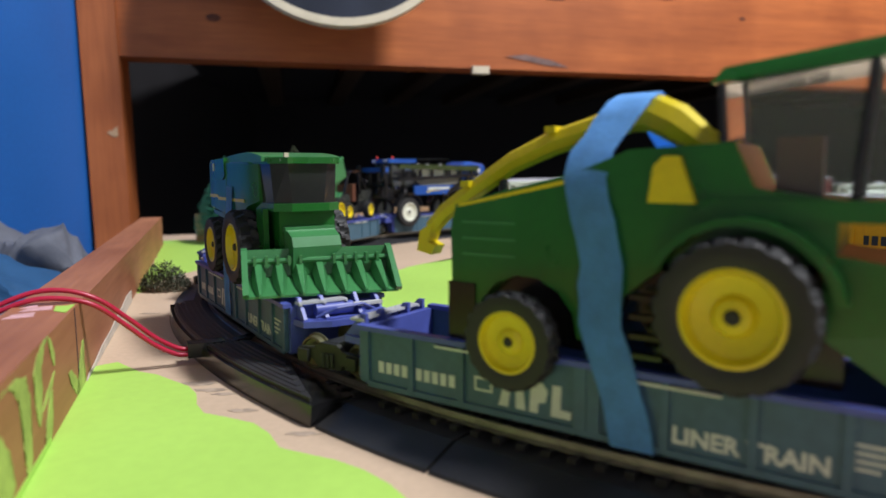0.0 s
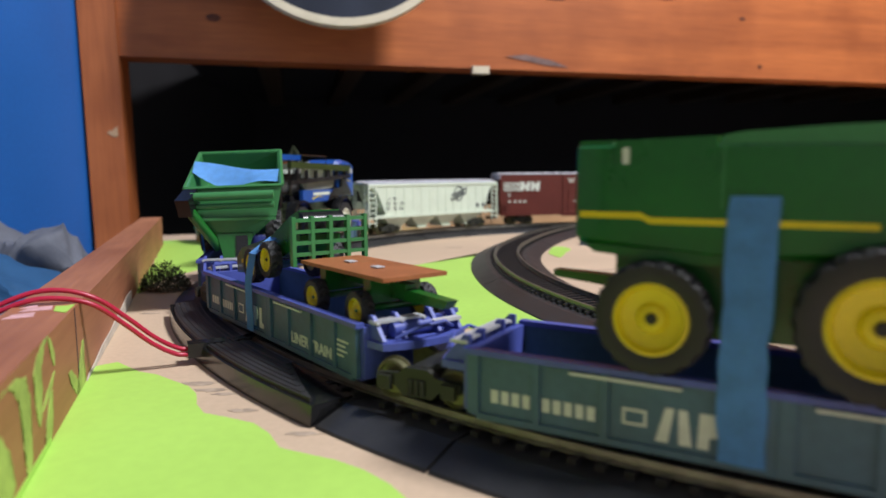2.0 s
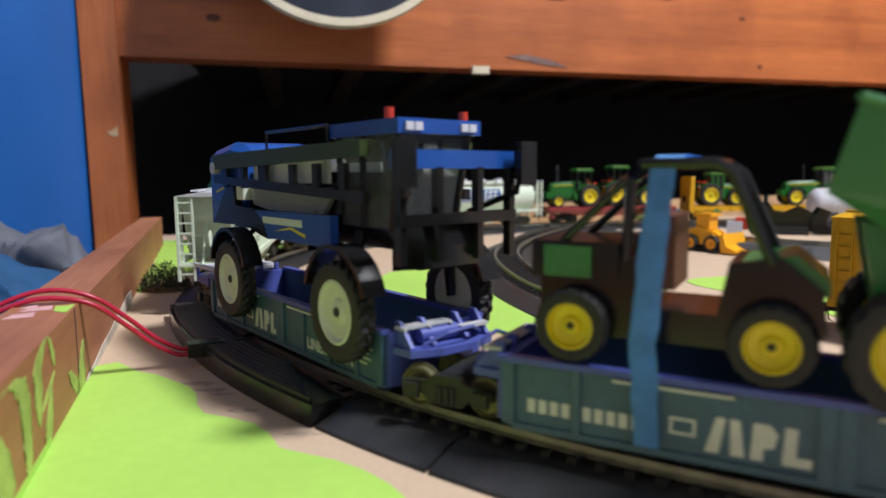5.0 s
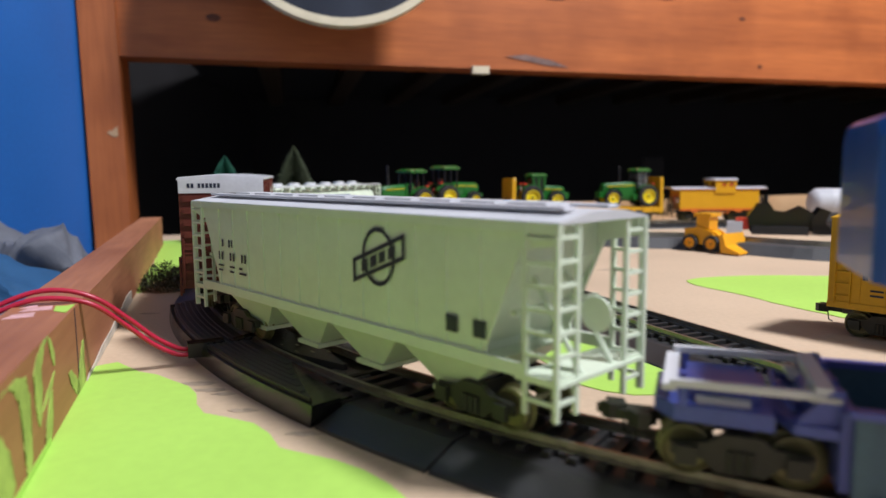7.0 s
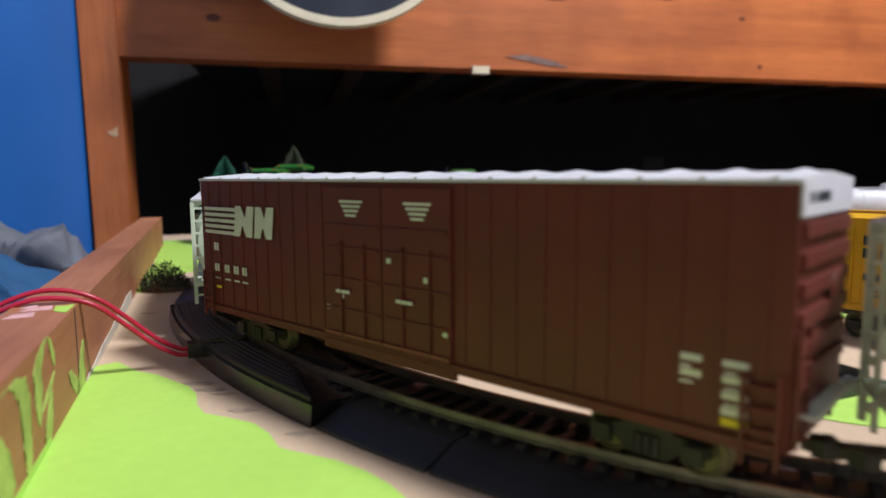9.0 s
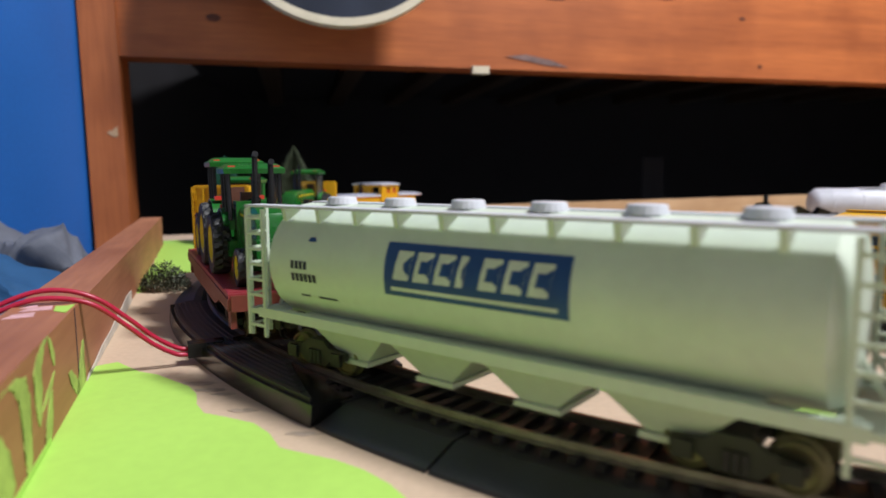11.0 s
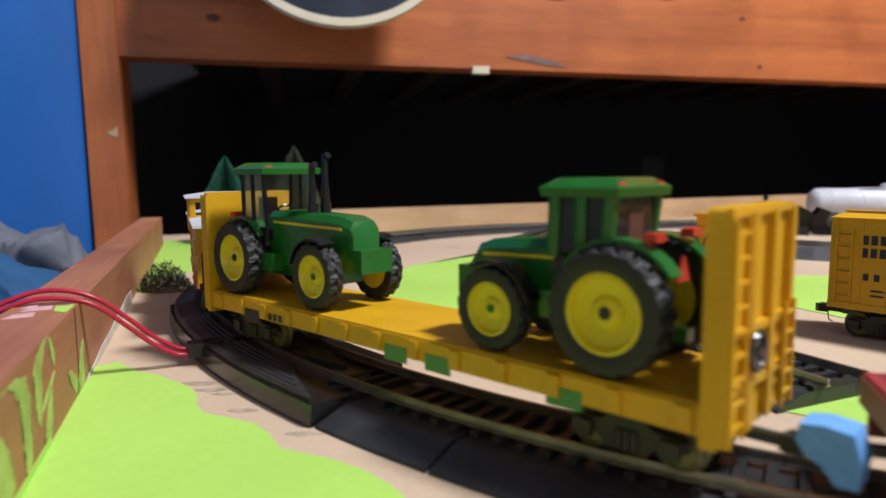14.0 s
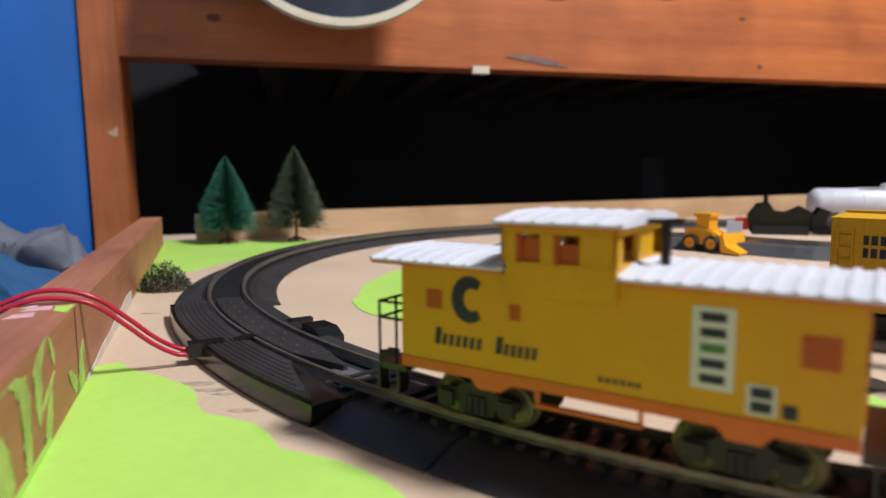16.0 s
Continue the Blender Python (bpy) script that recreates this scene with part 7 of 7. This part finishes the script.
    for yy in (-13, 13):
        part("beacon", tube(bm_new(), [(60, yy, 76), (60, yy, 79)], 1.3, 10), LAMPRED, rf_, "red beacon", smooth=True)
    part("seat", box(bm_new(), 40, 47, -5, 5, 48, 62), BLACK, t, "", 1.2)
    part("nose", prism(bm_new(), [(56, 46), (70, 48), (72, 42), (70, 36), (56, 34)], -10, 10), BLACK, t, "black front frame", 0.8)
    bm = bm_new()
    for s in (-1, 1):
        tube(bm, [(62, s * 13, 50), (76, s * 19, 56), (78, s * 21, 70)], 1.0, 6)
        box(bm, 76.6, 79, s * 21 - 3, s * 21 + 3, 58, 70)
    part("mirror_arms", bm, BLACK, t, "black mirror arm")
    part("front_bar", box(bm_new(), 70, 74, -20, 20, 62.6, 67.4), SPRAYBLUE, t, "blue front boom bar", 0.7)
    part("front_rack", box(bm_new(), 71, 75, -20, 20, 48, 51), BLACK, t, "", 0.5)
    for yy in (-19, -7, 7, 19):
        part("rack_post", box(bm_new(), 71.6, 74.4, yy - 1, yy + 1, 38, 63), BLACK, t, "", 0.3)
    return rolls(t, AT["E"], HALF["E"], pose(4.2 * MM, 0, 0))


sprayer()
# ---- small static things ----


def fir_tree(x, y, h, r, mat, label, seed):
    t = thing("toy_tree", label, "toy tree", "toy firs on the table")
    rnd = random.Random(seed)
    part("trunk", tube(bm_new(), [(0, 0, 0), (0, 0, h * 0.2), (0, 0, h * 0.97)], [1.6, 1.3, 0.3], 8), SEATBROWN, t, "brown trunk")
    bm = bm_new()
    for k in range(4200):
        u = rnd.random() ** 0.75
        z = h * (0.14 + 0.86 * u)
        rad = r * (1 - u) ** 0.85 * (0.84 + 0.18 * rnd.random()) + 0.6
        a = rnd.uniform(0, 2 * math.pi)
        d = Vector((math.cos(a), math.sin(a), rnd.uniform(-0.25, 0.45)))
        p0 = Vector((d.x * rad * 0.25, d.y * rad * 0.25, z))
        p1 = p0 + d * rad * 0.8
        s = Vector((-d.y, d.x, 0)) * rnd.uniform(0.2, 0.5)
        up = Vector((0, 0, rnd.uniform(0.4, 0.9)))
        v = [bm.verts.new(q) for q in (p0 - s, p0 + s, p1 + s * 0.4, p1 - s * 0.4, p0 + up, p1 + up * 0.4)]
        bm.faces.new((v[0], v[1], v[2], v[3]))
        bm.faces.new((v[0], v[3], v[5], v[4]))
        bm.faces.new((v[1], v[4], v[5], v[2]))
    part("crown", bm, mat, t, "bristly crown")["kind"] = "stuff"
    t.location = (x * MM, y * MM, 0.0004)
    return t


fir_tree(-221, 676, 88, 33, FIRGREEN, "bristly teal toy fir tree", 1)
fir_tree(-154, 692, 98, 34, FIROLIVE, "bristly olive toy fir tree", 2)
for x, y in ((-221, 676), (-154, 692)):
    bm = bm_new()
    for k in range(4):
        a = k * math.pi / 2 + 0.4
        tube(bm, [(0, 0, 5), (9 * math.cos(a), 9 * math.sin(a), 0.6)], 1.2, 6)
    part("foot", bm, SEATBROWN, [o for o in bpy.data.objects if o.name.startswith("toy_tree") and abs(o.location.x - x * MM) < 0.002][0], "brown wire foot")

# lichen clump at the board's foot
t = thing("lichen_clump", "dark green-grey lichen clump by the edge board", "lichen")
bm = bm_new()
rnd = random.Random(5)
for k in range(2600):
    a, u = rnd.uniform(0, 6.28), rnd.random() ** 0.5
    p = Vector((u * 15 * math.cos(a), u * 11 * math.sin(a), rnd.random() ** 0.8 * 18 * (1 - u * u * 0.8)))
    d = Vector((rnd.uniform(-1, 1), rnd.uniform(-1, 1), rnd.uniform(-0.2, 1))).normalized() * rnd.uniform(0.8, 2.0)
    s = d.cross(Vector((0.3, 0.5, 0.8))).normalized() * 0.5
    v = [bm.verts.new(q) for q in (p - s, p + s, p + d + s * 0.5, p + d - s * 0.5)]
    bm.faces.new(v)
part("fronds", bm, MOSS, t)["kind"] = "stuff"
t.location = (-0.170, 0.398, 0.0005)

# red feeder wires and their plug
wire = thing("feeder_wire", "pair of red feeder wires plugged into the track", "wire")
for k, (dy, dz) in enumerate(((0, 0), (-3.4, -2.6))):
    pts = [(-215, 160, -40), (-180, 185, -4), (-160, 196, 15), (-148, 205, 25.5), (-136, 212, 31.6), (-126, 216, 32.2), (-117, 220, 28.4), (-110, 226, 20.4), (-103.5, 232, 12), (-97, 237, 6.6), (-92, 240, 6.0)]
    P = [Vector((x - (k * 0.4), y + dy * 0.6, z + dz * (0.9 if i < 6 else 0.6))) for i, (x, y, z) in enumerate(pts)]
    P = [2 * P[0] - P[1]] + P + [2 * P[-1] - P[-2]]
    out = []
    for i in range(1, len(P) - 2):
        for j in range(8):
            u = j / 8
            a, b, c, d = P[i - 1:i + 3]
            out.append(0.5 * ((2 * b) + (c - a) * u + (2 * a - 5 * b + 4 * c - d) * u * u + (3 * b - a - 3 * c + d) * u ** 3))
    out.append(P[-2])
    part("lead", tube(bm_new(), out, 0.85, 10), WIRERED, wire, "red insulated lead", smooth=True)
bm = box(bm_new(), 0, 13, -3.2, 3.2, 2.4, 7.6)
pl = part("plug", bm, GLOSSBLACK, wire, "glossy black plug", 0.7)
pl.location, pl.rotation_euler = (-0.095, 0.239, 0.0006), (0, 0, radians(24))
part("plug_tongue", prism(bm_new(), [(13, 3.4), (13, 6.6), (24, 8.4), (24, 7.4)], -2.6, 2.6), BLACK, pl, "", 0.3)

# yellow boxcar that stands on the table
bc = thing("boxcar", "yellow toy boxcar with dark lettering on the table", "railcar")
L2 = 62.0
part("body", box(bm_new(), -L2, L2, -16, 16, 13.5, 50), CARYELLOW, bc, "yellow body", 0.3)
part("roof", prism_x(bm_new(), [(-16.6, 49.8), (-16.6, 50.4), (0, 52.0), (16.6, 50.4), (16.6, 49.8)], -L2 - 0.4, L2 + 0.4), CARYELLOW, bc, "yellow roof")
part("centre_sill", box(bm_new(), -L2 + 2, L2 - 2, -5, 5, 8, 13.6), BLACK, bc, "black centre sill")
part("roof_walk", box(bm_new(), -L2, L2, -2.5, 2.5, 52.2, 52.8), CARYELLOW, bc)
for s in (-1, 1):
    part("side_sill", box(bm_new(), -L2, L2, s * 16 - 0.5, s * 16 + 0.5, 12.4, 15), CARYELLOW, bc)
    for i in range(14):
        x = -L2 + 3 + i * 9.1
        part("side_rib", box(bm_new(), x - 0.25, x + 0.25, s * 16 - 0.3, s * 16 + 0.3, 15, 49), CARYELLOW, bc)
    for e in (-1, 1):
        ladder(bc, s * 16.6, e * (L2 - 5.5) - 3, e * (L2 - 5.5) + 3, 14, 46, 6, CARYELLOW, "x", 0.35)
for e in (-1, 1):
    truck(bc, e * 42)
    coupler(bc, e * (L2 - 3), e)
bars("company_mark", bc, INK, -50, -27, 39.6, 43.4, -16.1, 7, 0.3, 0, "dark bars of a railway name")
bars("company_mark", bc, INK, -50, -24, 34.4, 38.2, -16.1, 8, 0.3, 0, "dark bars of a railway name")
bars("number_mark", bc, INK, -49, -33, 25.0, 27.8, -16.1, 4, 0.5, 0, "dark bars of a number")
for i, (a, b) in enumerate(((-46, -40), (-46, -41), (-33, -27), (-33, -28))):
    part("stencil_line", box(bm_new(), a, b, -16.2, -16.05, 20.6 - (i % 2) * 2, 21.4 - (i % 2) * 2), INK, bc)
bc.matrix_world = pose(0.2145, 0.238, 0.0, 0, 0, -52)

# amber toy wheel loader
ld = thing("toy_loader", "small amber toy wheel loader on the plywood", "toy loader")
part("body", prism(bm_new(), [(-22, 8), (-22, 19), (-8, 21), (4, 17), (10, 9), (4, 6), (-18, 6)], -9, 9), TOYAMBER, ld, "amber body", 1.0)
part("cab", box(bm_new(), -12, 0, -7, 7, 19, 31), TOYAMBER, ld, "amber cab", 1.2)
part("cab_roof", box(bm_new(), -14, 2, -8.4, 8.4, 30, 33), TOYAMBER, ld, "", 0.8)
part("bucket", prism(bm_new(), [(17, 1), (15, 15), (18, 17), (21, 7), (33, 2), (33, 0.6)], -17, 17), TOYAMBER, ld, "amber bucket", 0.5)
for s in (-1, 1):
    part("lift_arm", prism(bm_new(), [(-2, 17), (2, 19), (18, 9), (17, 6)], s * 6 - 1, s * 6 + 1), TOYAMBER, ld)
    for x in (-15, 5):
        wheel(ld, x, s * 10.5, 7.2, 7.2, 5, TOYAMBER, lugs=14, rim_label="amber rim")
ld.matrix_world = pose(0.236, 0.574, 0.0005, 0, 0, -52)

# spare grey track, black toy and white tank car beyond it
grey_line, grey_len = spline([(150, 660), (190, 634), (232, 618), (285, 560), (320, 530), (420, 500), (560, 490)])
gt = thing("spare_track", "dark grey spare track laid across the table", "track")
part("roadbed_section", strip(bm_new(), 0, grey_len, [(-34, 0.1), (34, 0.1), (26, 9), (-26, 9)], grey_line), GREYROAD, gt)
for side in (8.9, -8.9):
    part("rail", strip(bm_new(), 0, grey_len, [(side - 1, 9), (side + 1, 9), (side + 0.6, 11.6), (side - 0.6, 11.6)], grey_line), RAIL, gt, "nickel rail")

dz = thing("toy_dozer", "black and red toy machine on the spare track", "toy machine")
part("body", prism(bm_new(), [(-24, 12), (-26, 26), (-18, 38), (-8, 40), (-2, 31), (8, 30), (20, 36), (30, 30), (32, 12)], -11, 11), BLACK, dz, "black body", 1.5)
part("blade", prism(bm_new(), [(30, 10), (28, 24), (36, 35), (44, 32), (40, 22), (47, 10)], -15, 15), BLACK, dz, "black blade", 0.8)
part("stack", tube(bm_new(), [(-10, 0, 38), (-10, 0, 46)], 2.2, 8), BLACK, dz)
part("red_hood", box(bm_new(), -36, -24, -9, 9, 13, 24), LAMPRED, dz, "red end cover", 1.4)
part("white_box", box(bm_new(), -44, -30, -12, -4, 9, 21), WHITE, dz, "white box", 1.4)
for s in (-1, 1):
    part("crawler", box(bm_new(), -22, 26, s * 12 - 3, s * 12 + 3, 9, 17), TYRE, dz, "black crawler", 2.4)
dz.matrix_world = pose(0.324, 0.64, 0.0, 0, 0, -22)

tk = thing("tank_car", "white toy tank car parked beyond the spare track", "railcar")
bm = tube(bm_new(), [(-80, 0, 34), (-77, 0, 34), (-72, 0, 34), (72, 0, 34), (77, 0, 34), (80, 0, 34)], [6, 13, 16.5, 16.5, 13, 6], 24)
part("tank", bm, ROOFGREY, tk, "white tank", smooth=True)
for i in range(5):
    part("tank_band", tube(bm_new(), [(-60 + i * 30, 0, 34), (-58.6 + i * 30, 0, 34)], 17.0, 24), ROOFGREY, tk)
bm = bm_new()
bmesh.ops.create_cone(bm, cap_ends=True, segments=20, radius1=7, radius2=6, depth=6, matrix=Matrix.Translation((0, 0, 52)))
part("dome", bm, WHITE, tk, "white dome", 0.8)
part("walkway", box(bm_new(), -30, 30, -8, 8, 50.2, 51), ROOFGREY, tk)
part("underframe", box(bm_new(), -84, 84, -8, 8, 14, 18), GREYROAD, tk, "", 0.6)
for e in (-1, 1):
    truck(tk, e * 58)
    part("saddle", box(bm_new(), e * 60 - 5, e * 60 + 5, -14, 14, 16, 26), GREYROAD, tk, "", 0.6)
tk.matrix_world = pose(0.478, 0.712, 0.0, 0, 0, -6)

# faint stand under the bed, its near-black colour standing for the shade
st = thing("shadow_stand", "faint stand under the bed, coloured near-black for the shade", "stand")
part("back", box(bm_new(), -21, 21, -3, 3, -800, 99), SHADEBLACK, st, "", 2)
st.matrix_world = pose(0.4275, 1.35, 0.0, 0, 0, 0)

motions()
